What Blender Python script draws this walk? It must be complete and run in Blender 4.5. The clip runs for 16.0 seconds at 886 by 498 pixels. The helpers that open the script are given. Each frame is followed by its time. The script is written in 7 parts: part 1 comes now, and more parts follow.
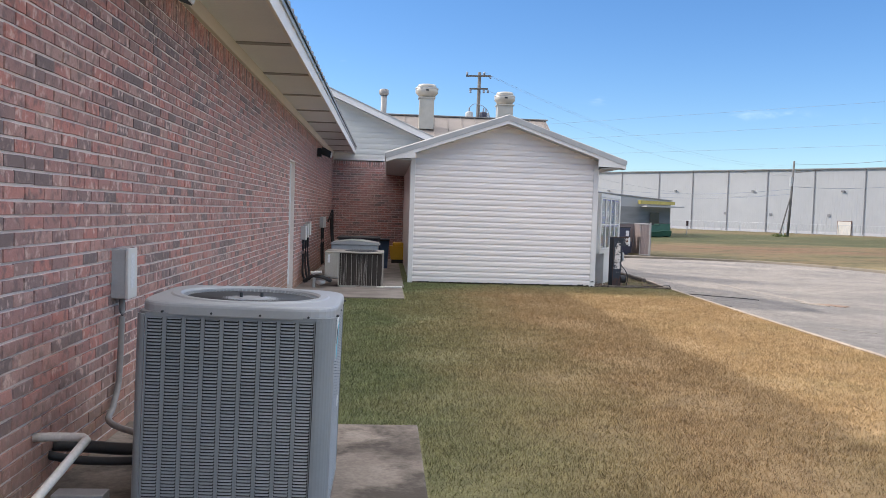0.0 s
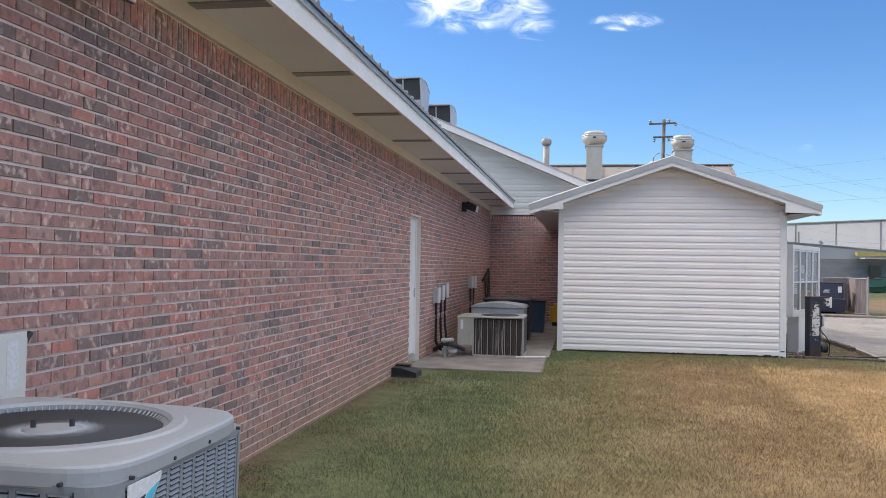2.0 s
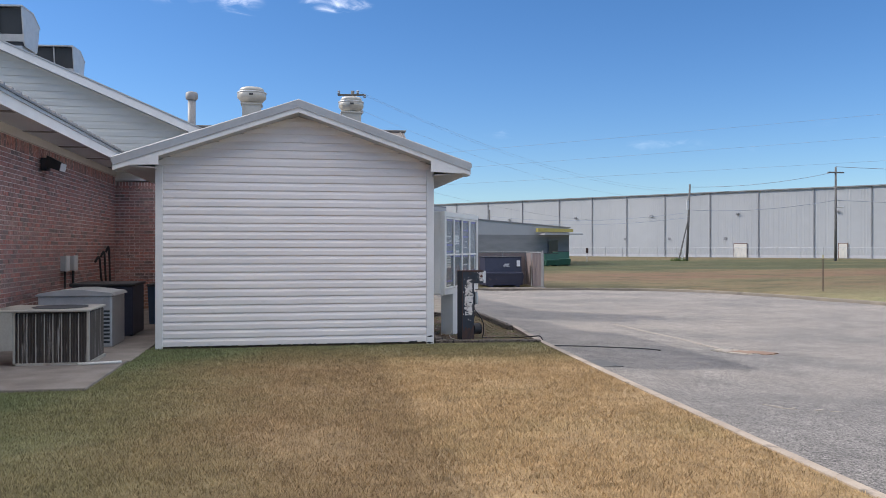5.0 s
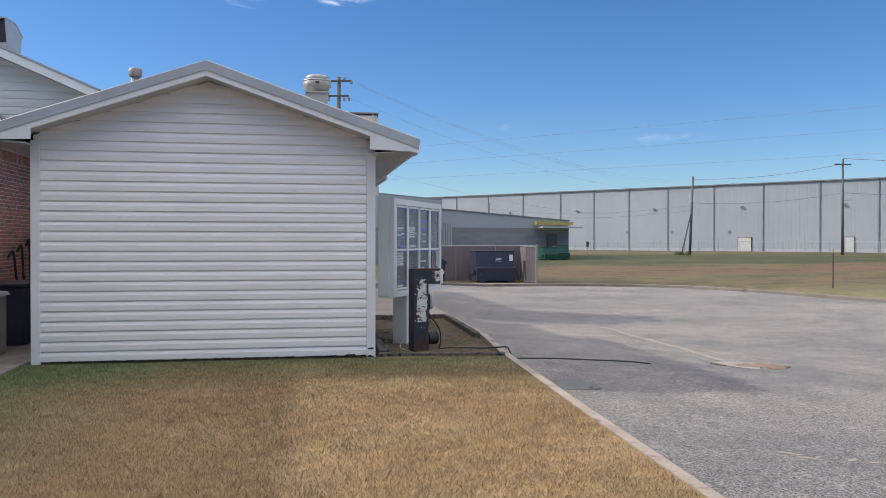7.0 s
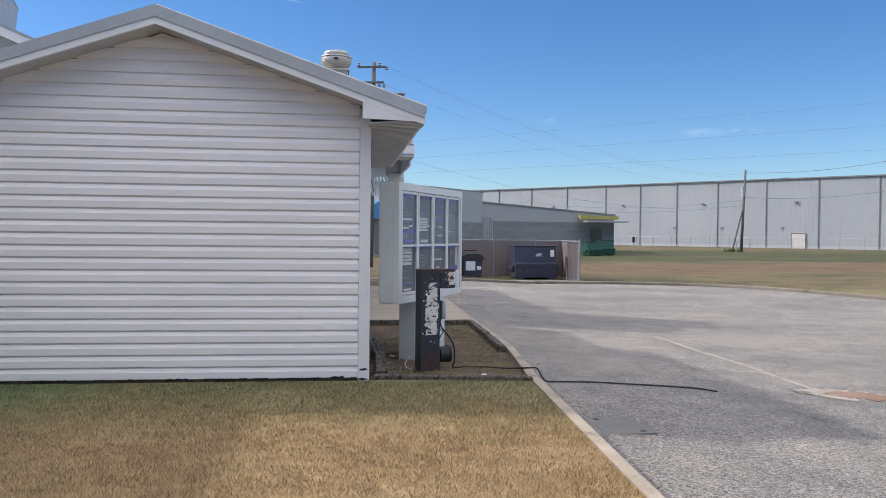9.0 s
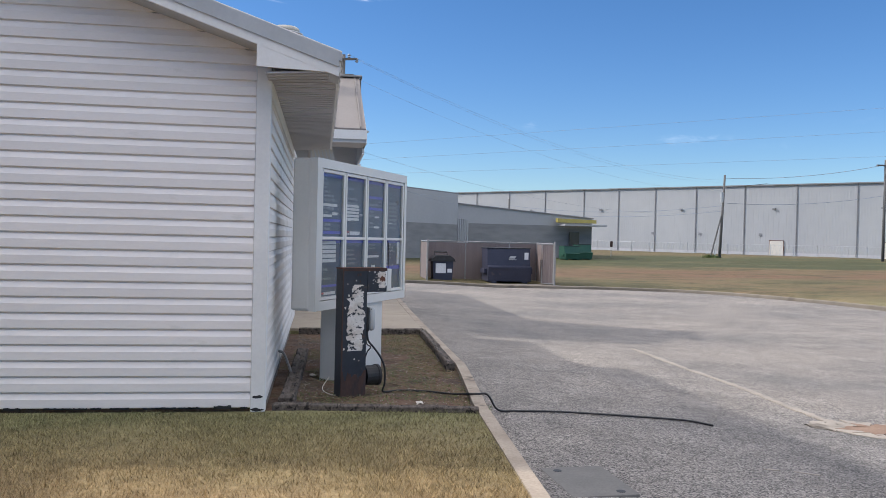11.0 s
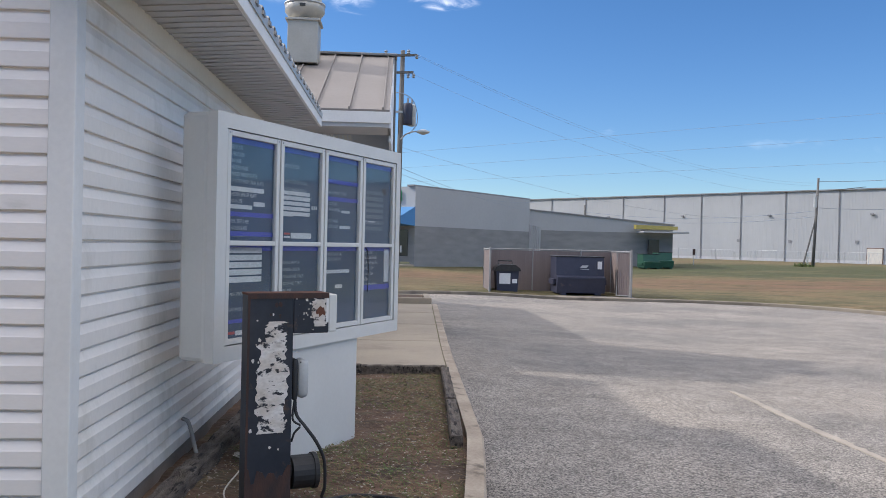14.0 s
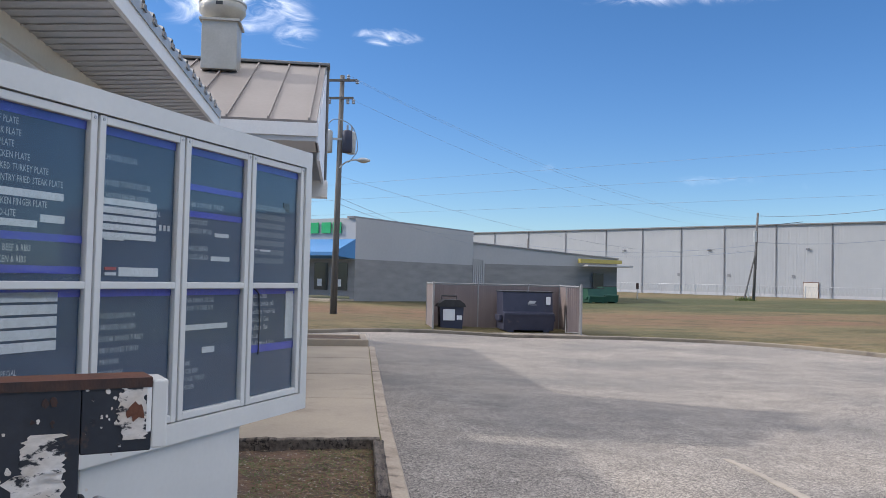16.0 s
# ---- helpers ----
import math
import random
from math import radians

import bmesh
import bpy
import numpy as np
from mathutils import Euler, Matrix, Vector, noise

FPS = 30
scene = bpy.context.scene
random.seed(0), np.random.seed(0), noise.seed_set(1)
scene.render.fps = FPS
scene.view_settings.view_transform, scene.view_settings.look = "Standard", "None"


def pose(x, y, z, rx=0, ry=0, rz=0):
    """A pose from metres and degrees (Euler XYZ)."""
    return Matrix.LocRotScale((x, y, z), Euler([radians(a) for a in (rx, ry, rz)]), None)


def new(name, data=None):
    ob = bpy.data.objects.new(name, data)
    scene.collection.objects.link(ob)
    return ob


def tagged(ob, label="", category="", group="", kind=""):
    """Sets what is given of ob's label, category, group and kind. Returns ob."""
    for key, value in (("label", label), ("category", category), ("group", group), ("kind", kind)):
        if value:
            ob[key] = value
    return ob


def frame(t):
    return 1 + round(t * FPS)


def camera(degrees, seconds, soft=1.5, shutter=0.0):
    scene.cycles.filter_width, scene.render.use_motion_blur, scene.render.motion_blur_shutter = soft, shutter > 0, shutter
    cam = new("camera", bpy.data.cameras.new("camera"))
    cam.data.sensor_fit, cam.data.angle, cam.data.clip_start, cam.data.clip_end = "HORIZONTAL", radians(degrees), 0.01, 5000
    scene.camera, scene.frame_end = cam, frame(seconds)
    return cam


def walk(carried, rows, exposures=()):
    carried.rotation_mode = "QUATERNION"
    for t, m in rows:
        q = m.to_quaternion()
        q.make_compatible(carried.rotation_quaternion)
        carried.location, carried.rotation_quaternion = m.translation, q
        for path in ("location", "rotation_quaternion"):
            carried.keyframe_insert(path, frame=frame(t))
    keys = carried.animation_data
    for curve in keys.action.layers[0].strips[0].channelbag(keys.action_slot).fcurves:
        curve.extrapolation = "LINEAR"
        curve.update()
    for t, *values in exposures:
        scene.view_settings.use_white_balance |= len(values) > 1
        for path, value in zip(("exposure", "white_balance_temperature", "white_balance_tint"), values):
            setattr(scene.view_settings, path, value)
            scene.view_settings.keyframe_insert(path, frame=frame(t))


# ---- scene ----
cam = camera(56.7, 16.0, soft=0.7)
EXPOSURE = 0.7
METRES, EYE, TILT, LEAN, TURN = 17.0, 1.5, -0.4, 0.0, -4.0
ROWS = [
    (0.0, 0.0, 0.0, 0.0, 0.07, -2.14, -1.8),
    (0.5, 0.0158, 0.0288, 0.002, 2.56, -0.68, -1.13),
    (1.0, 0.0251, 0.0586, 0.0016, 5.48, 0.1, -1.13),
    (1.5, 0.038, 0.0889, 0.0026, 9.68, 0.68, -1.19),
    (2.0, 0.0449, 0.117, 0.0038, 13.55, 1.52, -1.02),
    (2.5, 0.0586, 0.1483, 0.0031, 12.8, 2.39, -0.63),
    (3.0, 0.0716, 0.1831, 0.0013, 7.81, 2.13, -0.26),
    (3.5, 0.0843, 0.2166, 0.0008, 2.82, 1.2, 0.05),
    (4.0, 0.0955, 0.2459, -0.0, -2.18, 0.75, 0.19),
    (4.5, 0.1072, 0.2773, -0.0011, -6.24, 0.47, 0.05),
    (7.0, 0.1787, 0.4288, 0.0004, -6.0, -0.15, -0.03),
    (7.5, 0.1865, 0.4584, 0.0018, -3.1, -0.25, 0.16),
    (8.0, 0.1921, 0.4884, 0.0023, -1.1, -0.38, 0.15),
    (8.5, 0.2027, 0.5209, 0.0026, -1.11, -0.63, 0.04),
    (9.0, 0.21, 0.5523, 0.0018, -2.96, -0.61, -0.57),
    (9.5, 0.2184, 0.5818, -0.0006, -4.51, 0.04, -1.0),
    (12.0, 0.2587, 0.7171, -0.0036, -3.89, -0.57, -1.89),
    (12.5, 0.2678, 0.748, -0.0022, -2.75, -0.52, -1.8),
    (13.0, 0.2741, 0.7779, -0.0026, -1.12, -0.28, -1.67),
    (13.5, 0.2829, 0.8078, -0.0024, 0.16, -0.11, -1.41),
    (14.0, 0.2853, 0.835, -0.0029, 0.91, 0.07, -1.29),
    (14.5, 0.2871, 0.8615, -0.0049, 0.91, 0.43, -1.25),
    (15.0, 0.2873, 0.8916, -0.0003, 0.34, 1.24, -1.19),
    (15.5, 0.2854, 0.9197, 0.0002, -0.99, 2.07, -1.24),
    (16.0, 0.2876, 0.9465, -0.0001, -3.11, 2.49, -1.34),
]
walk(cam, [(t, pose(0, 0, EYE, TILT, LEAN, TURN) @ pose(METRES * x, METRES * y, METRES * z, 90 + pitch, roll, yaw)) for t, x, y, z, yaw, pitch, roll in ROWS], exposures=[(t, EXPOSURE + stops, kelvin, 12) for t, stops, kelvin in ((0.0, 0.40, 6480), (1.5, 0.39, 6440), (2.5, 0.36, 6440), (3.5, 0.17, 6280), (4.5, 0.08, 6180), (7.0, -0.08, 6140), (8.0, 0.07, 6160), (9.5, 0.02, 6160), (12.0, 0.07, 6200), (16.0, 0.05, 6200))])

# ---- world, sun, exposure ----
SUN_WAY = Vector((1.32, -0.42, -1.0)).normalized()      # the way the sunlight goes
SUN_EL = math.asin(-SUN_WAY.z)
SUN_AZ = math.atan2(-SUN_WAY.x, -SUN_WAY.y)

world = bpy.data.worlds.new("sky")
scene.world = world
world.use_nodes = True
wn, wl = world.node_tree.nodes, world.node_tree.links
wn.clear()
w_out = wn.new("ShaderNodeOutputWorld")
w_bg = wn.new("ShaderNodeBackground")
w_sky = wn.new("ShaderNodeTexSky")
w_sky.sky_type = "NISHITA"
w_sky.sun_disc = False
w_sky.sun_elevation, w_sky.sun_rotation = SUN_EL, SUN_AZ
w_sky.air_density, w_sky.dust_density, w_sky.ozone_density = 1.0, 0.2, 2.6
w_bg.inputs["Strength"].default_value = 0.075
# thin fair-weather clouds: torn wisps at their places in the sky, and an unseen veil added overhead
def w_math(op, x, y=None):
    """A math node in the sky, fed by sockets or numbers."""
    nd = wn.new("ShaderNodeMath"); nd.operation = op
    for i, v in enumerate((x, y)):
        if v is None:
            continue
        if isinstance(v, (int, float)):
            nd.inputs[i].default_value = v
        else:
            wl.new(v, nd.inputs[i])
    return nd.outputs[0]


w_tc = wn.new("ShaderNodeTexCoord")
w_sep = wn.new("ShaderNodeSeparateXYZ")
wl.new(w_tc.outputs["Generated"], w_sep.inputs[0])
w_az = w_math("MULTIPLY", w_math("ARCTAN2", w_sep.outputs["X"], w_sep.outputs["Y"]), 57.2958)
w_el = w_math("MULTIPLY", w_math("ARCSINE", w_sep.outputs["Z"]), 57.2958)
w_comb = wn.new("ShaderNodeCombineXYZ")
wl.new(w_math("MULTIPLY", w_az, 0.45), w_comb.inputs[0]); wl.new(w_el, w_comb.inputs[1])
w_noise = wn.new("ShaderNodeTexNoise")
for key, v in (("Scale", 0.75), ("Detail", 10), ("Roughness", 0.6), ("Distortion", 0.9)):
    w_noise.inputs[key].default_value = v
wl.new(w_comb.outputs[0], w_noise.inputs["Vector"])
# bearing from north, height, half width, half height (degrees), thickness
CLOUDS = ((2.9, 16.45, 2.9, 0.75, 1.0), (-3.6, 16.6, 2.2, 1.9, 0.6), (-8.5, 18.0, 7.0, 2.6, 0.9), (-16.5, 18.6, 2.6, 1.0, 0.9), (-23.0, 18.0, 3.2, 1.6, 0.95),
          (-3.5, 10.35, 1.7, 0.5, 0.34), (14.4, 7.9, 2.0, 0.5, 0.30), (25.3, 6.9, 3.9, 0.6, 0.36), (30.6, 6.45, 2.2, 0.5, 0.30), (36.2, 7.7, 2.1, 0.5, 0.28), (27.5, 19.6, 15.0, 1.7, 1.0))
w_body = 0.0
for c_az, c_el, c_w, c_h, c_thick in CLOUDS:
    dx = w_math("DIVIDE", w_math("SUBTRACT", w_az, c_az), c_w)
    dy = w_math("DIVIDE", w_math("SUBTRACT", w_el, c_el), c_h)
    rr2 = w_math("ADD", w_math("MULTIPLY", dx, dx), w_math("MULTIPLY", dy, dy))
    w_body = w_math("MAXIMUM", w_body, w_math("MULTIPLY", w_math("MAXIMUM", w_math("SUBTRACT", 1.0, rr2), 0.0), c_thick))
w_ramp = wn.new("ShaderNodeMapRange")
w_ramp.interpolation_type = "SMOOTHSTEP"
for key, v in (("From Min", 0.0), ("From Max", 1.7), ("To Min", 0.0), ("To Max", 0.38)):
    w_ramp.inputs[key].default_value = v
wl.new(w_math("MULTIPLY", w_math("MINIMUM", w_math("MULTIPLY", w_body, 2.2), 1.0), w_math("ADD", w_math("MULTIPLY", w_math("SUBTRACT", w_noise.outputs["Fac"], 0.5), 3.6), w_math("SUBTRACT", w_body, 0.15))), w_ramp.inputs["Value"])
w_mix = wn.new("ShaderNodeMix"); w_mix.data_type = "RGBA"
w_mix.inputs[7].default_value = (28.0, 26.6, 25.0, 1)
w_wisp = w_math("MULTIPLY", w_ramp.outputs["Result"], w_math("MINIMUM", w_math("MULTIPLY", w_body, 1.5), 1.0))
# a bright veil added higher up, above the view, to fill the shade
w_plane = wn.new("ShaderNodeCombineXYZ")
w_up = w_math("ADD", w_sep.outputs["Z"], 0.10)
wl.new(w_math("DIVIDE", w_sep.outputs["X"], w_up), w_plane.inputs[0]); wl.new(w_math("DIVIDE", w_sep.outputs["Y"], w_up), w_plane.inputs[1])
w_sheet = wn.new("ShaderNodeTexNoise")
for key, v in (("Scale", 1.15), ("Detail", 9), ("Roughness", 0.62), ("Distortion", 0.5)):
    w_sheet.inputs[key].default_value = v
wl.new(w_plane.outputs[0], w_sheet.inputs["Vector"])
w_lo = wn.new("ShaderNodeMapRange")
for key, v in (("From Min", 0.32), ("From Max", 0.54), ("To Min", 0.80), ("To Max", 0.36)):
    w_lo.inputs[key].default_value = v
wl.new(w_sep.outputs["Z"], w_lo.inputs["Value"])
w_fill_veil = wn.new("ShaderNodeMapRange")
w_fill_veil.inputs["To Max"].default_value = 0.66
wl.new(w_sheet.outputs["Fac"], w_fill_veil.inputs["Value"]); wl.new(w_lo.outputs[0], w_fill_veil.inputs["From Min"]); wl.new(w_math("ADD", w_lo.outputs[0], 0.20), w_fill_veil.inputs["From Max"])
wl.new(w_math("MAXIMUM", w_wisp, w_fill_veil.outputs[0]), w_mix.inputs["Factor"])
w_hue = wn.new("ShaderNodeHueSaturation")
w_hue.inputs["Hue"].default_value = 0.505
w_hue.inputs["Saturation"].default_value = 1.26
wl.new(w_sky.outputs[0], w_hue.inputs["Color"])
# deeper blue low down, where the dry air shows less haze
w_low = wn.new("ShaderNodeMapRange")
w_low.inputs["From Min"].default_value, w_low.inputs["From Max"].default_value, w_low.inputs["To Min"].default_value, w_low.inputs["To Max"].default_value = 0.0, 0.42, 1.0, 0.0
wl.new(w_sep.outputs["Z"], w_low.inputs["Value"])
w_tint = wn.new("ShaderNodeMix"); w_tint.data_type = "RGBA"; w_tint.blend_type = "MULTIPLY"
w_tint.inputs[7].default_value = (0.78, 0.93, 1.13, 1)
wl.new(w_low.outputs[0], w_tint.inputs["Factor"]); wl.new(w_hue.outputs[0], w_tint.inputs[6])
wl.new(w_tint.outputs[2], w_mix.inputs[6])
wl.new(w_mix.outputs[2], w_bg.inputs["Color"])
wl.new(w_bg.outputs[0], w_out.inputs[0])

sun = new("sun", bpy.data.lights.new("sun", "SUN"))
sun.data.energy, sun.data.angle, sun.data.color = 2.0, radians(1.8), (1.0, 0.93, 0.83)
sun.rotation_mode = "QUATERNION"
sun.rotation_quaternion = SUN_WAY.to_track_quat("-Z", "Y")
sun.location = (-30, 10, 30)


# ---- materials ----
def mat(name, c1, c2, scale=2.0, fine=60.0, rough=0.6, metal=0.0, bump=0.15, rnd=0.0, stretch=(1, 1, 1), fine_amount=0.25, spots=None, spot_scale=6.0, spot_at=0.62, depth=0.004, soft=0.06):
    """A surface whose colour wanders between c1 and c2 in large blotches, with fine grain, optional spots of wear and relief."""
    m = bpy.data.materials.new(name)
    m.use_nodes = True
    n, l = m.node_tree.nodes, m.node_tree.links
    b = n["Principled BSDF"]
    geo = n.new("ShaderNodeNewGeometry")
    mp = n.new("ShaderNodeMapping")
    mp.inputs["Scale"].default_value = stretch
    l.new(geo.outputs["Position"], mp.inputs[0])
    big = n.new("ShaderNodeTexNoise")
    big.inputs["Scale"].default_value, big.inputs["Detail"].default_value = scale, 5
    small = n.new("ShaderNodeTexNoise")
    small.inputs["Scale"].default_value, small.inputs["Detail"].default_value = fine, 3
    l.new(mp.outputs[0], big.inputs["Vector"]); l.new(mp.outputs[0], small.inputs["Vector"])
    mr = n.new("ShaderNodeMapRange")
    mr.inputs["From Min"].default_value, mr.inputs["From Max"].default_value = 0.3, 0.7
    l.new(big.outputs["Fac"], mr.inputs["Value"])
    mix = n.new("ShaderNodeMix"); mix.data_type = "RGBA"
    mix.inputs[6].default_value, mix.inputs[7].default_value = (*c1, 1), (*c2, 1)
    l.new(mr.outputs[0], mix.inputs["Factor"])
    hsv = n.new("ShaderNodeHueSaturation")
    l.new(mix.outputs[2], hsv.inputs["Color"])
    val = n.new("ShaderNodeMath"); val.operation = "MULTIPLY_ADD"
    val.inputs[1].default_value, val.inputs[2].default_value = 2 * fine_amount, 1 - fine_amount
    l.new(small.outputs["Fac"], val.inputs[0])
    out = val.outputs[0]
    if rnd:
        oi = n.new("ShaderNodeObjectInfo")
        r = n.new("ShaderNodeMath"); r.operation = "MULTIPLY_ADD"
        r.inputs[1].default_value, r.inputs[2].default_value = 2 * rnd, 1 - rnd
        l.new(oi.outputs["Random"], r.inputs[0])
        t = n.new("ShaderNodeMath"); t.operation = "MULTIPLY"
        l.new(out, t.inputs[0]); l.new(r.outputs[0], t.inputs[1])
        out = t.outputs[0]
    l.new(out, hsv.inputs["Value"])
    colour = hsv.outputs[0]
    if spots:
        sn = n.new("ShaderNodeTexNoise")
        sn.inputs["Scale"].default_value, sn.inputs["Detail"].default_value, sn.inputs["Roughness"].default_value = spot_scale, 6, 0.65
        l.new(mp.outputs[0], sn.inputs["Vector"])
        sr = n.new("ShaderNodeMapRange")
        sr.inputs["From Min"].default_value, sr.inputs["From Max"].default_value = spot_at, spot_at + soft
        l.new(sn.outputs["Fac"], sr.inputs["Value"])
        m2 = n.new("ShaderNodeMix"); m2.data_type = "RGBA"
        m2.inputs[7].default_value = (*spots, 1)
        l.new(sr.outputs[0], m2.inputs["Factor"]); l.new(colour, m2.inputs[6])
        colour = m2.outputs[2]
    l.new(colour, b.inputs["Base Color"])
    rr = n.new("ShaderNodeMath"); rr.operation = "MULTIPLY_ADD"
    rr.inputs[1].default_value, rr.inputs[2].default_value = 0.2, max(rough - 0.1, 0.02)
    l.new(big.outputs["Fac"], rr.inputs[0]); l.new(rr.outputs[0], b.inputs["Roughness"])
    b.inputs["Metallic"].default_value = metal
    if bump:
        bp = n.new("ShaderNodeBump")
        bp.inputs["Strength"].default_value, bp.inputs["Distance"].default_value = bump, depth
        l.new(small.outputs["Fac"], bp.inputs["Height"]); l.new(bp.outputs[0], b.inputs["Normal"])
    return m


def brick_material():
    """Flashed and tumbled red brick: each brick of its own tone, with dark upright streaks and pale lime marks."""
    m = bpy.data.materials.new("brick")
    m.use_nodes = True
    n, l = m.node_tree.nodes, m.node_tree.links
    b = n["Principled BSDF"]
    geo = n.new("ShaderNodeNewGeometry")
    oi = n.new("ShaderNodeObjectInfo")
    add = n.new("ShaderNodeMath"); add.operation = "ADD"
    l.new(geo.outputs["Random Per Island"], add.inputs[0]); l.new(oi.outputs["Random"], add.inputs[1])
    fr = n.new("ShaderNodeMath"); fr.operation = "FRACT"
    l.new(add.outputs[0], fr.inputs[0])
    ramp = n.new("ShaderNodeValToRGB")
    e = ramp.color_ramp.elements
    e[0].position, e[0].color = 0.0, (0.20, 0.15, 0.142, 1)
    e[1].position, e[1].color = 1.0, (0.42, 0.235, 0.205, 1)
    for p, c in ((0.12, (0.26, 0.18, 0.168, 1)), (0.22, (0.36, 0.215, 0.192, 1)), (0.50, (0.42, 0.22, 0.195, 1)), (0.74, (0.52, 0.22, 0.18, 1)), (0.88, (0.46, 0.285, 0.245, 1))):
        x = e.new(p); x.color = c
    l.new(fr.outputs[0], ramp.inputs[0])
    # marks: bricks tumbled, so that streaks stand upright on the laid face
    off = n.new("ShaderNodeVectorMath"); off.operation = "MULTIPLY_ADD"
    comb = n.new("ShaderNodeCombineXYZ")
    l.new(fr.outputs[0], comb.inputs[0]); l.new(fr.outputs[0], comb.inputs[1]); l.new(fr.outputs[0], comb.inputs[2])
    mp = n.new("ShaderNodeMapping"); mp.inputs["Scale"].default_value = (1, 1.0, 0.85)
    l.new(geo.outputs["Position"], mp.inputs[0])
    off.inputs[1].default_value = (40, 40, 40)
    l.new(comb.outputs[0], off.inputs[0]); l.new(mp.outputs[0], off.inputs[2])
    dark = n.new("ShaderNodeTexNoise"); dark.inputs["Scale"].default_value, dark.inputs["Detail"].default_value = 19, 5
    pale = n.new("ShaderNodeTexNoise"); pale.inputs["Scale"].default_value, pale.inputs["Detail"].default_value = 21, 4
    grain = n.new("ShaderNodeTexNoise"); grain.inputs["Scale"].default_value, grain.inputs["Detail"].default_value = 160, 3
    for x in (dark, pale):
        l.new(off.outputs[0], x.inputs["Vector"])
    l.new(geo.outputs["Position"], grain.inputs["Vector"])
    d = n.new("ShaderNodeMapRange"); d.inputs["From Min"].default_value, d.inputs["From Max"].default_value, d.inputs["To Max"].default_value = 0.5, 0.66, 0.75
    l.new(dark.outputs["Fac"], d.inputs["Value"])
    p = n.new("ShaderNodeMapRange"); p.inputs["From Min"].default_value, p.inputs["From Max"].default_value, p.inputs["To Max"].default_value = 0.54, 0.66, 0.8
    l.new(pale.outputs["Fac"], p.inputs["Value"])
    m1 = n.new("ShaderNodeMix"); m1.data_type = "RGBA"; m1.inputs[7].default_value = (0.18, 0.125, 0.118, 1)
    l.new(d.outputs[0], m1.inputs["Factor"]); l.new(ramp.outputs[0], m1.inputs[6])
    m2 = n.new("ShaderNodeMix"); m2.data_type = "RGBA"; m2.inputs[7].default_value = (0.72, 0.52, 0.45, 1)
    some = n.new("ShaderNodeMapRange"); some.inputs["From Min"].default_value, some.inputs["From Max"].default_value, some.inputs["To Min"].default_value = 0.35, 0.65, 0.3
    turn = n.new("ShaderNodeMath"); turn.operation = "PINGPONG"; turn.inputs[1].default_value = 1.0
    scaled = n.new("ShaderNodeMath"); scaled.operation = "MULTIPLY"; scaled.inputs[1].default_value = 7.3
    l.new(fr.outputs[0], scaled.inputs[0]); l.new(scaled.outputs[0], turn.inputs[0]); l.new(turn.outputs[0], some.inputs["Value"])
    marked = n.new("ShaderNodeMath"); marked.operation = "MULTIPLY"
    l.new(p.outputs[0], marked.inputs[0]); l.new(some.outputs[0], marked.inputs[1])
    l.new(marked.outputs[0], m2.inputs["Factor"]); l.new(m1.outputs[2], m2.inputs[6])
    # clay splashed on the lowest courses
    sep = n.new("ShaderNodeSeparateXYZ"); l.new(geo.outputs["Position"], sep.inputs[0])
    low = n.new("ShaderNodeMapRange"); low.inputs["From Min"].default_value, low.inputs["From Max"].default_value, low.inputs["To Min"].default_value, low.inputs["To Max"].default_value = 0.02, 0.62, 1.5, 0.0
    l.new(sep.outputs["Z"], low.inputs["Value"])
    blot = n.new("ShaderNodeTexNoise"); blot.inputs["Scale"].default_value, blot.inputs["Detail"].default_value = 1.3, 6
    l.new(geo.outputs["Position"], blot.inputs["Vector"])
    splash_f = n.new("ShaderNodeMath"); splash_f.operation = "MULTIPLY"
    l.new(low.outputs[0], splash_f.inputs[0]); l.new(blot.outputs["Fac"], splash_f.inputs[1])
    m3 = n.new("ShaderNodeMix"); m3.data_type = "RGBA"; m3.inputs[7].default_value = (0.36, 0.215, 0.14, 1)
    l.new(splash_f.outputs[0], m3.inputs["Factor"]); l.new(m2.outputs[2], m3.inputs[6])
    m2 = m3
    h = n.new("ShaderNodeHueSaturation")
    v = n.new("ShaderNodeMath"); v.operation = "MULTIPLY_ADD"; v.inputs[1].default_value, v.inputs[2].default_value = 0.8, 0.6
    l.new(grain.outputs["Fac"], v.inputs[0]); l.new(v.outputs[0], h.inputs["Value"]); l.new(m2.outputs[2], h.inputs["Color"])
    l.new(h.outputs[0], b.inputs["Base Color"])
    b.inputs["Roughness"].default_value = 0.82
    bp = n.new("ShaderNodeBump"); bp.inputs["Strength"].default_value, bp.inputs["Distance"].default_value = 0.5, 0.004
    l.new(grain.outputs["Fac"], bp.inputs["Height"]); l.new(bp.outputs[0], b.inputs["Normal"])
    return m


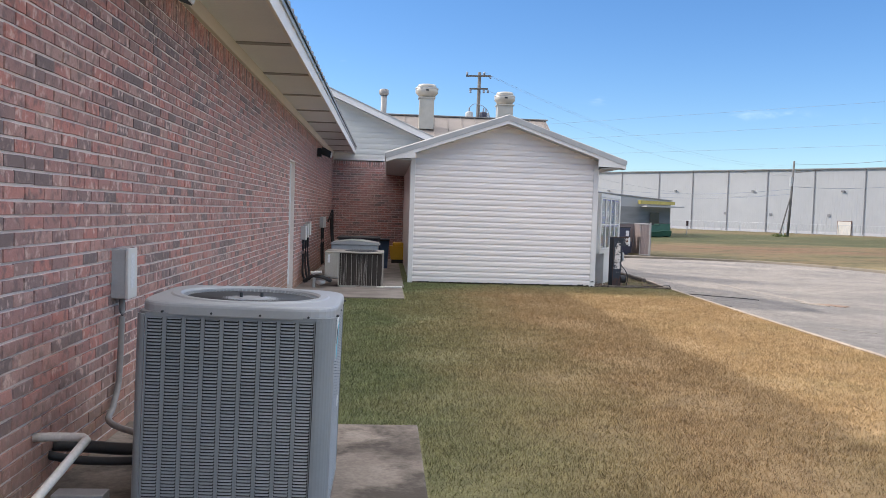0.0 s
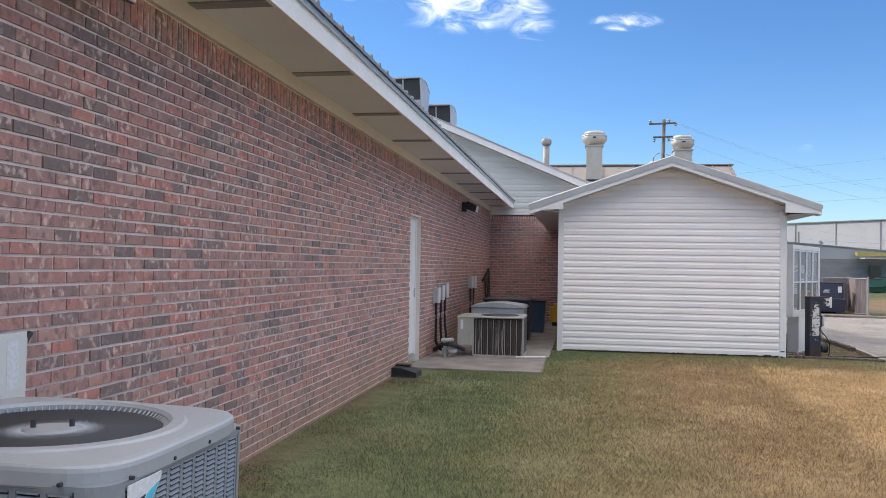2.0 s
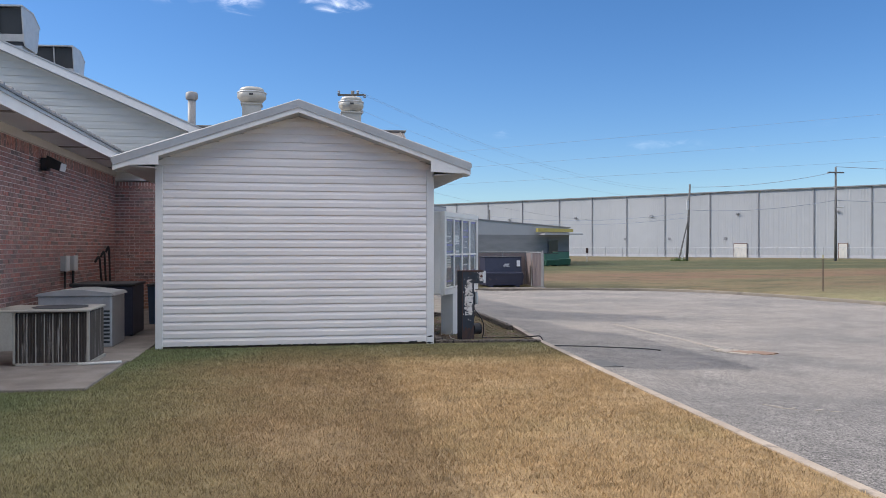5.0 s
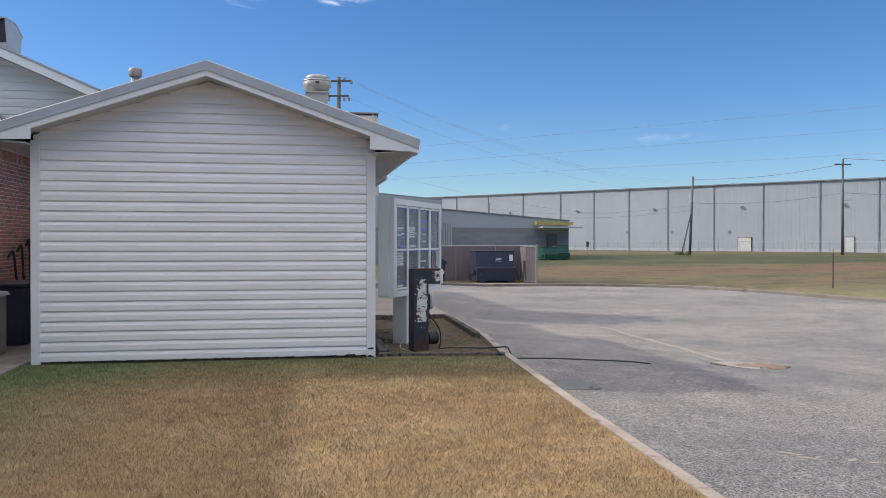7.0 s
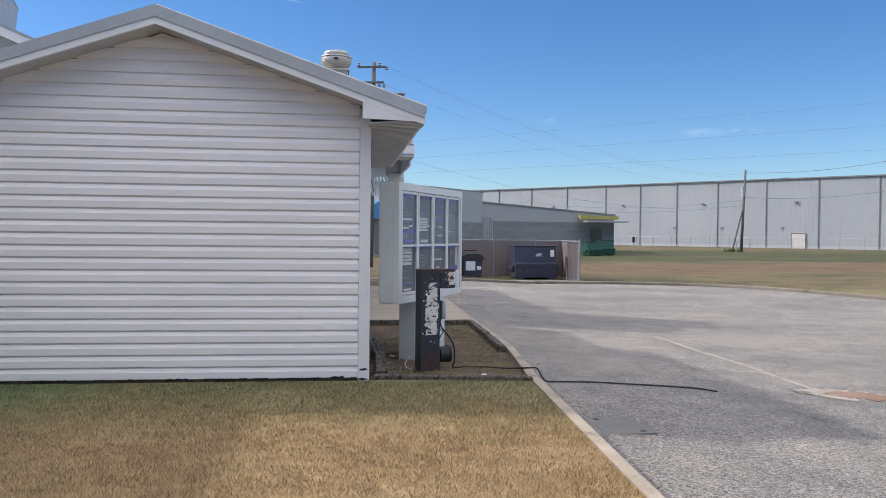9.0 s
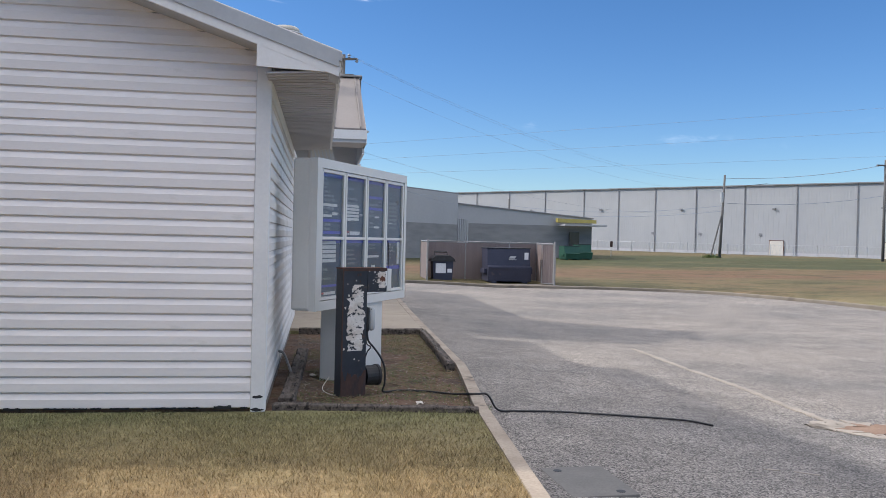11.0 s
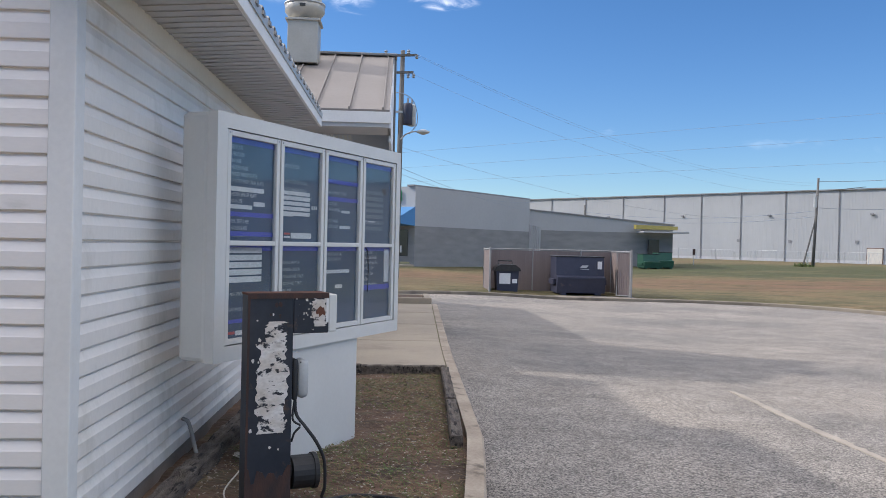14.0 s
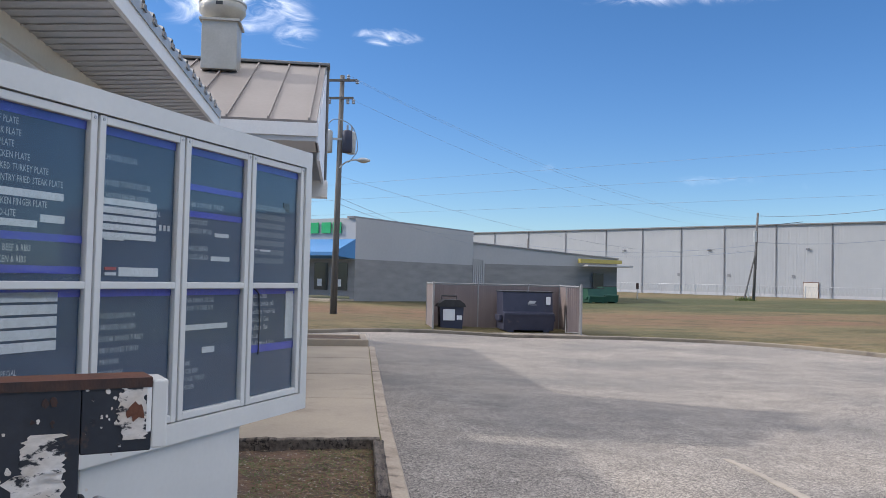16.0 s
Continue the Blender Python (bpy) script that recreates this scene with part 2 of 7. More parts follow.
def grass_material(name, blades=False):
    """Lawn going dormant: green by the house, straw further out, and straw with red clay over the field."""
    m = bpy.data.materials.new(name)
    m.use_nodes = True
    n, l = m.node_tree.nodes, m.node_tree.links
    b = n["Principled BSDF"]
    geo = n.new("ShaderNodeNewGeometry")
    sep = n.new("ShaderNodeSeparateXYZ")
    l.new(geo.outputs["Position"], sep.inputs[0])
    patch = n.new("ShaderNodeTexNoise"); patch.inputs["Scale"].default_value, patch.inputs["Detail"].default_value = 0.75, 6
    fine = n.new("ShaderNodeTexNoise"); fine.inputs["Scale"].default_value, fine.inputs["Detail"].default_value = 38, 4
    wide = n.new("ShaderNodeTexNoise"); wide.inputs["Scale"].default_value, wide.inputs["Detail"].default_value = 0.16, 10
    for x in (patch, fine):
        l.new(geo.outputs["Position"], x.inputs["Vector"])
    band = n.new("ShaderNodeMapping"); band.inputs["Scale"].default_value = (0.55, 1.0, 1.0)
    wide.inputs["Roughness"].default_value = 0.68
    l.new(geo.outputs["Position"], band.inputs[0]); l.new(band.outputs[0], wide.inputs["Vector"])
    # how dry: grows away from the house wall, and wanders
    dry = n.new("ShaderNodeMapRange"); dry.inputs["From Min"].default_value, dry.inputs["From Max"].default_value = -0.2, 2.3
    l.new(sep.outputs["X"], dry.inputs["Value"])
    s1 = n.new("ShaderNodeMath"); s1.operation = "MULTIPLY_ADD"; s1.inputs[1].default_value, s1.inputs[2].default_value = 0.75, -0.375
    l.new(patch.outputs["Fac"], s1.inputs[0])
    s2 = n.new("ShaderNodeMath"); s2.operation = "ADD"; s2.use_clamp = True
    l.new(dry.outputs[0], s2.inputs[0]); l.new(s1.outputs[0], s2.inputs[1])
    # a greener strip along the annex, where it stays damp
    damp = n.new("ShaderNodeMapRange"); damp.inputs["From Min"].default_value, damp.inputs["From Max"].default_value = 15.0, 17.1
    damp.inputs["To Max"].default_value = 0.68
    l.new(sep.outputs["Y"], damp.inputs["Value"])
    s3 = n.new("ShaderNodeMath"); s3.operation = "SUBTRACT"; s3.use_clamp = True
    l.new(s2.outputs[0], s3.inputs[0]); l.new(damp.outputs[0], s3.inputs[1])
    green = n.new("ShaderNodeMix"); green.data_type = "RGBA"
    green.inputs[6].default_value, green.inputs[7].default_value = (0.17, 0.19, 0.09, 1), (0.335, 0.235, 0.124, 1)
    l.new(s3.outputs[0], green.inputs["Factor"])
    bare = n.new("ShaderNodeMapRange"); bare.inputs["From Min"].default_value, bare.inputs["From Max"].default_value, bare.inputs["To Min"].default_value, bare.inputs["To Max"].default_value = -1.6, -0.7, 0.42, 0.0
    l.new(sep.outputs["X"], bare.inputs["Value"])
    bm_ = n.new("ShaderNodeMath"); bm_.operation = "ADD"
    l.new(bare.outputs[0], bm_.inputs[0]); l.new(patch.outputs["Fac"], bm_.inputs[1])
    bs = n.new("ShaderNodeMapRange"); bs.inputs["From Min"].default_value, bs.inputs["From Max"].default_value, bs.inputs["To Max"].default_value = 0.72, 1.0, 0.85
    l.new(bm_.outputs[0], bs.inputs["Value"])
    soil = n.new("ShaderNodeMix"); soil.data_type = "RGBA"; soil.inputs[7].default_value = (0.17, 0.12, 0.075, 1)
    l.new(bs.outputs[0], soil.inputs["Factor"]); l.new(green.outputs[2], soil.inputs[6])
    green = soil
    # the far field: straw, olive and bare clay
    cr = n.new("ShaderNodeValToRGB")
    e = cr.color_ramp.elements
    e[0].position, e[0].color = 0.38, (0.07, 0.078, 0.034, 1)
    e[1].position, e[1].color = 0.62, (0.185, 0.108, 0.066, 1)
    mid = e.new(0.5); mid.color = (0.165, 0.128, 0.066, 1)
    # near the lot it is straw, then a belt of clay, then greener towards the warehouse
    belt = n.new("ShaderNodeMapRange"); belt.inputs["From Min"].default_value, belt.inputs["From Max"].default_value = 44, 104
    l.new(sep.outputs["Y"], belt.inputs["Value"])
    hump = n.new("ShaderNodeValToRGB")
    he = hump.color_ramp.elements
    he[0].position, he[0].color = 0.0, (0.50, 0.50, 0.50, 1)
    he[1].position, he[1].color = 1.0, (0.5, 0.5, 0.5, 1)
    for hp, hv in ((0.13, 0.5), (0.23, 0.78), (0.36, 0.62), (0.48, 0.24), (0.84, 0.26)):
        hm = he.new(hp); hm.color = (hv, hv, hv, 1)
    l.new(belt.outputs[0], hump.inputs[0])
    wb = n.new("ShaderNodeMix"); wb.data_type = "FLOAT"; wb.inputs[0].default_value = 0.45
    l.new(wide.outputs["Fac"], wb.inputs[2]); l.new(hump.outputs[0], wb.inputs[3])
    l.new(wb.outputs[0], cr.inputs[0])
    far = n.new("ShaderNodeMapRange"); far.inputs["From Min"].default_value, far.inputs["From Max"].default_value = 30, 42
    l.new(sep.outputs["Y"], far.inputs["Value"])
    fm = n.new("ShaderNodeMix"); fm.data_type = "RGBA"
    l.new(far.outputs[0], fm.inputs["Factor"]); l.new(green.outputs[2], fm.inputs[6]); l.new(cr.outputs[0], fm.inputs[7])
    # dark weedy patches and rough tufts over the field
    wv = n.new("ShaderNodeMapping"); wv.inputs["Scale"].default_value = (0.35, 0.6, 1.0)
    l.new(geo.outputs["Position"], wv.inputs[0])
    weedy = n.new("ShaderNodeTexNoise"); weedy.inputs["Scale"].default_value, weedy.inputs["Detail"].default_value, weedy.inputs["Roughness"].default_value = 1.0, 12, 0.75
    l.new(wv.outputs[0], weedy.inputs["Vector"])
    wr = n.new("ShaderNodeMapRange"); wr.inputs["From Min"].default_value, wr.inputs["From Max"].default_value, wr.inputs["To Max"].default_value = 0.44, 0.66, 0.85
    l.new(weedy.outputs["Fac"], wr.inputs["Value"])
    wf = n.new("ShaderNodeMath"); wf.operation = "MULTIPLY"
    l.new(wr.outputs[0], wf.inputs[0]); l.new(far.outputs[0], wf.inputs[1])
    wm = n.new("ShaderNodeMix"); wm.data_type = "RGBA"; wm.inputs[7].default_value = (0.06, 0.058, 0.026, 1)
    l.new(wf.outputs[0], wm.inputs["Factor"]); l.new(fm.outputs[2], wm.inputs[6])
    fm = wm
    h = n.new("ShaderNodeHueSaturation")
    v = n.new("ShaderNodeMath"); v.operation = "MULTIPLY_ADD"; v.inputs[1].default_value, v.inputs[2].default_value = 0.9, 0.55
    if blades:
        v.inputs[1].default_value, v.inputs[2].default_value = 1.1, 0.62
        l.new(geo.outputs["Random Per Island"], v.inputs[0])
    else:
        l.new(fine.outputs["Fac"], v.inputs[0])
    tuft = n.new("ShaderNodeTexNoise"); tuft.inputs["Scale"].default_value, tuft.inputs["Detail"].default_value, tuft.inputs["Roughness"].default_value = 4.5, 9, 0.8
    l.new(geo.outputs["Position"], tuft.inputs["Vector"])
    tv = n.new("ShaderNodeMath"); tv.operation = "MULTIPLY_ADD"; tv.inputs[1].default_value, tv.inputs[2].default_value = 1.9, 0.03
    l.new(tuft.outputs["Fac"], tv.inputs[0])
    vv = n.new("ShaderNodeMath"); vv.operation = "MULTIPLY"
    l.new(v.outputs[0], vv.inputs[0]); l.new(tv.outputs[0], vv.inputs[1])
    l.new(vv.outputs[0], h.inputs["Value"]); l.new(fm.outputs[2], h.inputs["Color"])
    l.new(h.outputs[0], b.inputs["Base Color"])
    b.inputs["Roughness"].default_value = 0.8
    b.inputs["Specular IOR Level"].default_value = 0.2
    if not blades:
        bp = n.new("ShaderNodeBump"); bp.inputs["Strength"].default_value, bp.inputs["Distance"].default_value = 0.8, 0.03
        l.new(fine.outputs["Fac"], bp.inputs["Height"]); l.new(bp.outputs[0], b.inputs["Normal"])
    return m


def asphalt_material():
    """Old chip-seal asphalt: pale stones in grey binder, worn lighter in long patches."""
    m = bpy.data.materials.new("asphalt")
    m.use_nodes = True
    n, l = m.node_tree.nodes, m.node_tree.links
    b = n["Principled BSDF"]
    geo = n.new("ShaderNodeNewGeometry")
    chips = n.new("ShaderNodeTexVoronoi"); chips.inputs["Scale"].default_value = 95
    wear = n.new("ShaderNodeTexNoise"); wear.inputs["Scale"].default_value, wear.inputs["Detail"].default_value = 0.32, 6
    spot = n.new("ShaderNodeTexNoise"); spot.inputs["Scale"].default_value, spot.inputs["Detail"].default_value = 2.2, 8
    for x in (chips, wear, spot):
        l.new(geo.outputs["Position"], x.inputs["Vector"])
    w = n.new("ShaderNodeMapRange"); w.inputs["From Min"].default_value, w.inputs["From Max"].default_value = 0.33, 0.66
    l.new(wear.outputs["Fac"], w.inputs["Value"])
    c = n.new("ShaderNodeMix"); c.data_type = "RGBA"
    c.inputs[6].default_value, c.inputs[7].default_value = (0.165, 0.151, 0.137, 1), (0.255, 0.224, 0.192, 1)
    # darker on the nearer stretch of the drive
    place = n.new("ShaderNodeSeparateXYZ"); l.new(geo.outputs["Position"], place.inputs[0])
    near_tone = n.new("ShaderNodeMapRange"); near_tone.inputs["From Min"].default_value, near_tone.inputs["From Max"].default_value, near_tone.inputs["To Min"].default_value, near_tone.inputs["To Max"].default_value = 11.0, 19.0, -0.75, 0.0
    l.new(place.outputs["Y"], near_tone.inputs["Value"])
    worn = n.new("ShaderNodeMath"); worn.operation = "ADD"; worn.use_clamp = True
    l.new(w.outputs[0], worn.inputs[0]); l.new(near_tone.outputs[0], worn.inputs[1])
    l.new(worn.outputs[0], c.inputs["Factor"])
    sep = n.new("ShaderNodeSeparateColor")
    l.new(chips.outputs["Color"], sep.inputs[0])
    v = n.new("ShaderNodeMath"); v.operation = "MULTIPLY_ADD"; v.inputs[1].default_value, v.inputs[2].default_value = 1.55, 0.20
    l.new(sep.outputs[0], v.inputs[0])
    v2 = n.new("ShaderNodeMath"); v2.operation = "MULTIPLY_ADD"; v2.inputs[1].default_value, v2.inputs[2].default_value = 0.9, 0.58
    l.new(spot.outputs["Fac"], v2.inputs[0])
    v3 = n.new("ShaderNodeMath"); v3.operation = "MULTIPLY"
    l.new(v.outputs[0], v3.inputs[0]); l.new(v2.outputs[0], v3.inputs[1])
    mottle = n.new("ShaderNodeTexNoise"); mottle.inputs["Scale"].default_value, mottle.inputs["Detail"].default_value, mottle.inputs["Roughness"].default_value = 17, 6, 0.8
    l.new(geo.outputs["Position"], mottle.inputs["Vector"])
    v4 = n.new("ShaderNodeMath"); v4.operation = "MULTIPLY_ADD"; v4.inputs[1].default_value, v4.inputs[2].default_value = 1.7, 0.15
    l.new(mottle.outputs["Fac"], v4.inputs[0])
    v5 = n.new("ShaderNodeMath"); v5.operation = "MULTIPLY"
    l.new(v3.outputs[0], v5.inputs[0]); l.new(v4.outputs[0], v5.inputs[1])
    v3 = v5
    h = n.new("ShaderNodeHueSaturation")
    l.new(v3.outputs[0], h.inputs["Value"]); l.new(c.outputs[2], h.inputs["Color"])
    l.new(h.outputs[0], b.inputs["Base Color"])
    b.inputs["Roughness"].default_value = 0.85
    bp = n.new("ShaderNodeBump"); bp.inputs["Strength"].default_value, bp.inputs["Distance"].default_value = 0.6, 0.005
    l.new(chips.outputs["Distance"], bp.inputs["Height"]); l.new(bp.outputs[0], b.inputs["Normal"])
    return m


def glass_material():
    m = bpy.data.materials.new("glass")
    m.use_nodes = True
    b = m.node_tree.nodes["Principled BSDF"]
    b.inputs["Base Color"].default_value = (0.93, 0.96, 0.97, 1)
    b.inputs["Roughness"].default_value = 0.03
    b.inputs["Transmission Weight"].default_value = 1.0
    b.inputs["IOR"].default_value = 1.3
    return m


BRICK = brick_material()
MORTAR = mat("mortar", (0.67, 0.575, 0.53), (0.77, 0.68, 0.635), scale=3, fine=120, rough=0.9, bump=0.4)
GRASS = grass_material("lawn")
BLADES = grass_material("grass_blades", True)
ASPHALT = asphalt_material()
GLASS = glass_material()
SIDING = mat("vinyl_siding", (0.875, 0.825, 0.79), (0.82, 0.775, 0.745), scale=1.2, fine=30, rough=0.45, bump=0.06, rnd=0.03, stretch=(1, 1, 3), fine_amount=0.04, spots=(0.62, 0.60, 0.56), spot_scale=2.2, spot_at=0.62, soft=0.2)
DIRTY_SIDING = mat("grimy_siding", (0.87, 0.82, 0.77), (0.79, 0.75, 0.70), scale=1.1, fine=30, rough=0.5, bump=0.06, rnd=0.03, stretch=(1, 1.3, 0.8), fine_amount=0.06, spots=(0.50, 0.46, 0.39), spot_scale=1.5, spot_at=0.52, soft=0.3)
# the hall's gable siding, a darker grey than the annex siding
HALL_SIDING = mat("greyer_siding", (0.66, 0.655, 0.61), (0.60, 0.595, 0.555), scale=1.2, fine=30, rough=0.5, bump=0.06, rnd=0.03, stretch=(1, 1, 3), fine_amount=0.05)
TRIM = mat("white_paint", (0.80, 0.79, 0.77), (0.72, 0.71, 0.69), scale=2, fine=40, rough=0.5, bump=0.08, fine_amount=0.06)
CREAM = mat("cream_trim", (0.62, 0.58, 0.51), (0.68, 0.64, 0.57), scale=2, fine=40, rough=0.55, bump=0.08, fine_amount=0.06)
SOFFIT = mat("soffit_board", (0.72, 0.755, 0.81), (0.77, 0.80, 0.85), scale=1.5, fine=40, rough=0.6, bump=0.08, fine_amount=0.06)
SOFFIT_DARK = mat("soffit_batten", (0.26, 0.26, 0.27), (0.32, 0.32, 0.33), rough=0.6)
VINYL_SOFFIT = mat("vinyl_soffit", (0.47, 0.47, 0.48), (0.53, 0.53, 0.54), scale=2, fine=40, rough=0.5, bump=0.05, fine_amount=0.06)
ROOF_METAL = mat("roof_metal", (0.50, 0.49, 0.47), (0.42, 0.41, 0.40), scale=1.3, fine=25, rough=0.42, metal=0.35, bump=0.08, fine_amount=0.1)
ROOF_DARK = mat("roof_edge", (0.20, 0.20, 0.20), (0.28, 0.27, 0.26), scale=3, fine=40, rough=0.5, metal=0.4)
ROOF_TAN = mat("seam_roof", (0.185, 0.163, 0.15), (0.23, 0.205, 0.19), scale=0.9, fine=20, rough=0.62, metal=0.0, bump=0.05, fine_amount=0.08)
FAN_METAL = mat("aluminium", (0.50, 0.475, 0.42), (0.42, 0.395, 0.345), scale=3, fine=30, rough=0.42, metal=0.3, bump=0.05, fine_amount=0.1)
GALV = mat("galvanised", (0.44, 0.45, 0.46), (0.52, 0.53, 0.54), scale=6, fine=50, rough=0.45, metal=0.5, bump=0.06, fine_amount=0.12)
BOX_GREY = mat("box_enamel", (0.47, 0.48, 0.48), (0.40, 0.41, 0.41), scale=5, fine=60, rough=0.45, bump=0.06, fine_amount=0.1)
AC_GREY = mat("unit_enamel", (0.215, 0.245, 0.27), (0.25, 0.28, 0.305), scale=3, fine=70, rough=0.4, bump=0.05, fine_amount=0.06)
AC_TOP = mat("unit_lid", (0.31, 0.335, 0.355), (0.37, 0.39, 0.41), scale=3, fine=70, rough=0.42, bump=0.05, fine_amount=0.06)
AC_DARK = mat("unit_inside", (0.025, 0.03, 0.036), (0.04, 0.045, 0.05), rough=0.7)
AC_BEIGE = mat("beige_enamel", (0.42, 0.40, 0.35), (0.36, 0.34, 0.30), scale=4, fine=50, rough=0.5, fine_amount=0.15, spots=(0.25, 0.21, 0.17), spot_scale=5, spot_at=0.6, soft=0.15)
COIL = mat("rusty_coil", (0.04, 0.036, 0.034), (0.10, 0.082, 0.07), scale=4, fine=30, rough=0.8, stretch=(9, 9, 0.5), spots=(0.55, 0.52, 0.48), spot_scale=2.6, spot_at=0.56, soft=0.16)
CONCRETE = mat("concrete", (0.30, 0.265, 0.235), (0.19, 0.165, 0.145), scale=2.2, fine=55, rough=0.88, bump=0.3, fine_amount=0.18, spots=(0.12, 0.105, 0.092), spot_scale=2.5, spot_at=0.6, soft=0.2)
KERB = mat("kerb_concrete", (0.43, 0.355, 0.275), (0.29, 0.235, 0.18), scale=2.5, fine=55, rough=0.88, bump=0.4, fine_amount=0.28, spots=(0.13, 0.105, 0.08), spot_scale=4.5, spot_at=0.55, soft=0.14)
KERB_OLD = mat("stained_kerb", (0.15, 0.13, 0.105), (0.24, 0.205, 0.16), scale=0.8, fine=30, rough=0.9, bump=0.3, fine_amount=0.2, spots=(0.13, 0.11, 0.09), spot_scale=0.9, spot_at=0.52, soft=0.12)
PAD = mat("stained_pad", (0.34, 0.29, 0.24), (0.17, 0.14, 0.115), scale=1.6, fine=40, rough=0.9, bump=0.45, fine_amount=0.35, depth=0.006, spots=(0.085, 0.07, 0.055), spot_scale=1.9, spot_at=0.46, soft=0.14)
FENCE_GREY = mat("fence_pipe", (0.24, 0.235, 0.23), (0.30, 0.29, 0.28), scale=3, fine=30, rough=0.5)
WALK = mat("walk_concrete", (0.40, 0.335, 0.255), (0.32, 0.27, 0.21), scale=0.9, fine=45, rough=0.85, bump=0.2, fine_amount=0.14, spots=(0.24, 0.20, 0.155), spot_scale=1.3, spot_at=0.55, soft=0.2)
SOIL = mat("bed_soil", (0.07, 0.05, 0.037), (0.18, 0.105, 0.066), scale=2.2, fine=26, rough=0.95, bump=0.8, fine_amount=0.4, depth=0.02, spots=(0.10, 0.10, 0.045), spot_scale=1.6, spot_at=0.54, soft=0.15)
TIMBER = mat("weathered_timber", (0.06, 0.047, 0.038), (0.20, 0.165, 0.135), scale=7, fine=55, rough=0.92, bump=1.0, fine_amount=0.5, stretch=(4, 0.8, 4), depth=0.01, spots=(0.025, 0.02, 0.017), spot_scale=6, spot_at=0.55, soft=0.06)
BLACK_PAINT = mat("black_paint", (0.014, 0.018, 0.028), (0.028, 0.031, 0.042), scale=6, fine=40, rough=0.5, bump=0.15, spots=(0.08, 0.048, 0.036), spot_scale=7, spot_at=0.61, soft=0.08)
BARE_PAINT = mat("bared_primer", (0.74, 0.71, 0.68), (0.56, 0.49, 0.42), scale=11, fine=60, rough=0.7, bump=0.2, stretch=(0.8, 0.8, 1.5), spots=(0.02, 0.022, 0.03), spot_scale=15, spot_at=0.535, soft=0.05)
RUST = mat("rust", (0.10, 0.043, 0.028), (0.165, 0.065, 0.038), scale=12, fine=70, rough=0.9, bump=0.4)
RUST_PAINT = mat("rusted_black_paint", (0.03, 0.022, 0.022), (0.075, 0.036, 0.026), scale=7, fine=60, rough=0.75, bump=0.3, stretch=(3, 3, 1))
RUBBER = mat("black_rubber", (0.015, 0.015, 0.017), (0.03, 0.03, 0.032), scale=9, fine=80, rough=0.6)
PVC = mat("white_pvc", (0.78, 0.76, 0.72), (0.68, 0.66, 0.62), scale=6, fine=60, rough=0.4)
SIGN_WHITE = mat("sign_enamel", (0.62, 0.62, 0.60), (0.68, 0.68, 0.66), scale=2, fine=40, rough=0.38, bump=0.04, fine_amount=0.04)
MENU_DARK = mat("menu_backing", (0.030, 0.058, 0.105), (0.044, 0.078, 0.135), scale=3, fine=50, rough=0.5, fine_amount=0.12)
MENU_BLUE = mat("menu_blue", (0.05, 0.07, 0.38), (0.07, 0.09, 0.46), scale=6, rough=0.5)
MENU_WHITE = mat("menu_white", (0.50, 0.53, 0.56), (0.58, 0.60, 0.62), scale=6, rough=0.5)
MENU_DIM = mat("menu_dim_strip", (0.10, 0.13, 0.17), (0.13, 0.16, 0.20), scale=6, rough=0.5)
MENU_TEXT = mat("menu_text", (0.36, 0.40, 0.44), (0.43, 0.465, 0.50), scale=20, rough=0.5)
RED = mat("red_print", (0.35, 0.06, 0.07), (0.40, 0.08, 0.08), rough=0.5)
WAREHOUSE = mat("warehouse_sheet", (0.38, 0.385, 0.395), (0.42, 0.425, 0.43), scale=0.12, fine=0.8, rough=0.5, bump=0.0, fine_amount=0.05)
WAREHOUSE_DARK = mat("warehouse_downpipe", (0.20, 0.20, 0.21), (0.25, 0.25, 0.26), rough=0.6)
STORE_UPPER = mat("store_sheet", (0.36, 0.365, 0.375), (0.39, 0.395, 0.405), scale=0.4, fine=5, rough=0.6, bump=0.0, fine_amount=0.05)
STORE_BLOCK = mat("store_block", (0.20, 0.20, 0.205), (0.26, 0.26, 0.26), scale=0.6, fine=8, rough=0.85, bump=0.2, fine_amount=0.12, stretch=(1, 1, 4))
BLUE = mat("blue_canopy", (0.06, 0.19, 0.42), (0.07, 0.22, 0.46), scale=1, fine=10, rough=0.5, fine_amount=0.06)
YELLOW = mat("yellow_band", (0.33, 0.28, 0.07), (0.38, 0.32, 0.10), scale=2, fine=20, rough=0.5)
GREEN_BIN = mat("green_enamel", (0.018, 0.075, 0.052), (0.028, 0.10, 0.066), scale=2, fine=20, rough=0.5)
NAVY_BIN = mat("navy_enamel", (0.022, 0.026, 0.05), (0.035, 0.038, 0.066), scale=2, fine=20, rough=0.5, spots=(0.07, 0.06, 0.07), spot_scale=3, spot_at=0.6, soft=0.1)
SLATS = mat("fence_slats", (0.185, 0.145, 0.136), (0.215, 0.172, 0.16), scale=1.2, fine=20, rough=0.7, rnd=0.05, fine_amount=0.1)
WOOD_POLE = mat("pole_wood", (0.105, 0.10, 0.094), (0.16, 0.152, 0.145), scale=3, fine=20, rough=0.9, bump=0.3, stretch=(3, 3, 0.4))
WIRE = mat("wire", (0.24, 0.28, 0.34), (0.29, 0.33, 0.39), rough=0.6, bump=0.0)
DARK_GLASS = mat("dark_glass", (0.02, 0.025, 0.03), (0.03, 0.036, 0.042), rough=0.15, bump=0.0)
PAPER = mat("paper", (0.66, 0.67, 0.69), (0.72, 0.73, 0.74), rough=0.7, bump=0.0)
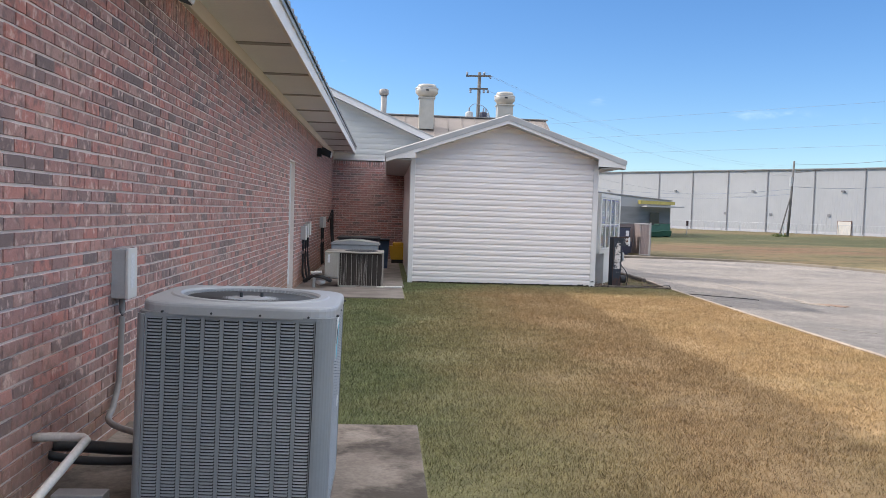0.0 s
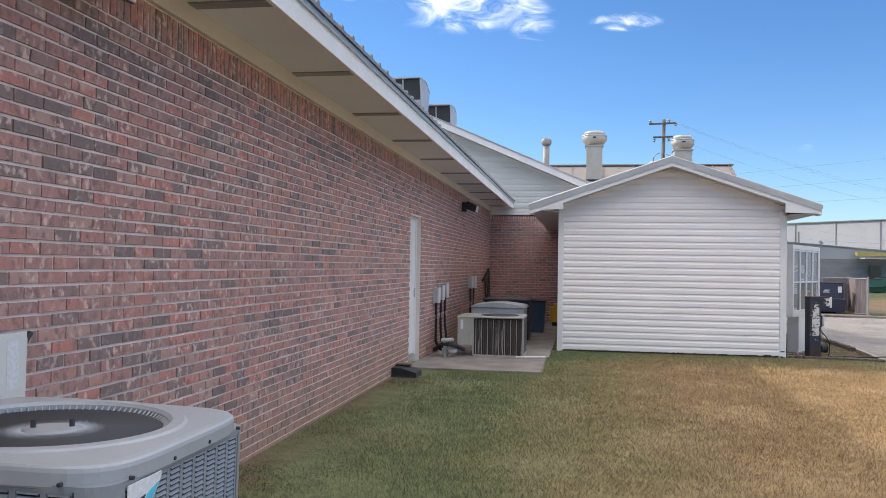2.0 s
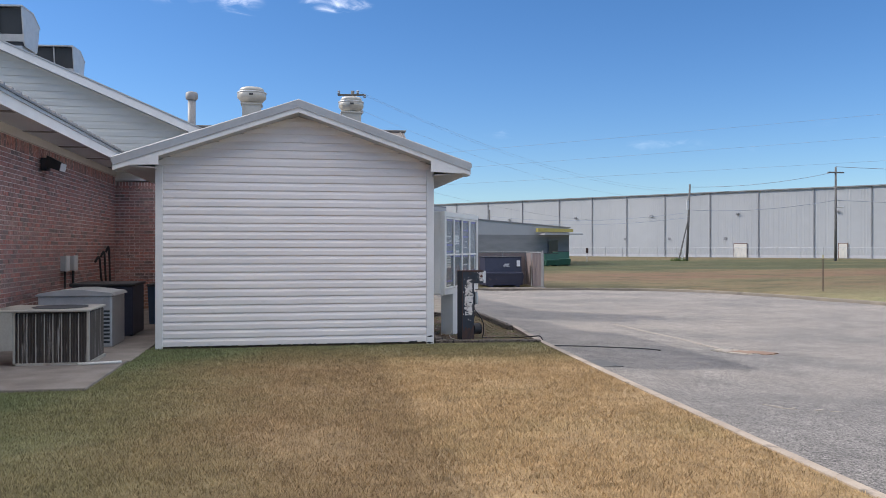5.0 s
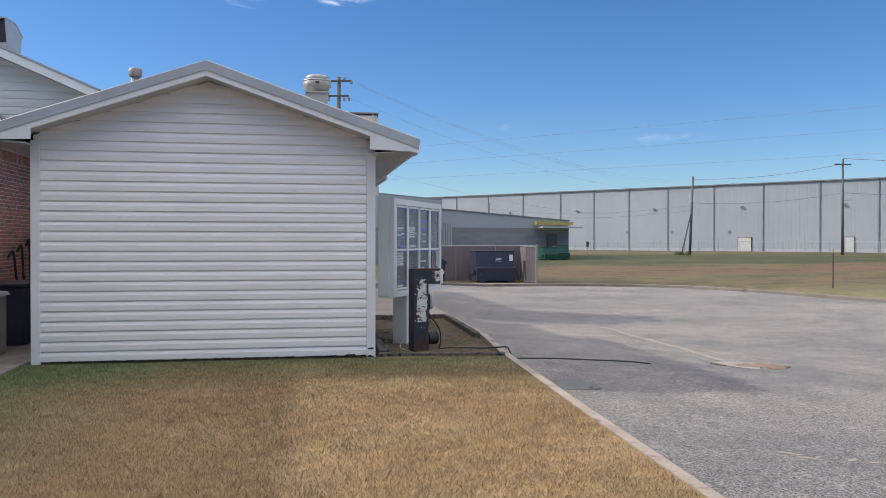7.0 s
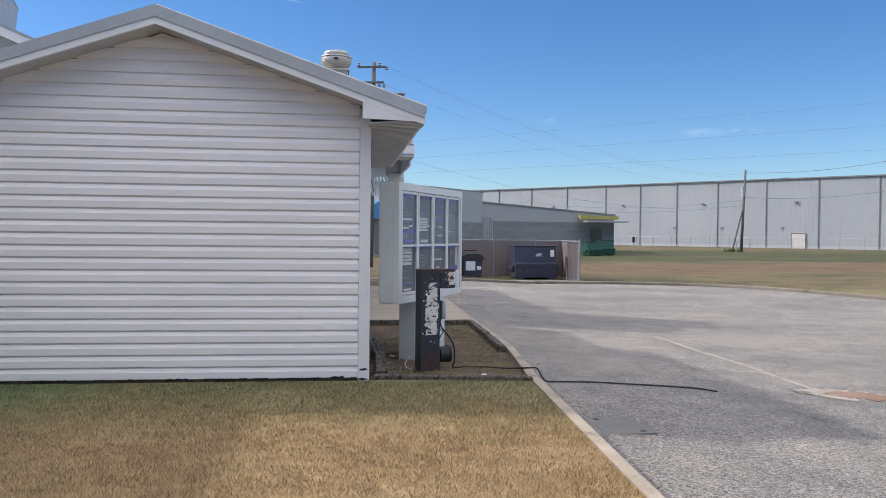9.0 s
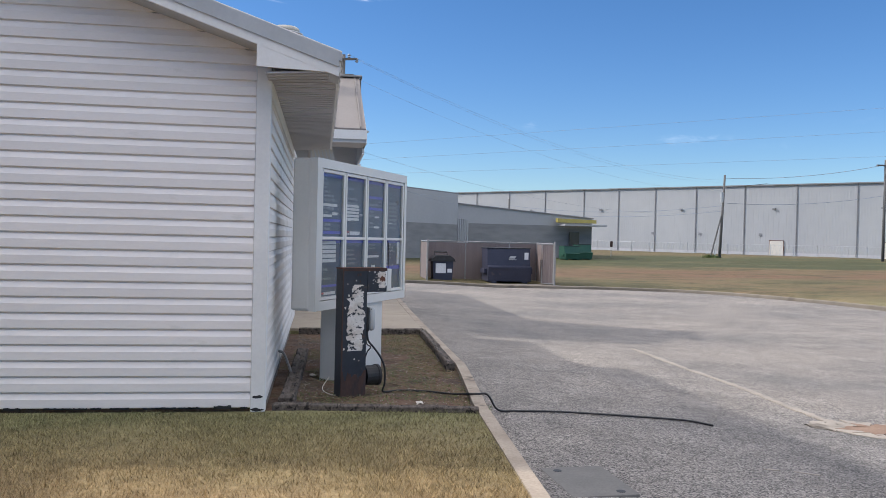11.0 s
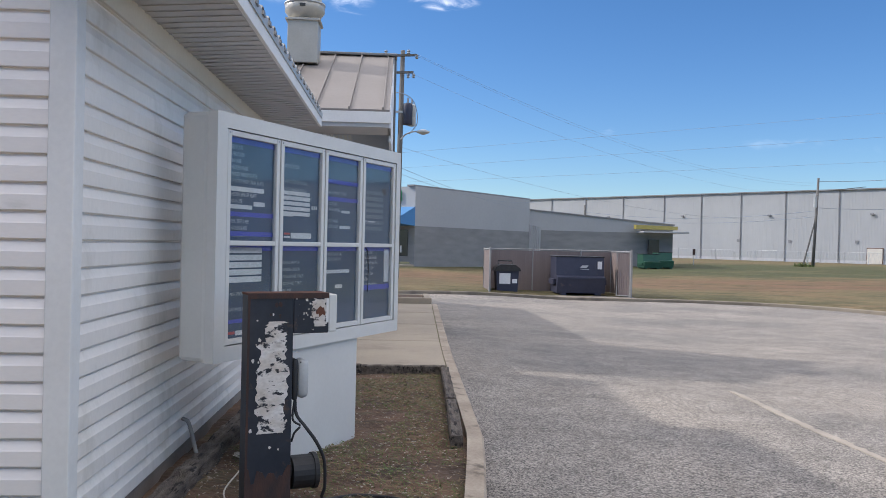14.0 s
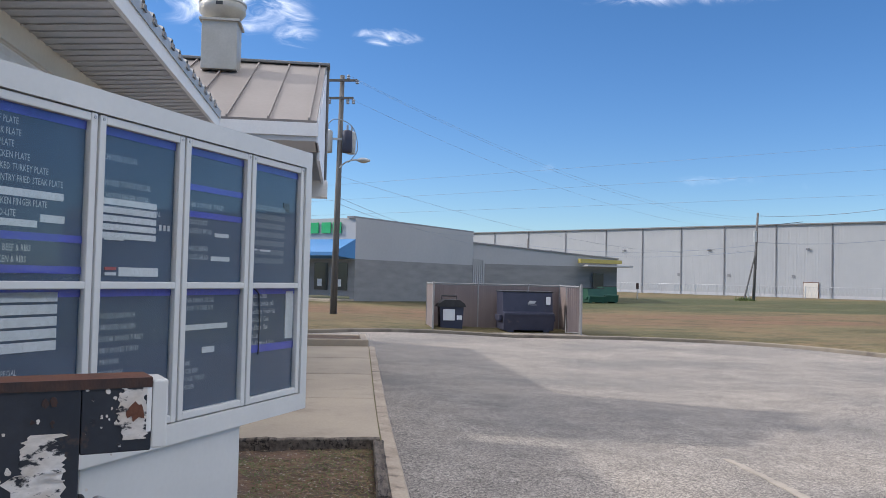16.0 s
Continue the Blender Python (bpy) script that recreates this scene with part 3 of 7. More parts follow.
CYAN = mat("cyan_print", (0.10, 0.50, 0.66), (0.12, 0.55, 0.70), rough=0.4, bump=0.0)
YELLOW_PLASTIC = mat("yellow_plastic", (0.62, 0.36, 0.02), (0.70, 0.42, 0.03), rough=0.45)
SIGNAL_GREEN = mat("sign_green", (0.02, 0.35, 0.12), (0.03, 0.40, 0.14), rough=0.4)
MULCH = mat("mulch", (0.09, 0.062, 0.045), (0.16, 0.11, 0.075), scale=4, fine=30, rough=0.95, bump=0.8, fine_amount=0.4, depth=0.02)
LITTER = mat("litter", (0.30, 0.21, 0.12), (0.17, 0.11, 0.065), scale=20, fine=60, rough=0.9, bump=0.0)
WEED = mat("weed", (0.09, 0.13, 0.04), (0.15, 0.18, 0.06), scale=9, fine=60, rough=0.8, bump=0.0)
CLAY = mat("red_clay", (0.19, 0.115, 0.078), (0.27, 0.18, 0.125), scale=3, fine=60, rough=0.95, bump=0.4, fine_amount=0.3)
PALE_SEAM = mat("seam_filler", (0.36, 0.315, 0.26), (0.28, 0.245, 0.205), scale=3, fine=70, rough=0.9, bump=0.3, fine_amount=0.25)
CASTING = mat("cast_concrete", (0.145, 0.138, 0.125), (0.19, 0.18, 0.165), scale=4, fine=70, rough=0.85, bump=0.2)


# ---- building blocks ----
def thing(name, m, label, category, group="", kind=""):
    """An Empty at the thing's base, whose parts are its children."""
    ob = new(name)
    ob.empty_display_size = 0.1
    ob.matrix_basis = m
    return tagged(ob, label, category, group, kind)


def mesh_of(name, bm, material, smooth=False):
    me = bpy.data.meshes.new(name)
    bmesh.ops.recalc_face_normals(bm, faces=bm.faces)
    bm.to_mesh(me)
    bm.free()
    if material:
        me.materials.append(material)
    if smooth:
        me.polygons.foreach_set("use_smooth", [True] * len(me.polygons))
    return me


def part(name, bm, material, parent, label="", smooth=False):
    """One mesh under a thing or a part, in the parent's own axes."""
    ob = new(name, mesh_of(name, bm, material, smooth))
    ob.parent = parent
    if label:
        ob["label"] = label
    return ob


def whole(name, bm, material, label, category, kind="", group="", smooth=False):
    """A thing that is one mesh, in world axes with its origin at its base."""
    me = mesh_of(name, bm, material, smooth)
    co = np.empty(len(me.vertices) * 3, dtype=np.float32)
    me.vertices.foreach_get("co", co)
    co = co.reshape(-1, 3)
    lo, hi = co.min(0), co.max(0)
    at = Vector(((lo[0] + hi[0]) / 2, (lo[1] + hi[1]) / 2, lo[2]))
    me.transform(Matrix.Translation(-at))
    ob = new(name, me)
    ob.location = at
    return tagged(ob, label, category, group, kind)


def box(x0, x1, y0, y1, z0, z1, bevel=0.0, bm=None):
    own = bm if bm is not None else bmesh.new()
    r = bmesh.ops.create_cube(own, size=1.0, matrix=Matrix.Translation(((x0 + x1) / 2, (y0 + y1) / 2, (z0 + z1) / 2)) @ Matrix.Diagonal((abs(x1 - x0), abs(y1 - y0), abs(z1 - z0), 1)))
    if bevel:
        edges = list({e for v in r["verts"] for e in v.link_edges})
        bmesh.ops.bevel(own, geom=edges, offset=bevel, segments=2, affect="EDGES", profile=0.5)
    return own


def cone(p0, p1, r0, r1=None, n=14, bm=None):
    own = bm if bm is not None else bmesh.new()
    p0, p1 = Vector(p0), Vector(p1)
    d = p1 - p0
    m = Matrix.Translation((p0 + p1) / 2) @ d.to_track_quat("Z", "Y").to_matrix().to_4x4()
    bmesh.ops.create_cone(own, cap_ends=True, segments=n, radius1=r0, radius2=r0 if r1 is None else r1, depth=d.length, matrix=m)
    return own


def turned(profile, n=24, bm=None, at=(0, 0, 0)):
    """A body turned on an upright axis from (radius, height) pairs."""
    own = bm if bm is not None else bmesh.new()
    rings = [[own.verts.new((at[0] + r * math.cos(a), at[1] + r * math.sin(a), at[2] + z)) for a in [2 * math.pi * i / n for i in range(n)]] for r, z in profile]
    for a, b in zip(rings, rings[1:]):
        for i in range(n):
            own.faces.new((a[i], a[(i + 1) % n], b[(i + 1) % n], b[i]))
    own.faces.new(rings[0][::-1]); own.faces.new(rings[-1])
    return own


def tube(points, r, n=8, bm=None):
    """A round pipe, cable or wire along points."""
    own = bm if bm is not None else bmesh.new()
    pts = [Vector(p) for p in points]
    rings = []
    for i, p in enumerate(pts):
        d = (pts[min(i + 1, len(pts) - 1)] - pts[max(i - 1, 0)]).normalized()
        side = d.cross(Vector((0, 0, 1)))
        side = side.normalized() if side.length > 1e-3 else Vector((1, 0, 0))
        up = side.cross(d).normalized()
        rings.append([own.verts.new(p + r * (math.cos(2 * math.pi * k / n) * side + math.sin(2 * math.pi * k / n) * up)) for k in range(n)])
    for a, b in zip(rings, rings[1:]):
        for k in range(n):
            own.faces.new((a[k], a[(k + 1) % n], b[(k + 1) % n], b[k]))
    own.faces.new(rings[0][::-1]); own.faces.new(rings[-1])
    return own


def smooth_line(points, steps=6):
    """A Catmull-Rom line through points."""
    pts = [Vector(p) for p in points]
    pts = [2 * pts[0] - pts[1], *pts, 2 * pts[-1] - pts[-2]]
    out = []
    for a, b, c, d in zip(pts, pts[1:], pts[2:], pts[3:]):
        for k in range(steps):
            t = k / steps
            out.append(0.5 * (2 * b + (c - a) * t + (2 * a - 5 * b + 4 * c - d) * t * t + (3 * b - a - 3 * c + d) * t ** 3))
    out.append(pts[-2])
    return out


def prism(poly, axis, a, b, bm=None):
    """A polygon, drawn in the two other axes, drawn out along axis from a to b."""
    own = bm if bm is not None else bmesh.new()
    put = {"x": lambda p, s: (s, p[0], p[1]), "y": lambda p, s: (p[0], s, p[1]), "z": lambda p, s: (p[0], p[1], s)}[axis]
    lo, hi = [own.verts.new(put(p, a)) for p in poly], [own.verts.new(put(p, b)) for p in poly]
    k = len(poly)
    own.faces.new(lo[::-1]); own.faces.new(hi)
    for i in range(k):
        own.faces.new((lo[i], lo[(i + 1) % k], hi[(i + 1) % k], hi[i]))
    return own


def sheet(name, verts, faces, material, label, category, kind):
    me = bpy.data.meshes.new(name)
    me.from_pydata(verts, [], faces)
    me.materials.append(material)
    return tagged(new(name, me), label, category, kind=kind)


# ---- the lie of the land ----
KERB_LINE = [(-60, 3.0), (0, 5.38), (9, 5.73), (13.8, 5.95), (17.5, 6.16), (19.5, 6.36), (24, 6.42), (32.2, 6.62)]


def kerb_x(y):
    """The x of the lawn's edge beside the drive."""
    return float(np.interp(y, [p[0] for p in KERB_LINE], [p[1] for p in KERB_LINE]))


def drive_z(x, y):
    return -0.15 - 0.045 * min(max(x - 6.4, 0), 6) - 0.012 * min(max(y - 18, 0), 40)


FAR_KERB = [(-40, 36), (2, 40.8), (5.3, 42.4), (8.2, 45.2), (10, 46.1), (14.5, 46.0), (17.4, 45.6), (20.0, 44.2), (21.6, 41.8), (22.4, 38.2), (22.7, 34.0), (22.8, 20), (22.8, -60)]
LOT = [(kerb_x(y), y) for y in (-60, 0, 9, 13.8, 17.5, 19.5, 24, 32.9)] + [(-40, 32.9)] + FAR_KERB


def off_lot(x, y):
    """How far a place lies outside the paved lot; negative within."""
    best, inside = 1e9, False
    for (ax, ay), (bx, by) in zip(LOT, LOT[1:] + LOT[:1]):
        dx, dy = bx - ax, by - ay
        t = min(max(((x - ax) * dx + (y - ay) * dy) / (dx * dx + dy * dy), 0), 1)
        best = min(best, math.hypot(x - ax - t * dx, y - ay - t * dy))
        if (ay > y) != (by > y) and x < (bx - ax) * (y - ay) / (by - ay) + ax:
            inside = not inside
    return -best if inside else best


def ground_z(x, y):
    if 17.35 < y < 22.61 and -1.955 < x - kerb_x(y) < -0.0175:
        return -0.15        # under the planting bed
    if y < 33 and x < kerb_x(y) + 0.001:
        return 0.0
    d = off_lot(x, y)
    base = drive_z(x, y)
    if d <= 0.3:
        return base - 0.05
    rise = min(base + 0.13 + 0.0115 * d, 0.0)
    rise += 0.10 * (noise.noise((x * 0.06, y * 0.06, 0.3)) + 0.4 * noise.noise((x * 0.2, y * 0.2, 2.0))) * min(d / 6, 1)
    k = min((d - 0.3) / 0.9, 1)
    return (base - 0.05) * (1 - k) + rise * k


def build_ground():
    """One sheet of ground out to the horizon, with columns that keep to the lawn's edge."""
    ss = [-700, -300, -140, -70, -40, -25, -16, -12, -9, -7, -5, -3, -1.96, -1.95, -1.5, -0.6, -0.019, -0.016, -0.002, 0.05] + [0.5 + 0.5 * i for i in range(40)] + [21 + i for i in range(24)] + [47, 50, 54, 60, 70, 85, 110, 150, 220, 400, 800]
    ys = [-300, -120, -60, -40, -25, -15, -8, -4, 0, 2, 4, 6, 9, 11.5, 13.8, 16, 17.34, 17.36, 17.5, 19.5, 22, 22.6, 22.62, 24, 26, 28, 30, 32.2, 33.0, 33.02] + [33.5 + 0.5 * i for i in range(46)] + [57 + i for i in range(20)] + [79, 82, 86, 90, 95, 100, 108, 116, 126, 140, 170, 230, 350, 600, 1100]
    verts = [(kerb_x(min(y, 32.2)) + s, y, ground_z(kerb_x(min(y, 32.2)) + s, y)) for y in ys for s in ss]
    k = len(ss)
    faces = [(j * k + i, j * k + i + 1, j * k + k + i + 1, j * k + k + i) for j in range(len(ys) - 1) for i in range(k - 1)]
    return sheet("ground", verts, faces, GRASS, "mown lawn and field, green turning to straw", "ground", "structure")


def build_drive():
    """The asphalt lot between the two kerbs."""
    us = np.linspace(0, 1, 34)
    ys = [-60, -40, -25, -15, -8, -4, 0, 3, 6, 9, 11.5, 13.8, 15.5, 17.5, 19.5, 21, 22.5, 24, 26, 28, 30, 32.2, 32.9]
    verts, faces = [], []
    for y in ys:
        xr = float(np.interp(y, [-60, 20, 34], [22.8, 22.8, 22.7]))
        for u in us:
            x = kerb_x(y) + (xr - kerb_x(y)) * u ** 1.3
            verts.append((x, y, drive_z(x, y)))
    k = len(us)
    for j in range(len(ys) - 1):
        faces += [(j * k + i, j * k + i + 1, j * k + k + i + 1, j * k + k + i) for i in range(k - 1)]
    # the far part, that bends away in front of the enclosure
    base = len(verts)
    xs = [-40, -25, -15, -8, -4, 0] + [2 + 0.5 * i for i in range(42)]
    vs = np.linspace(0, 1, 10)
    for x in xs:
        top = float(np.interp(x, [p[0] for p in FAR_KERB[:11]], [p[1] for p in FAR_KERB[:11]])) if x < 22.69 else 34.0
        for v in vs:
            y = 32.9 + (top - 32.9) * v
            verts.append((x, y, drive_z(x, y)))
    k = len(vs)
    faces += [(base + j * k + i, base + j * k + k + i, base + j * k + k + i + 1, base + j * k + i + 1) for j in range(len(xs) - 1) for i in range(k - 1)]
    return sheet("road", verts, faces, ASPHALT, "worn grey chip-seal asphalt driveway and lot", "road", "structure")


def sweep_section(line, section, zf):
    """A moulded edge: a section of (offset to the right, height) swept along a plan line."""
    bm = bmesh.new()
    rings = []
    for i, (x, y) in enumerate(line):
        a, b = line[max(i - 1, 0)], line[min(i + 1, len(line) - 1)]
        d = Vector((b[0] - a[0], b[1] - a[1])).normalized()
        rings.append([bm.verts.new((x + d.y * o, y - d.x * o, zf(x, y) + h)) for o, h in section])
    k = len(section)
    for a, b in zip(rings, rings[1:]):
        for i in range(k):
            bm.faces.new((a[i], a[(i + 1) % k], b[(i + 1) % k], b[i]))
    bm.faces.new(rings[0][::-1]); bm.faces.new(rings[-1])
    return bm


build_ground()
build_drive()

# kerbs: a flush one beside the lawn, an upright one round the lot
near_line = [(kerb_x(y), y) for y in np.linspace(-30, 32.2, 90)]
whole("kerb", sweep_section(near_line, [(-0.02, -0.3), (-0.02, 0.012), (0.085, 0.004), (0.10, -0.02), (0.11, -0.3)], lambda x, y: 0.0), KERB, "stained concrete kerb along the lawn's edge", "kerb", "structure")
far_line = [(p.x, p.y) for p in smooth_line([(x, y, 0) for x, y in FAR_KERB[1:]], 8)]
whole("kerb", sweep_section(far_line, [(-0.36, -0.2), (-0.36, 0.10), (-0.05, 0.13), (0.0, 0.10), (0.03, -0.2)], drive_z), KERB_OLD, "weathered concrete kerb round the lot", "kerb", "structure")

# asphalt repairs and the drain lid
def flat_patch(name, outline, material, label, category, lift=0.006):
    bm = bmesh.new()
    top = [bm.verts.new((x, y, drive_z(x, y) + lift)) for x, y in outline]
    low = [bm.verts.new((x, y, drive_z(x, y) - 0.02)) for x, y in outline]
    bm.faces.new(top)
    for i in range(len(top)):
        j = (i + 1) % len(top)
        bm.faces.new((top[i], top[j], low[j], low[i]))
    return whole(name, bm, material, label, category, "structure")


rng = random.Random(4)
seam_pts = [(9.93 - 0.035 * (23.7 - y) - 0.02 * math.sin(y * 2.1) - 0.14 * max(0, 19.6 - y) ** 0.7 * 0.2, y) for y in np.linspace(23.7, 17.9, 90)]
seam_edge = [(x - 0.028 - 0.035 * rng.random() * (0.6 + 0.06 * (23.7 - y)), y) for x, y in seam_pts] + [(x + 0.03 + 0.05 * rng.random() * (0.6 + 0.08 * (23.7 - y)), y) for x, y in seam_pts[::-1]]
flat_patch("seam_repair", seam_edge, PALE_SEAM, "pale filled seam across the asphalt", "road repair")
sand_edge = [(9.83 + (0.25 + 0.38 * rng.random()) * math.cos(a), 17.8 + (0.16 + 0.28 * rng.random()) * math.sin(a)) for a in np.linspace(0, 2 * math.pi, 54)[:-1]]
flat_patch("sand_patch", sand_edge, PALE_SEAM, "pale sandy patch in broken asphalt", "road patch")
clay_edge = [(10.0 + (0.22 + 0.26 * rng.random()) * math.cos(a), 17.72 + (0.12 + 0.2 * rng.random()) * math.sin(a)) for a in np.linspace(0, 2 * math.pi, 48)[:-1]]
flat_patch("clay_patch", clay_edge, CLAY, "red clay showing through broken asphalt", "road patch", 0.008)
lid_m = pose(6.58, 15.9, drive_z(6.6, 15.9), 0, 0, 3)
drain_lid = thing("drain_lid", lid_m, "square concrete drain lid set in asphalt", "drain cover")
part("lid", box(-0.215, 0.215, -0.31, 0.31, -0.05, 0.008, 0.004), CASTING, drain_lid)
# no real openings: dark discs on the lid paint the shade of holes
part("lifting_hole", cone((-0.12, 0.23, 0.0), (-0.12, 0.23, 0.010), 0.028), AC_DARK, drain_lid, "dark disc painted as a lifting hole's shade")
part("lifting_hole", cone((0.12, -0.24, 0.0), (0.12, -0.24, 0.010), 0.028), AC_DARK, drain_lid, "dark disc painted as a lifting hole's shade")
for mx, my, ml, mw, turn in ((7.30, 12.86, 0.10, 0.022, -50), (7.36, 12.72, 0.12, 0.018, -35), (7.46, 12.74, 0.06, 0.016, 40), (7.70, 12.66, 0.10, 0.02, 30), (7.82, 12.58, 0.08, 0.018, -15), (8.06, 16.30, 0.07, 0.02, -10), (8.30, 16.22, 0.09, 0.02, -25)):
    ring = [(ml * (0.6 + 0.5 * rng.random()) * math.cos(a), mw * (0.5 + 0.7 * rng.random()) * math.sin(a)) for a in np.linspace(0, 2 * math.pi, 19)[:-1]]
    ca, sa = math.cos(radians(turn)), math.sin(radians(turn))
    flat_patch("paint_mark", [(mx + ca * u - sa * v, my + sa * u + ca * v) for u, v in ring], PALE_SEAM, "worn pale paint mark on the asphalt", "road marking", 0.004)


# ---- brick house wing ----
WX = -1.66            # outer face of the long brick wall
WALL_TOP = 3.09
BACK_Y = 25.1
DOOR_Y0, DOOR_Y1, DOOR_TOP = 14.12, 14.97, 2.31

wing = thing("brick_wing", pose(WX, 0, 0), "long red brick building wing with white soffit and metal roof", "building", kind="structure")


def local(bm, ob):
    """Move a mesh drawn in world axes into a thing's own axes."""
    bmesh.ops.transform(bm, matrix=ob.matrix_basis.inverted(), verts=bm.verts)
    return bm


# backing wall in three pieces round the door opening, its face being the mortar
long_wall = part("wall_long", local(box(WX - 0.3, WX - 0.005, -14, DOOR_Y0, -0.3, WALL_TOP + 0.15), wing), MORTAR, wing, "red brick wall with pale mortar")
part("wall_beyond_door", local(box(WX - 0.3, WX - 0.005, DOOR_Y1, BACK_Y + 0.3, -0.3, WALL_TOP + 0.15), wing), MORTAR, wing)
part("wall_over_door", local(box(WX - 0.3, WX - 0.005, DOOR_Y0, DOOR_Y1, DOOR_TOP, WALL_TOP + 0.15), wing), MORTAR, wing)
back_wall = part("wall_back", local(box(WX - 0.3, 3.0, BACK_Y + 0.005, BACK_Y + 0.3, -0.3, WALL_TOP), wing), MORTAR, wing, "shaded brick wall")

# door, set back in its opening
door = thing("door_1", pose(WX - 0.09, DOOR_Y0, 0.12), "white painted steel side door, shut, in the brick wall", "door", kind="structure")
part("leaf", box(-0.045, 0.0, 0.04, 0.81, 0.02, 2.15, 0.004), TRIM, door)
part("frame", box(-0.06, 0.02, 0.0, 0.045, 0, 2.19), TRIM, door)
part("frame", box(-0.06, 0.02, 0.805, 0.85, 0, 2.19), TRIM, door)
part("frame", box(-0.06, 0.02, 0.045, 0.805, 2.145, 2.19), TRIM, door)
part("threshold", box(-0.06, 0.09, 0.0, 0.85, -0.04, 0.018), GALV, door, "metal threshold")
part("door_knob", turned([(0.012, 0), (0.026, 0.012), (0.03, 0.03), (0.02, 0.05)], 12), GALV, door, "steel knob")
door.children[-1].matrix_basis = pose(0.0, 0.75, 1.0, 0, 90, 0)

# trim board, soffit, fascia, roof
EAVE_X = -0.99
part("frieze_board", local(box(WX - 0.02, WX + 0.035, -14, BACK_Y - 0.02, WALL_TOP, WALL_TOP + 0.16, 0.004), wing), CREAM, wing, "cream painted frieze board")
part("soffit", local(box(WX + 0.036, EAVE_X - 0.02, -14, BACK_Y - 0.03, WALL_TOP + 0.13, WALL_TOP + 0.15), wing), SOFFIT, wing, "flat grey-beige soffit boards")
for i in range(20):
    y = -12 + 1.93 * i - 0.4
    if y < BACK_Y - 0.5:
        part("soffit_joint", local(box(WX + 0.04, EAVE_X - 0.03, y - 0.06, y + 0.06, WALL_TOP + 0.118, WALL_TOP + 0.129), wing), SOFFIT_DARK, wing)
part("fascia", local(box(EAVE_X - 0.02, EAVE_X + 0.012, -14, BACK_Y - 0.4, WALL_TOP + 0.05, WALL_TOP + 0.235, 0.003), wing), TRIM, wing, "white fascia board")
part("drip_edge", local(box(EAVE_X + 0.012, EAVE_X + 0.03, -14, BACK_Y - 0.4, WALL_TOP + 0.20, WALL_TOP + 0.245), wing), GALV, wing)


def ribbed(x0, z0, x1, z1, y0, y1, pitch, rib, base=0.03):
    """Ribbed sheet from the eave (x0, z0) up to (x1, z1), ribs running up the slope."""
    bm = bmesh.new()
    prof = []
    y = y0
    while y < y1:
        for o, h in ((0, 0), (0.30, 0), (0.36, rib), (0.50, rib), (0.56, 0)):
            prof.append((min(y + o * pitch, y1), h))
        y += pitch
    a = [bm.verts.new((x0, p, z0 + h)) for p, h in prof]
    b = [bm.verts.new((x1, p, z1 + h)) for p, h in prof]
    c = [bm.verts.new((x0, p, z0 - base)) for p, h in prof]
    for i in range(len(prof) - 1):
        bm.faces.new((a[i], a[i + 1], b[i + 1], b[i]))
        bm.faces.new((c[i], c[i + 1], a[i + 1], a[i]))
    return bm


SLOPE = 0.30
part("roof", local(ribbed(EAVE_X + 0.05, WALL_TOP + 0.275, -9.0, WALL_TOP + 0.275 + SLOPE * 8.0, -14, BACK_Y - 0.35, 0.30, 0.03), wing), ROOF_DARK, wing, "dark ribbed metal roof edge")

# gable of the hall behind, with white siding over the brick
RAKE_Y = BACK_Y - 0.35


def rake_z(x):
    return 3.75 - 0.43 * (x - 1.35)


hall = thing("hall", pose(-2, BACK_Y, 0), "hall behind with white gable siding and pale metal roof", "building", kind="structure")
gable_x1 = 2.95
part("gable_wall", local(prism([(-8.0, 3.0), (gable_x1, 3.0), (gable_x1, rake_z(gable_x1) - 0.1), (-8.0, rake_z(-8.0) - 0.1)], "y", BACK_Y, BACK_Y + 0.2), hall), HALL_SIDING, hall)
part("rake_board", local(prism([(-8.0, rake_z(-8) - 0.20), (gable_x1, rake_z(gable_x1) - 0.20), (gable_x1, rake_z(gable_x1) - 0.02), (-8.0, rake_z(-8) - 0.02)], "y", RAKE_Y - 0.03, RAKE_Y), hall), TRIM, hall, "white rake board")
part("rake_soffit", local(prism([(-8.0, rake_z(-8) - 0.20), (gable_x1, rake_z(gable_x1) - 0.20), (gable_x1, rake_z(gable_x1) - 0.185), (-8.0, rake_z(-8) - 0.185)], "y", RAKE_Y, BACK_Y + 0.0), hall), VINYL_SOFFIT, hall)
part("roof", local(prism([(-8.0, rake_z(-8) - 0.015), (gable_x1, rake_z(gable_x1) - 0.015), (gable_x1, rake_z(gable_x1) + 0.02), (-8.0, rake_z(-8) + 0.02)], "y", RAKE_Y - 0.05, 40), hall), ROOF_METAL, hall, "pale metal roof")


def lap_board(x0, x1, z, h, proud=0.018):
    """One course of lap siding from x0 to x1 at height z, its face to -y: a flat below, a cove above."""
    bm = bmesh.new()
    sec = [(0.0, 0.0055), (-proud * 0.85, 0.0055), (-proud, 0.009), (-proud, h * 0.60), (-proud * 0.86, h * 0.645), (-proud * 0.22, h - 0.006), (-0.001, h - 0.004)]
    a = [bm.verts.new((x0, y, z + dz)) for y, dz in sec]
    b = [bm.verts.new((x1, y, z + dz)) for y, dz in sec]
    for i in range(len(sec) - 1):
        bm.faces.new((a[i], b[i], b[i + 1], a[i + 1]))
    bm.faces.new(a); bm.faces.new(b[::-1])
    return bm


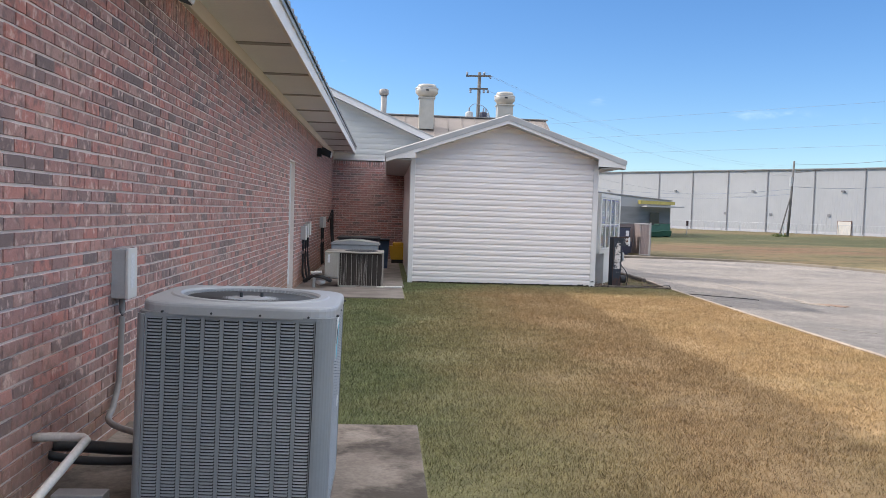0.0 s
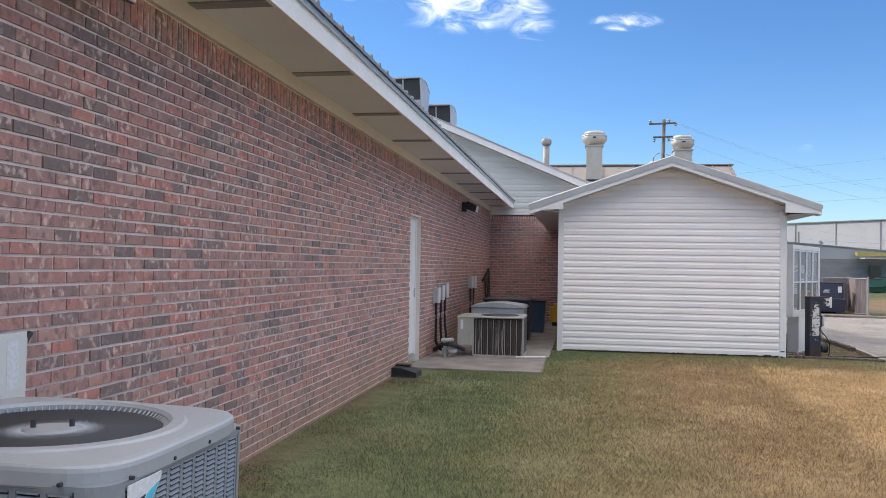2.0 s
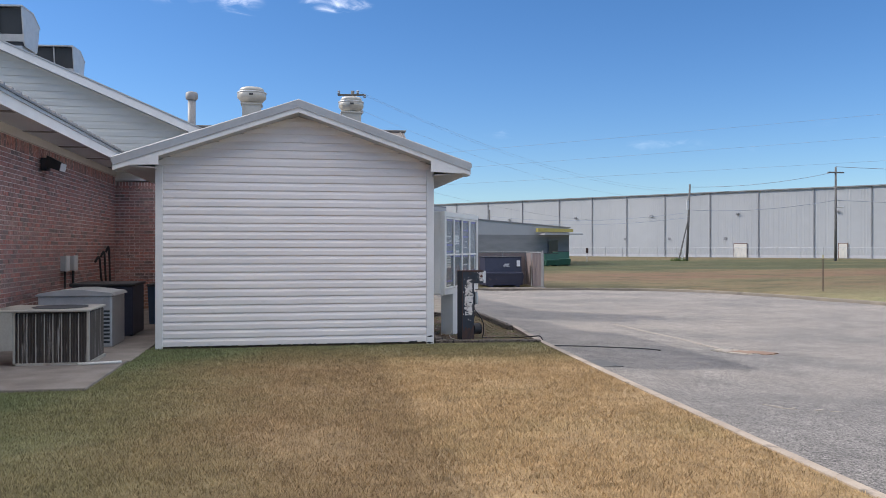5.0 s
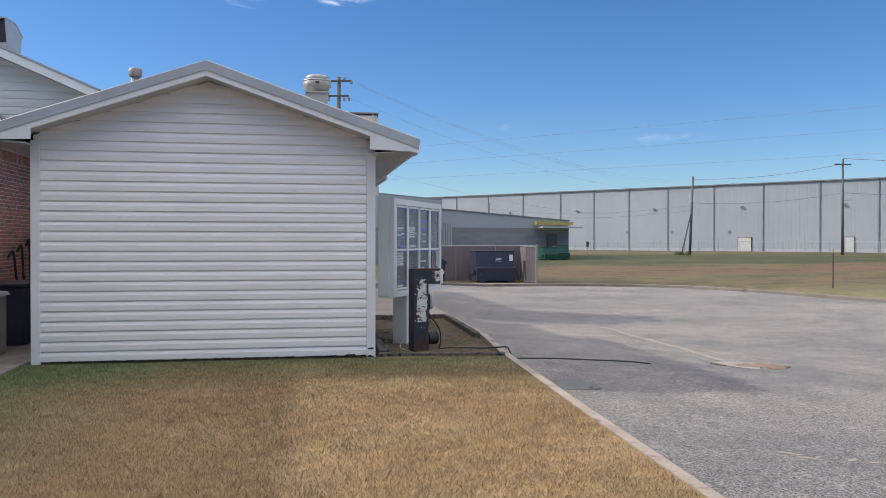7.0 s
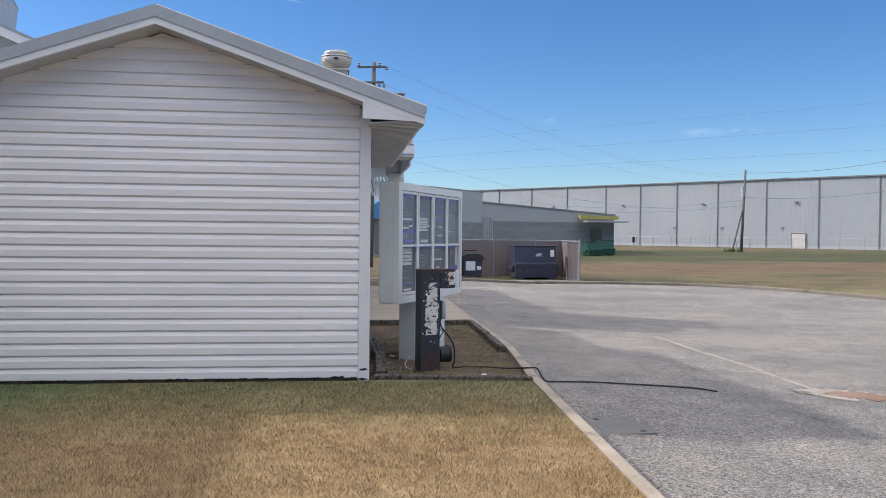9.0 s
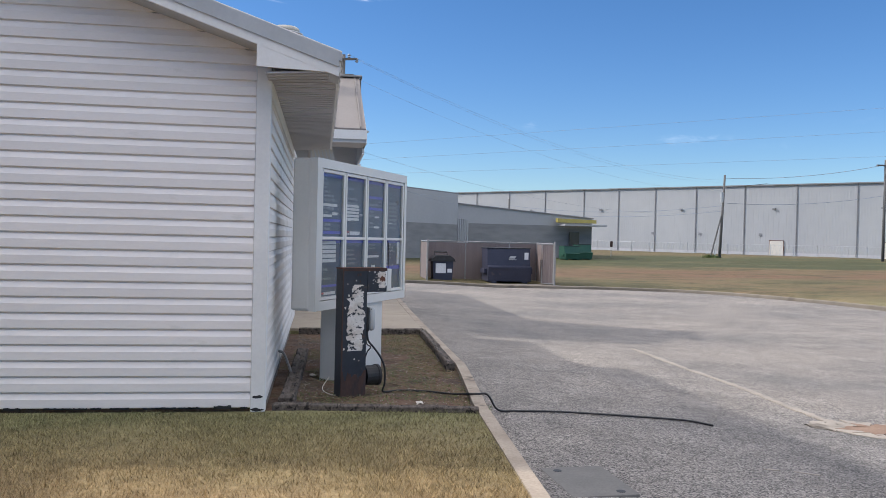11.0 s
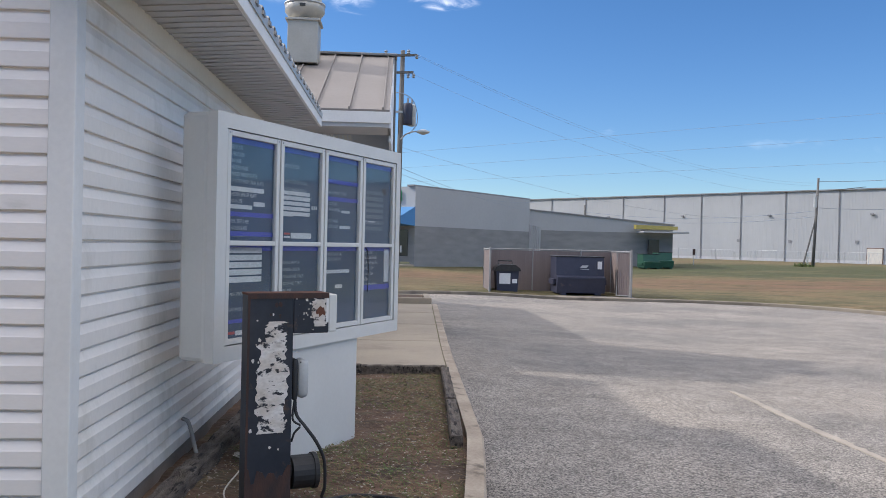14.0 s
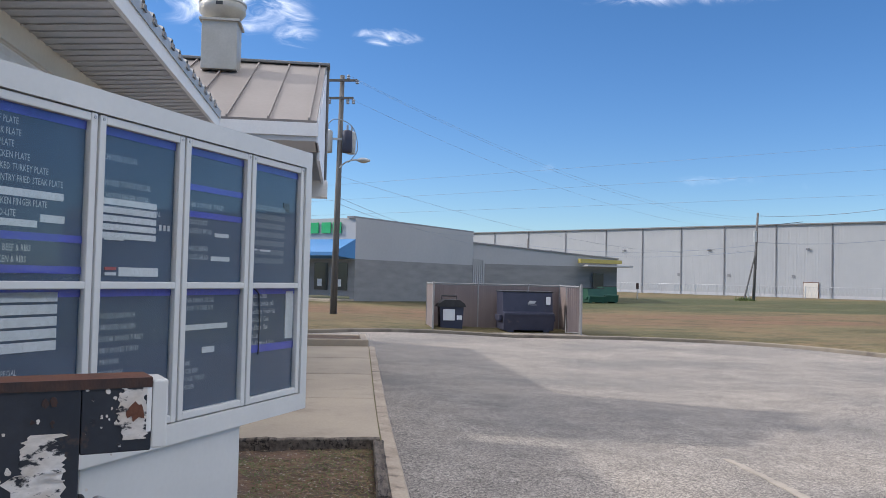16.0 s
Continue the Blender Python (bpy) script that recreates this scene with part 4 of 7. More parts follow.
gable_face = hall.children[0]
z = 3.03
while z < 7.2:
    right = min(gable_x1, 1.35 + (3.75 - 0.19 - z) / 0.43)
    if right < -7.5:
        break
    bm = lap_board(-8.0, right, z, 0.165, 0.016)
    bmesh.ops.translate(bm, vec=(0, BACK_Y, 0), verts=bm.verts)
    part("siding_board", local(bm, hall), HALL_SIDING, gable_face)
    z += 0.165
part("gable_trim", local(box(WX, 1.0, BACK_Y - 0.03, BACK_Y - 0.0, 3.0, 3.05), hall), TRIM, hall)


# ---- white shed with lap siding ----
SX0, SX1, SY0, SY1, SZ0 = 0.50, 4.46, 17.31, BACK_Y, 0.032
RIDGE_X, RIDGE_Z, EAVE_Z, EX0, EX1, FRONT_Y = 2.48, 3.53, 2.665, -0.04, 4.985, 16.99
RS = (RIDGE_Z - EAVE_Z) / (EX1 - RIDGE_X)


def shed_top(x):
    return RIDGE_Z - RS * abs(x - RIDGE_X)


shed = thing("shed", pose(RIDGE_X, SY0, SZ0), "white vinyl-sided annex with low gable and metal roof", "building", kind="structure")
front = part("wall_front", local(prism([(SX0, SZ0), (SX1, SZ0), (SX1, shed_top(SX1) - 0.16), (RIDGE_X, RIDGE_Z - 0.16), (SX0, shed_top(SX0) - 0.16)], "y", SY0, SY0 + 0.12), shed), SIDING, shed)
side = part("wall_side", local(box(SX1 - 0.12, SX1, SY0 + 0.12, SY1, SZ0, 2.62), shed), SIDING, shed)
part("wall_side_hidden", local(box(SX0, SX0 + 0.12, SY0 + 0.12, SY1, SZ0, 2.62), shed), SIDING, shed)
COURSE = 0.118
z = SZ0
while z < RIDGE_Z - 0.2:
    half = min((RIDGE_Z - 0.15 - z) / RS, 9)
    x0, x1 = max(SX0 + 0.075, RIDGE_X - half), min(SX1 - 0.085, RIDGE_X + half)
    if x1 - x0 > 0.25:
        bm = lap_board(x0, x1, z, COURSE)
        bmesh.ops.translate(bm, vec=(0, SY0, 0), verts=bm.verts)
        part("siding_board", local(bm, shed), SIDING, front)
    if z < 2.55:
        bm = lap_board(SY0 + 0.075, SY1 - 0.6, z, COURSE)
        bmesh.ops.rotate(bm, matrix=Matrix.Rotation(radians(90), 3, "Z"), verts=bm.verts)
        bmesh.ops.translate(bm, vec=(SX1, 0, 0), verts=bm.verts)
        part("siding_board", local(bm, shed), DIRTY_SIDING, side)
    z += COURSE
part("corner_post", local(box(SX1 - 0.085, SX1 + 0.027, SY0 - 0.027, SY0 + 0.075, SZ0 - 0.03, 2.62, 0.006), shed), TRIM, shed, "white corner trim")
part("corner_post", local(box(SX0 - 0.027, SX0 + 0.075, SY0 - 0.027, SY0 + 0.075, SZ0 - 0.03, 2.62, 0.006), shed), TRIM, shed, "white corner trim")
# dark footing with flaking paint along its upper edge
part("footing", local(box(SX0 + 0.03, SX1 - 0.02, SY0 + 0.02, SY0 + 0.2, -0.15, SZ0 + 0.01), shed), MULCH, shed, "dark footing")
part("footing", local(box(SX1 - 0.14, SX1 + 0.01, SY0 + 0.2, SY1, -0.15, SZ0 + 0.01), shed), CONCRETE, shed)
rf = random.Random(8)
for i in range(26):
    fx = SX0 + 0.15 + (i + rf.random()) * (SX1 - SX0 - 0.3) / 26
    fl, fh = 0.04 + 0.12 * rf.random(), 0.004 + 0.008 * rf.random() * (1 + 1.8 * (fx > 3.7))
    k = 7
    flake = [(fx + fl * j / k, SZ0 + 0.002 + fh * (0.35 + 0.65 * rf.random())) for j in range(k + 1)]
    part("bare_patch", local(prism([(fx, SZ0 - 0.004), (fx + fl, SZ0 - 0.004)] + flake[::-1], "y", SY0 - 0.0275, SY0 - 0.0245), shed), RUBBER, shed, "dark bare patch under flaked paint")

for cz_, cw_ in ((SZ0 + 0.085, 0.04), (SZ0 - 0.01, 0.05)):
    chip = [(SX1 - 0.035 + cw_ * (0.7 + 0.5 * rf.random()) * math.cos(a), cz_ + 0.011 * (0.5 + rf.random()) * math.sin(a)) for a in np.linspace(0, 2 * math.pi, 12)[:-1]]
    part("bare_patch", local(prism(chip, "y", SY0 - 0.0285, SY0 - 0.0255), shed), RUBBER, shed, "dark chip in the corner trim")

for sgn, ex in ((-1, EX0), (1, EX1)):
    e = RIDGE_X + sgn * abs(ex - RIDGE_X)
    ez = shed_top(e)
    wx = SX0 if sgn < 0 else SX1
    yb = SY1 - 0.02 if sgn < 0 else 22.45
    drop = 0.045 if sgn < 0 else 0.0
    part("rake_board", local(prism([(e, ez - 0.145), (RIDGE_X, RIDGE_Z - 0.145), (RIDGE_X, RIDGE_Z - 0.0), (e, ez - 0.0)], "y", FRONT_Y, FRONT_Y + 0.03), shed), TRIM, shed, "white rake board")
    part("rake_trim", local(prism([(e, ez - 0.078), (RIDGE_X, RIDGE_Z - 0.078), (RIDGE_X, RIDGE_Z + 0.032), (e, ez + 0.032)], "y", FRONT_Y - 0.012, FRONT_Y - 0.0005), shed), ROOF_METAL, shed, "grey metal gable trim")
    part("rake_soffit", local(prism([(e, ez - 0.145), (RIDGE_X, RIDGE_Z - 0.145), (RIDGE_X, RIDGE_Z - 0.13), (e, ez - 0.13)], "y", FRONT_Y + 0.03, SY0 - 0.0), shed), VINYL_SOFFIT, shed)
    part("roof", local(prism([(e + 0.02 * sgn, ez - 0.035), (RIDGE_X, RIDGE_Z - 0.028), (RIDGE_X, RIDGE_Z + 0.03), (e + 0.02 * sgn, ez + 0.03)], "y", FRONT_Y - 0.006, yb), shed), ROOF_METAL, shed, "grey ribbed metal roof")
    part("eave_return", local(prism([(wx - 0.065 * sgn, ez - 0.10 + drop), (e, ez - 0.118 + drop), (e, ez - 0.03), (wx - 0.065 * sgn, shed_top(wx - 0.065 * sgn) - 0.14)], "y", FRONT_Y + 0.002, FRONT_Y + 0.028), shed), TRIM, shed, "white boxed eave end")
    part("fascia", local(box(e - 0.012, e + 0.012, FRONT_Y + 0.03, yb, ez - 0.118 + drop, ez - 0.03, 0.003), shed), TRIM, shed, "white fascia board")
    soff = part("soffit", local(prism([(wx, ez - 0.145 + drop), (e - 0.012 * sgn, ez - 0.113 + drop), (e - 0.012 * sgn, ez - 0.10 + drop), (wx, ez - 0.132 + drop)], "y", FRONT_Y + 0.03, yb - 0.02), shed), VINYL_SOFFIT, shed, "ribbed vinyl soffit")
    for i in range(int((yb - FRONT_Y) / 0.11)):
        y = FRONT_Y + 0.06 + 0.11 * i
        if sgn > 0:
            part("soffit_rib", local(prism([(wx + 0.01, ez - 0.151), (e - 0.02, ez - 0.119), (e - 0.02, ez - 0.115), (wx + 0.01, ez - 0.147)], "y", y, y + 0.018), shed), VINYL_SOFFIT, soff)
    for i in range(int((yb - FRONT_Y) / 0.23)):
        y = FRONT_Y + 0.05 + 0.23 * i
        part("roof_rib", local(prism([(y, ez), (y + 0.02, ez + 0.03), (y + 0.06, ez + 0.03), (y + 0.08, ez)], "x", e + 0.03 * sgn, e + 0.026 * sgn - 0.02 * sgn), shed), ROOF_DARK, shed)
        bm = bmesh.new()
        lo = [bm.verts.new((e + 0.02 * sgn, y + o, shed_top(e) + 0.03 + h)) for o, h in ((0, 0), (0.02, 0.025), (0.06, 0.025), (0.08, 0))]
        hi = [bm.verts.new((RIDGE_X, y + o, RIDGE_Z + 0.03 + h)) for o, h in ((0, 0), (0.02, 0.025), (0.06, 0.025), (0.08, 0))]
        for j in range(3):
            bm.faces.new((lo[j], lo[j + 1], hi[j + 1], hi[j]))
        part("roof_rib", local(bm, shed), ROOF_METAL, shed)
part("frieze", local(box(SX1, SX1 + 0.032, SY0 + 0.08, 22.3, 2.40, 2.53, 0.003), shed), CREAM, shed, "cream board under the eave")


# ---- front block with the tan seam roof ----
block = thing("front_block", pose(2, 26.8, 0), "low block with tan standing-seam metal roof and deep canopy", "building", kind="structure")
RE_Y, RE_Z, RR_Y, RR_Z, RX1 = 26.0, 3.32, 29.65, 4.93, 5.77
part("wall_front", local(box(-1.0, 4.6, 26.9, 27.1, 0, 3.3), block), VINYL_SOFFIT, block)
part("wall_side", local(box(4.4, 4.6, 27.1, 40, 0, 3.3), block), VINYL_SOFFIT, block)
part("roof", local(prism([(RE_Y, RE_Z - 0.03), (RR_Y, RR_Z - 0.03), (RR_Y, RR_Z), (RE_Y, RE_Z)], "x", -6, RX1 - 0.12), block), ROOF_TAN, block, "tan standing-seam metal roof")
for i in range(20):
    x = RX1 - 0.22 - 0.5 * i
    part("roof_seam", local(prism([(RE_Y, RE_Z), (RR_Y, RR_Z), (RR_Y, RR_Z + 0.035), (RE_Y, RE_Z + 0.035)], "x", x - 0.012, x + 0.012), block), ROOF_TAN, block)
part("fascia", local(box(0, RX1 - 0.10, RE_Y - 0.02, RE_Y + 0.01, RE_Z - 0.20, RE_Z - 0.035, 0.003), block), TRIM, block, "white fascia board")
part("soffit", local(box(0, RX1 - 0.12, RE_Y + 0.01, 26.9, RE_Z - 0.26, RE_Z - 0.20), block), VINYL_SOFFIT, block)
part("gable_end", local(prism([(RE_Y + 0.1, RE_Z - 0.06), (RR_Y + 0.25, RR_Z - 0.04), (RR_Y + 0.25, 2.95), (RE_Y + 0.9, 2.95), (RE_Y + 0.9, RE_Z - 0.26), (RE_Y + 0.1, RE_Z - 0.26)], "x", RX1 - 0.14, RX1 - 0.10), block), SOFFIT, block, "grey gable end")
part("back_parapet", local(box(-6, RX1 - 0.1, RR_Y + 0.02, RR_Y + 0.3, 2.9, RR_Z), block), SOFFIT, block)
part("ridge_cap", local(box(-6, RX1 - 0.05, RR_Y - 0.08, RR_Y + 0.33, RR_Z + 0.002, RR_Z + 0.05, 0.01), block), ROOF_DARK, block, "dark ridge cap")
part("rake_trim", local(box(RX1 - 0.10, RX1 - 0.06, RR_Y + 0.2, RR_Y + 0.33, 2.8, RR_Z, 0.003), block), ROOF_DARK, block)
part("beam_end", local(box(RX1 - 0.45, RX1 - 0.04, RR_Y + 0.0, RR_Y + 0.36, 2.72, 3.0, 0.005), block), TRIM, block, "white boxed beam end")
# a slatted panel under the canopy
panel = thing("slatted_panel", pose(5.0, 26.75, 2.3), "pale slanted slat panel under the canopy", "louvre")
for i in range(6):
    bm = box(-0.025, 0.025, -0.01, 0.01, -0.02, 0.75)
    bmesh.ops.rotate(bm, matrix=Matrix.Rotation(radians(-14), 3, "Y"), verts=bm.verts)
    bmesh.ops.translate(bm, vec=(0.07 * i - 0.15, 0, 0), verts=bm.verts)
    part("slat", bm, TRIM, panel)


def roof2_z(y):
    return RE_Z + (RR_Z - RE_Z) * (y - RE_Y) / (RR_Y - RE_Y)


def exhaust_fan(x, y, top, head_r, neck):
    """An upblast roof exhaust fan on its sheet-metal kerb."""
    base = roof2_z(min(y, RR_Y)) - 0.05
    ob = thing("exhaust_fan", pose(x, y, base), "round spun-aluminium kitchen exhaust fan on a square duct", "roof fan", "roof fans")
    h = top - base
    part("duct", box(-neck, neck, -neck, neck, 0, h - 0.48, 0.01), FAN_METAL, ob)
    part("flange", box(-neck - 0.04, neck + 0.04, -neck - 0.04, neck + 0.04, h - 0.50, h - 0.46, 0.005), FAN_METAL, ob)
    part("bowl", turned([(neck * 0.95, h - 0.46), (head_r * 0.82, h - 0.38), (head_r, h - 0.30), (head_r, h - 0.16), (head_r * 0.97, h - 0.15)], 28), FAN_METAL, ob, smooth=True)
    part("band", turned([(head_r * 1.03, h - 0.175), (head_r * 1.03, h - 0.145), (head_r * 0.9, h - 0.14)], 28), GALV, ob, smooth=True)
    part("cap", turned([(head_r * 0.84, h - 0.14), (head_r * 0.84, h - 0.06), (head_r * 0.74, h - 0.02), (head_r * 0.4, h)], 28), FAN_METAL, ob, smooth=True)
    # a solid dark block on the bowl, coloured like the shade in a slot
    part("vent_slot", box(-0.05, 0.05, -head_r * 1.035, -head_r * 0.9, h - 0.27, h - 0.22), AC_DARK, ob, "dark block painted as a slot's shade")
    return ob


exhaust_fan(1.26, 28.4, 5.88, 0.39, 0.25)
exhaust_fan(4.03, 28.9, 5.80, 0.36, 0.27)
vent = thing("vent_pipe", pose(-0.2, 27.2, 3.9), "galvanised vent pipe with a round cap on the roof", "vent pipe")
part("pipe", cone((0, 0, 0), (0, 0, 1.42), 0.10), FENCE_GREY, vent, smooth=True)
part("cap", turned([(0.13, 1.38), (0.155, 1.42), (0.155, 1.54), (0.12, 1.58)], 18), FENCE_GREY, vent, smooth=True)


def intake_hood(x, y, s, label):
    """A rooftop air-intake hood: slanted open front, sheet sides, low curb."""
    base = rake_z(x) + 0.02 * s
    ob = thing("intake_hood", pose(x, y, base, 0, 0, -4), label, "roof unit", "roof units")
    side = [(-0.45 * s, 0.12 * s), (-0.62 * s, 1.02 * s), (0.15 * s, 1.02 * s), (0.62 * s, 0.74 * s), (0.45 * s, 0.0), (-0.35 * s, 0.0)]
    part("side_panel", prism(side, "x", -0.62 * s, -0.59 * s), GALV, ob)
    part("side_panel", prism(side, "x", 0.59 * s, 0.62 * s), GALV, ob)
    part("top", prism([(-0.64 * s, 1.0 * s), (-0.64 * s, 1.04 * s), (0.15 * s, 1.04 * s), (0.65 * s, 0.76 * s), (0.64 * s, 0.72 * s), (0.15 * s, 1.0 * s)], "x", -0.63 * s, 0.63 * s), GALV, ob)
    # a dark block fills the hood, so that its open front looks shaded
    part("filter", prism([(-0.40 * s, 0.02 * s), (-0.45 * s, 0.30 * s), (-0.53 * s, 0.97 * s), (0.13 * s, 0.97 * s), (0.55 * s, 0.72 * s), (0.42 * s, 0.02 * s)], "x", -0.585 * s, 0.585 * s), AC_DARK, ob, "dark block standing for the shaded inside")
    part("mullion", prism([(-0.49 * s, 0.30 * s), (-0.60 * s, 1.0 * s), (-0.575 * s, 1.0 * s), (-0.465 * s, 0.30 * s)], "x", -0.02 * s, 0.02 * s), GALV, ob)
    part("front_panel", prism([(-0.45 * s, 0.12 * s), (-0.50 * s, 0.30 * s), (-0.47 * s, 0.30 * s), (-0.42 * s, 0.12 * s)], "x", -0.59 * s, 0.59 * s), GALV, ob)
    part("curb", box(-0.55 * s, 0.55 * s, -0.4 * s, 0.5 * s, -0.4 * s, 0.02), GALV, ob)
    return ob


intake_hood(-4.45, 26.6, 0.90, "galvanised air-intake hood with dark open front on the roof")
intake_hood(-3.85, 28.9, 0.80, "smaller galvanised intake hood behind on the roof")


# ---- bed, timbers, walk ----
bm = bmesh.new()
nx, ny = 30, 70
grid = []
for j in range(ny + 1):
    y = 17.36 + (22.62 - 17.36) * j / ny
    grid.append([bm.verts.new((SX1 - 0.05 + (kerb_x(y) - 0.02 - SX1 + 0.05) * i / nx, y, -0.045 + 0.02 * noise.noise((i * 0.35, j * 0.35, 1.0)) + 0.012 * noise.noise((i * 1.3, j * 1.3, 5.0)))) for i in range(nx + 1)])
for j in range(ny):
    for i in range(nx):
        bm.faces.new((grid[j][i], grid[j][i + 1], grid[j + 1][i + 1], grid[j + 1][i]))
whole("planting_bed", bm, SOIL, "bare reddish soil with dead grass in a planting bed", "planting bed", "structure")


def timber(p, q, w, h, label):
    """A weathered landscape timber lying from p to q, its edges uneven and split."""
    p, q = Vector(p), Vector(q)
    length = (q - p).length
    ob = thing("landscape_timber", Matrix.Translation(p) @ (q - p).to_track_quat("X", "Z").to_matrix().to_4x4(), label, "timber", "timbers round the bed")
    r = random.Random(int(p.x * 100 + p.y * 10))
    n = max(int(length / 0.1), 3)
    bm = bmesh.new()
    rings = []
    for i in range(n + 1):
        x = length * i / n
        jw, jh = w * (0.46 + 0.12 * r.random()), h * (0.82 + 0.26 * r.random())
        rings.append([bm.verts.new((x, a, b)) for a, b in ((-jw, -0.1), (-jw, jh * 0.8), (-jw * 0.8, jh), (-jw * 0.1, jh * (0.78 + 0.2 * r.random())), (jw * 0.75, jh), (jw, jh * 0.75), (jw, -0.1))])
    for a, b in zip(rings, rings[1:]):
        for k in range(7):
            bm.faces.new((a[k], a[(k + 1) % 7], b[(k + 1) % 7], b[k]))
    bm.faces.new(rings[0][::-1]); bm.faces.new(rings[-1])
    part("beam", bm, TIMBER, ob)
    return ob


timber((4.54, 17.43, 0), (6.13, 17.22, 0), 0.10, 0.045, "thin weathered timber across the front of the bed")
timber((4.63, 17.58, -0.03), (4.70, 20.6, -0.03), 0.12, 0.085, "rotten landscape timber along the siding")
timber((6.255, 19.42, 0), (6.30, 20.75, 0), 0.085, 0.055, "split grey landscape timber on the kerb")
timber((6.30, 20.8, 0), (6.345, 22.55, 0), 0.085, 0.055, "split grey landscape timber on the kerb")
timber((4.6, 22.62, 0), (6.36, 22.62, 0), 0.09, 0.05, "weathered timber against the concrete walk")
# concrete walk in slabs
for i, (a, b) in enumerate(((22.70, 25.0), (25.015, 27.3), (27.315, 29.6), (29.615, 31.9))):
    bm = bmesh.new()
    prism([(3.2, a), (kerb_x(a) - 0.035, a), (kerb_x(b) - 0.035, b), (3.2, b)], "z", -0.15, 0.03, bm)
    bmesh.ops.bevel(bm, geom=[e for e in bm.edges if all(v.co.z > 0 for v in e.verts)], offset=0.008, segments=2, affect="EDGES")
    whole("walk_slab", bm, WALK, "smooth tan concrete walk slab", "pavement", "structure", "walk slabs")
planter = thing("kerb_planter", pose(5.6, 32.6, 0), "low concrete planter with dry mulch at the walk's end", "planter")
part("kerb_front", box(-2.4, 0.98, -0.68, -0.53, -0.2, 0.16, 0.02), WALK, planter)
part("kerb_side", box(0.83, 0.98, -0.53, 1.2, -0.3, 0.14, 0.02), WALK, planter)
part("kerb_back", box(-2.4, 0.98, 1.2, 1.35, -0.4, 0.12, 0.02), WALK, planter)
part("mulch", box(-2.4, 0.83, -0.53, 1.2, -0.2, 0.10), MULCH, planter, "dry brown mulch")


# ---- menu board ----
D = Vector((0.4625, 0.8866, 0))         # along the face
NRM = Vector((0.8866, -0.4625, 0))      # out of the face
SIGN_M = Matrix.Translation((4.83, 18.32, 0.0)) @ Matrix((( D.x, -NRM.x, 0, 0), (D.y, -NRM.y, 0, 0), (0, 0, 1, 0), (0, 0, 0, 1)))
SW, SZ_LO, SZ_HI, SD = 2.14, 0.675, 2.05, 0.24
sign = thing("menu_board", SIGN_M, "grey-white drive-through menu board with eight glazed panels on a pedestal", "menu board")
# in its own axes: x along the face, y into the cabinet, z up
part("cabinet", box(0.0, SW, 0.05, SD, SZ_LO, SZ_HI, 0.025), SIGN_WHITE, sign)
BZ = 0.085
part("bezel_side", prism([(0, SZ_LO), (BZ, SZ_LO + BZ), (BZ, SZ_HI - BZ), (0, SZ_HI)], "y", -0.012, 0.055), SIGN_WHITE, sign)
part("bezel_side", prism([(SW, SZ_LO), (SW, SZ_HI), (SW - BZ * 0.7, SZ_HI - BZ), (SW - BZ * 0.7, SZ_LO + BZ)], "y", -0.012, 0.055), SIGN_WHITE, sign)
part("bezel_top", prism([(0, SZ_HI), (BZ, SZ_HI - BZ), (SW - BZ * 0.7, SZ_HI - BZ), (SW, SZ_HI)], "y", -0.012, 0.055), SIGN_WHITE, sign)
part("bezel_bottom", prism([(0, SZ_LO), (SW, SZ_LO), (SW - BZ * 0.7, SZ_LO + BZ), (BZ, SZ_LO + BZ)], "y", -0.012, 0.055), SIGN_WHITE, sign)
IN0, IN1 = BZ + 0.004, SW - BZ * 0.7 - 0.004
CW = (IN1 - IN0) / 4
MIDZ = SZ_LO + BZ + (SZ_HI - SZ_LO - 2 * BZ) * 0.475


def lettering(lines, height, at_x, at_z, step, parent, material, condensed=0.72):
    """Lines of capitals set flat on a panel's backing."""
    bm = bmesh.new()
    for i, text in enumerate(lines):
        if not text:
            continue
        cu = bpy.data.curves.new("line", "FONT")
        cu.body, cu.size, cu.resolution_u = text, height, 1
        tmp = new("line", cu)
        me = bpy.data.meshes.new_from_object(tmp)
        bpy.data.objects.remove(tmp)
        me.transform(Matrix.Translation((at_x, 0.0205, at_z - step * i)) @ Matrix.Rotation(radians(90), 4, "X") @ Matrix.Diagonal((condensed, 1, 1, 1)))
        bm.from_mesh(me)
        bpy.data.meshes.remove(me)
    ob = new("lettering", bpy.data.meshes.new("lettering"))
    bm.to_mesh(ob.data); bm.free()
    ob.data.materials.append(material)
    ob.parent = parent
    return tagged(ob, kind="stuff")


def strip(x0, x1, z0, z1, material, parent, name="price_strip"):
    return part(name, box(x0, x1, 0.0185, 0.024, z0, z1), material, parent)


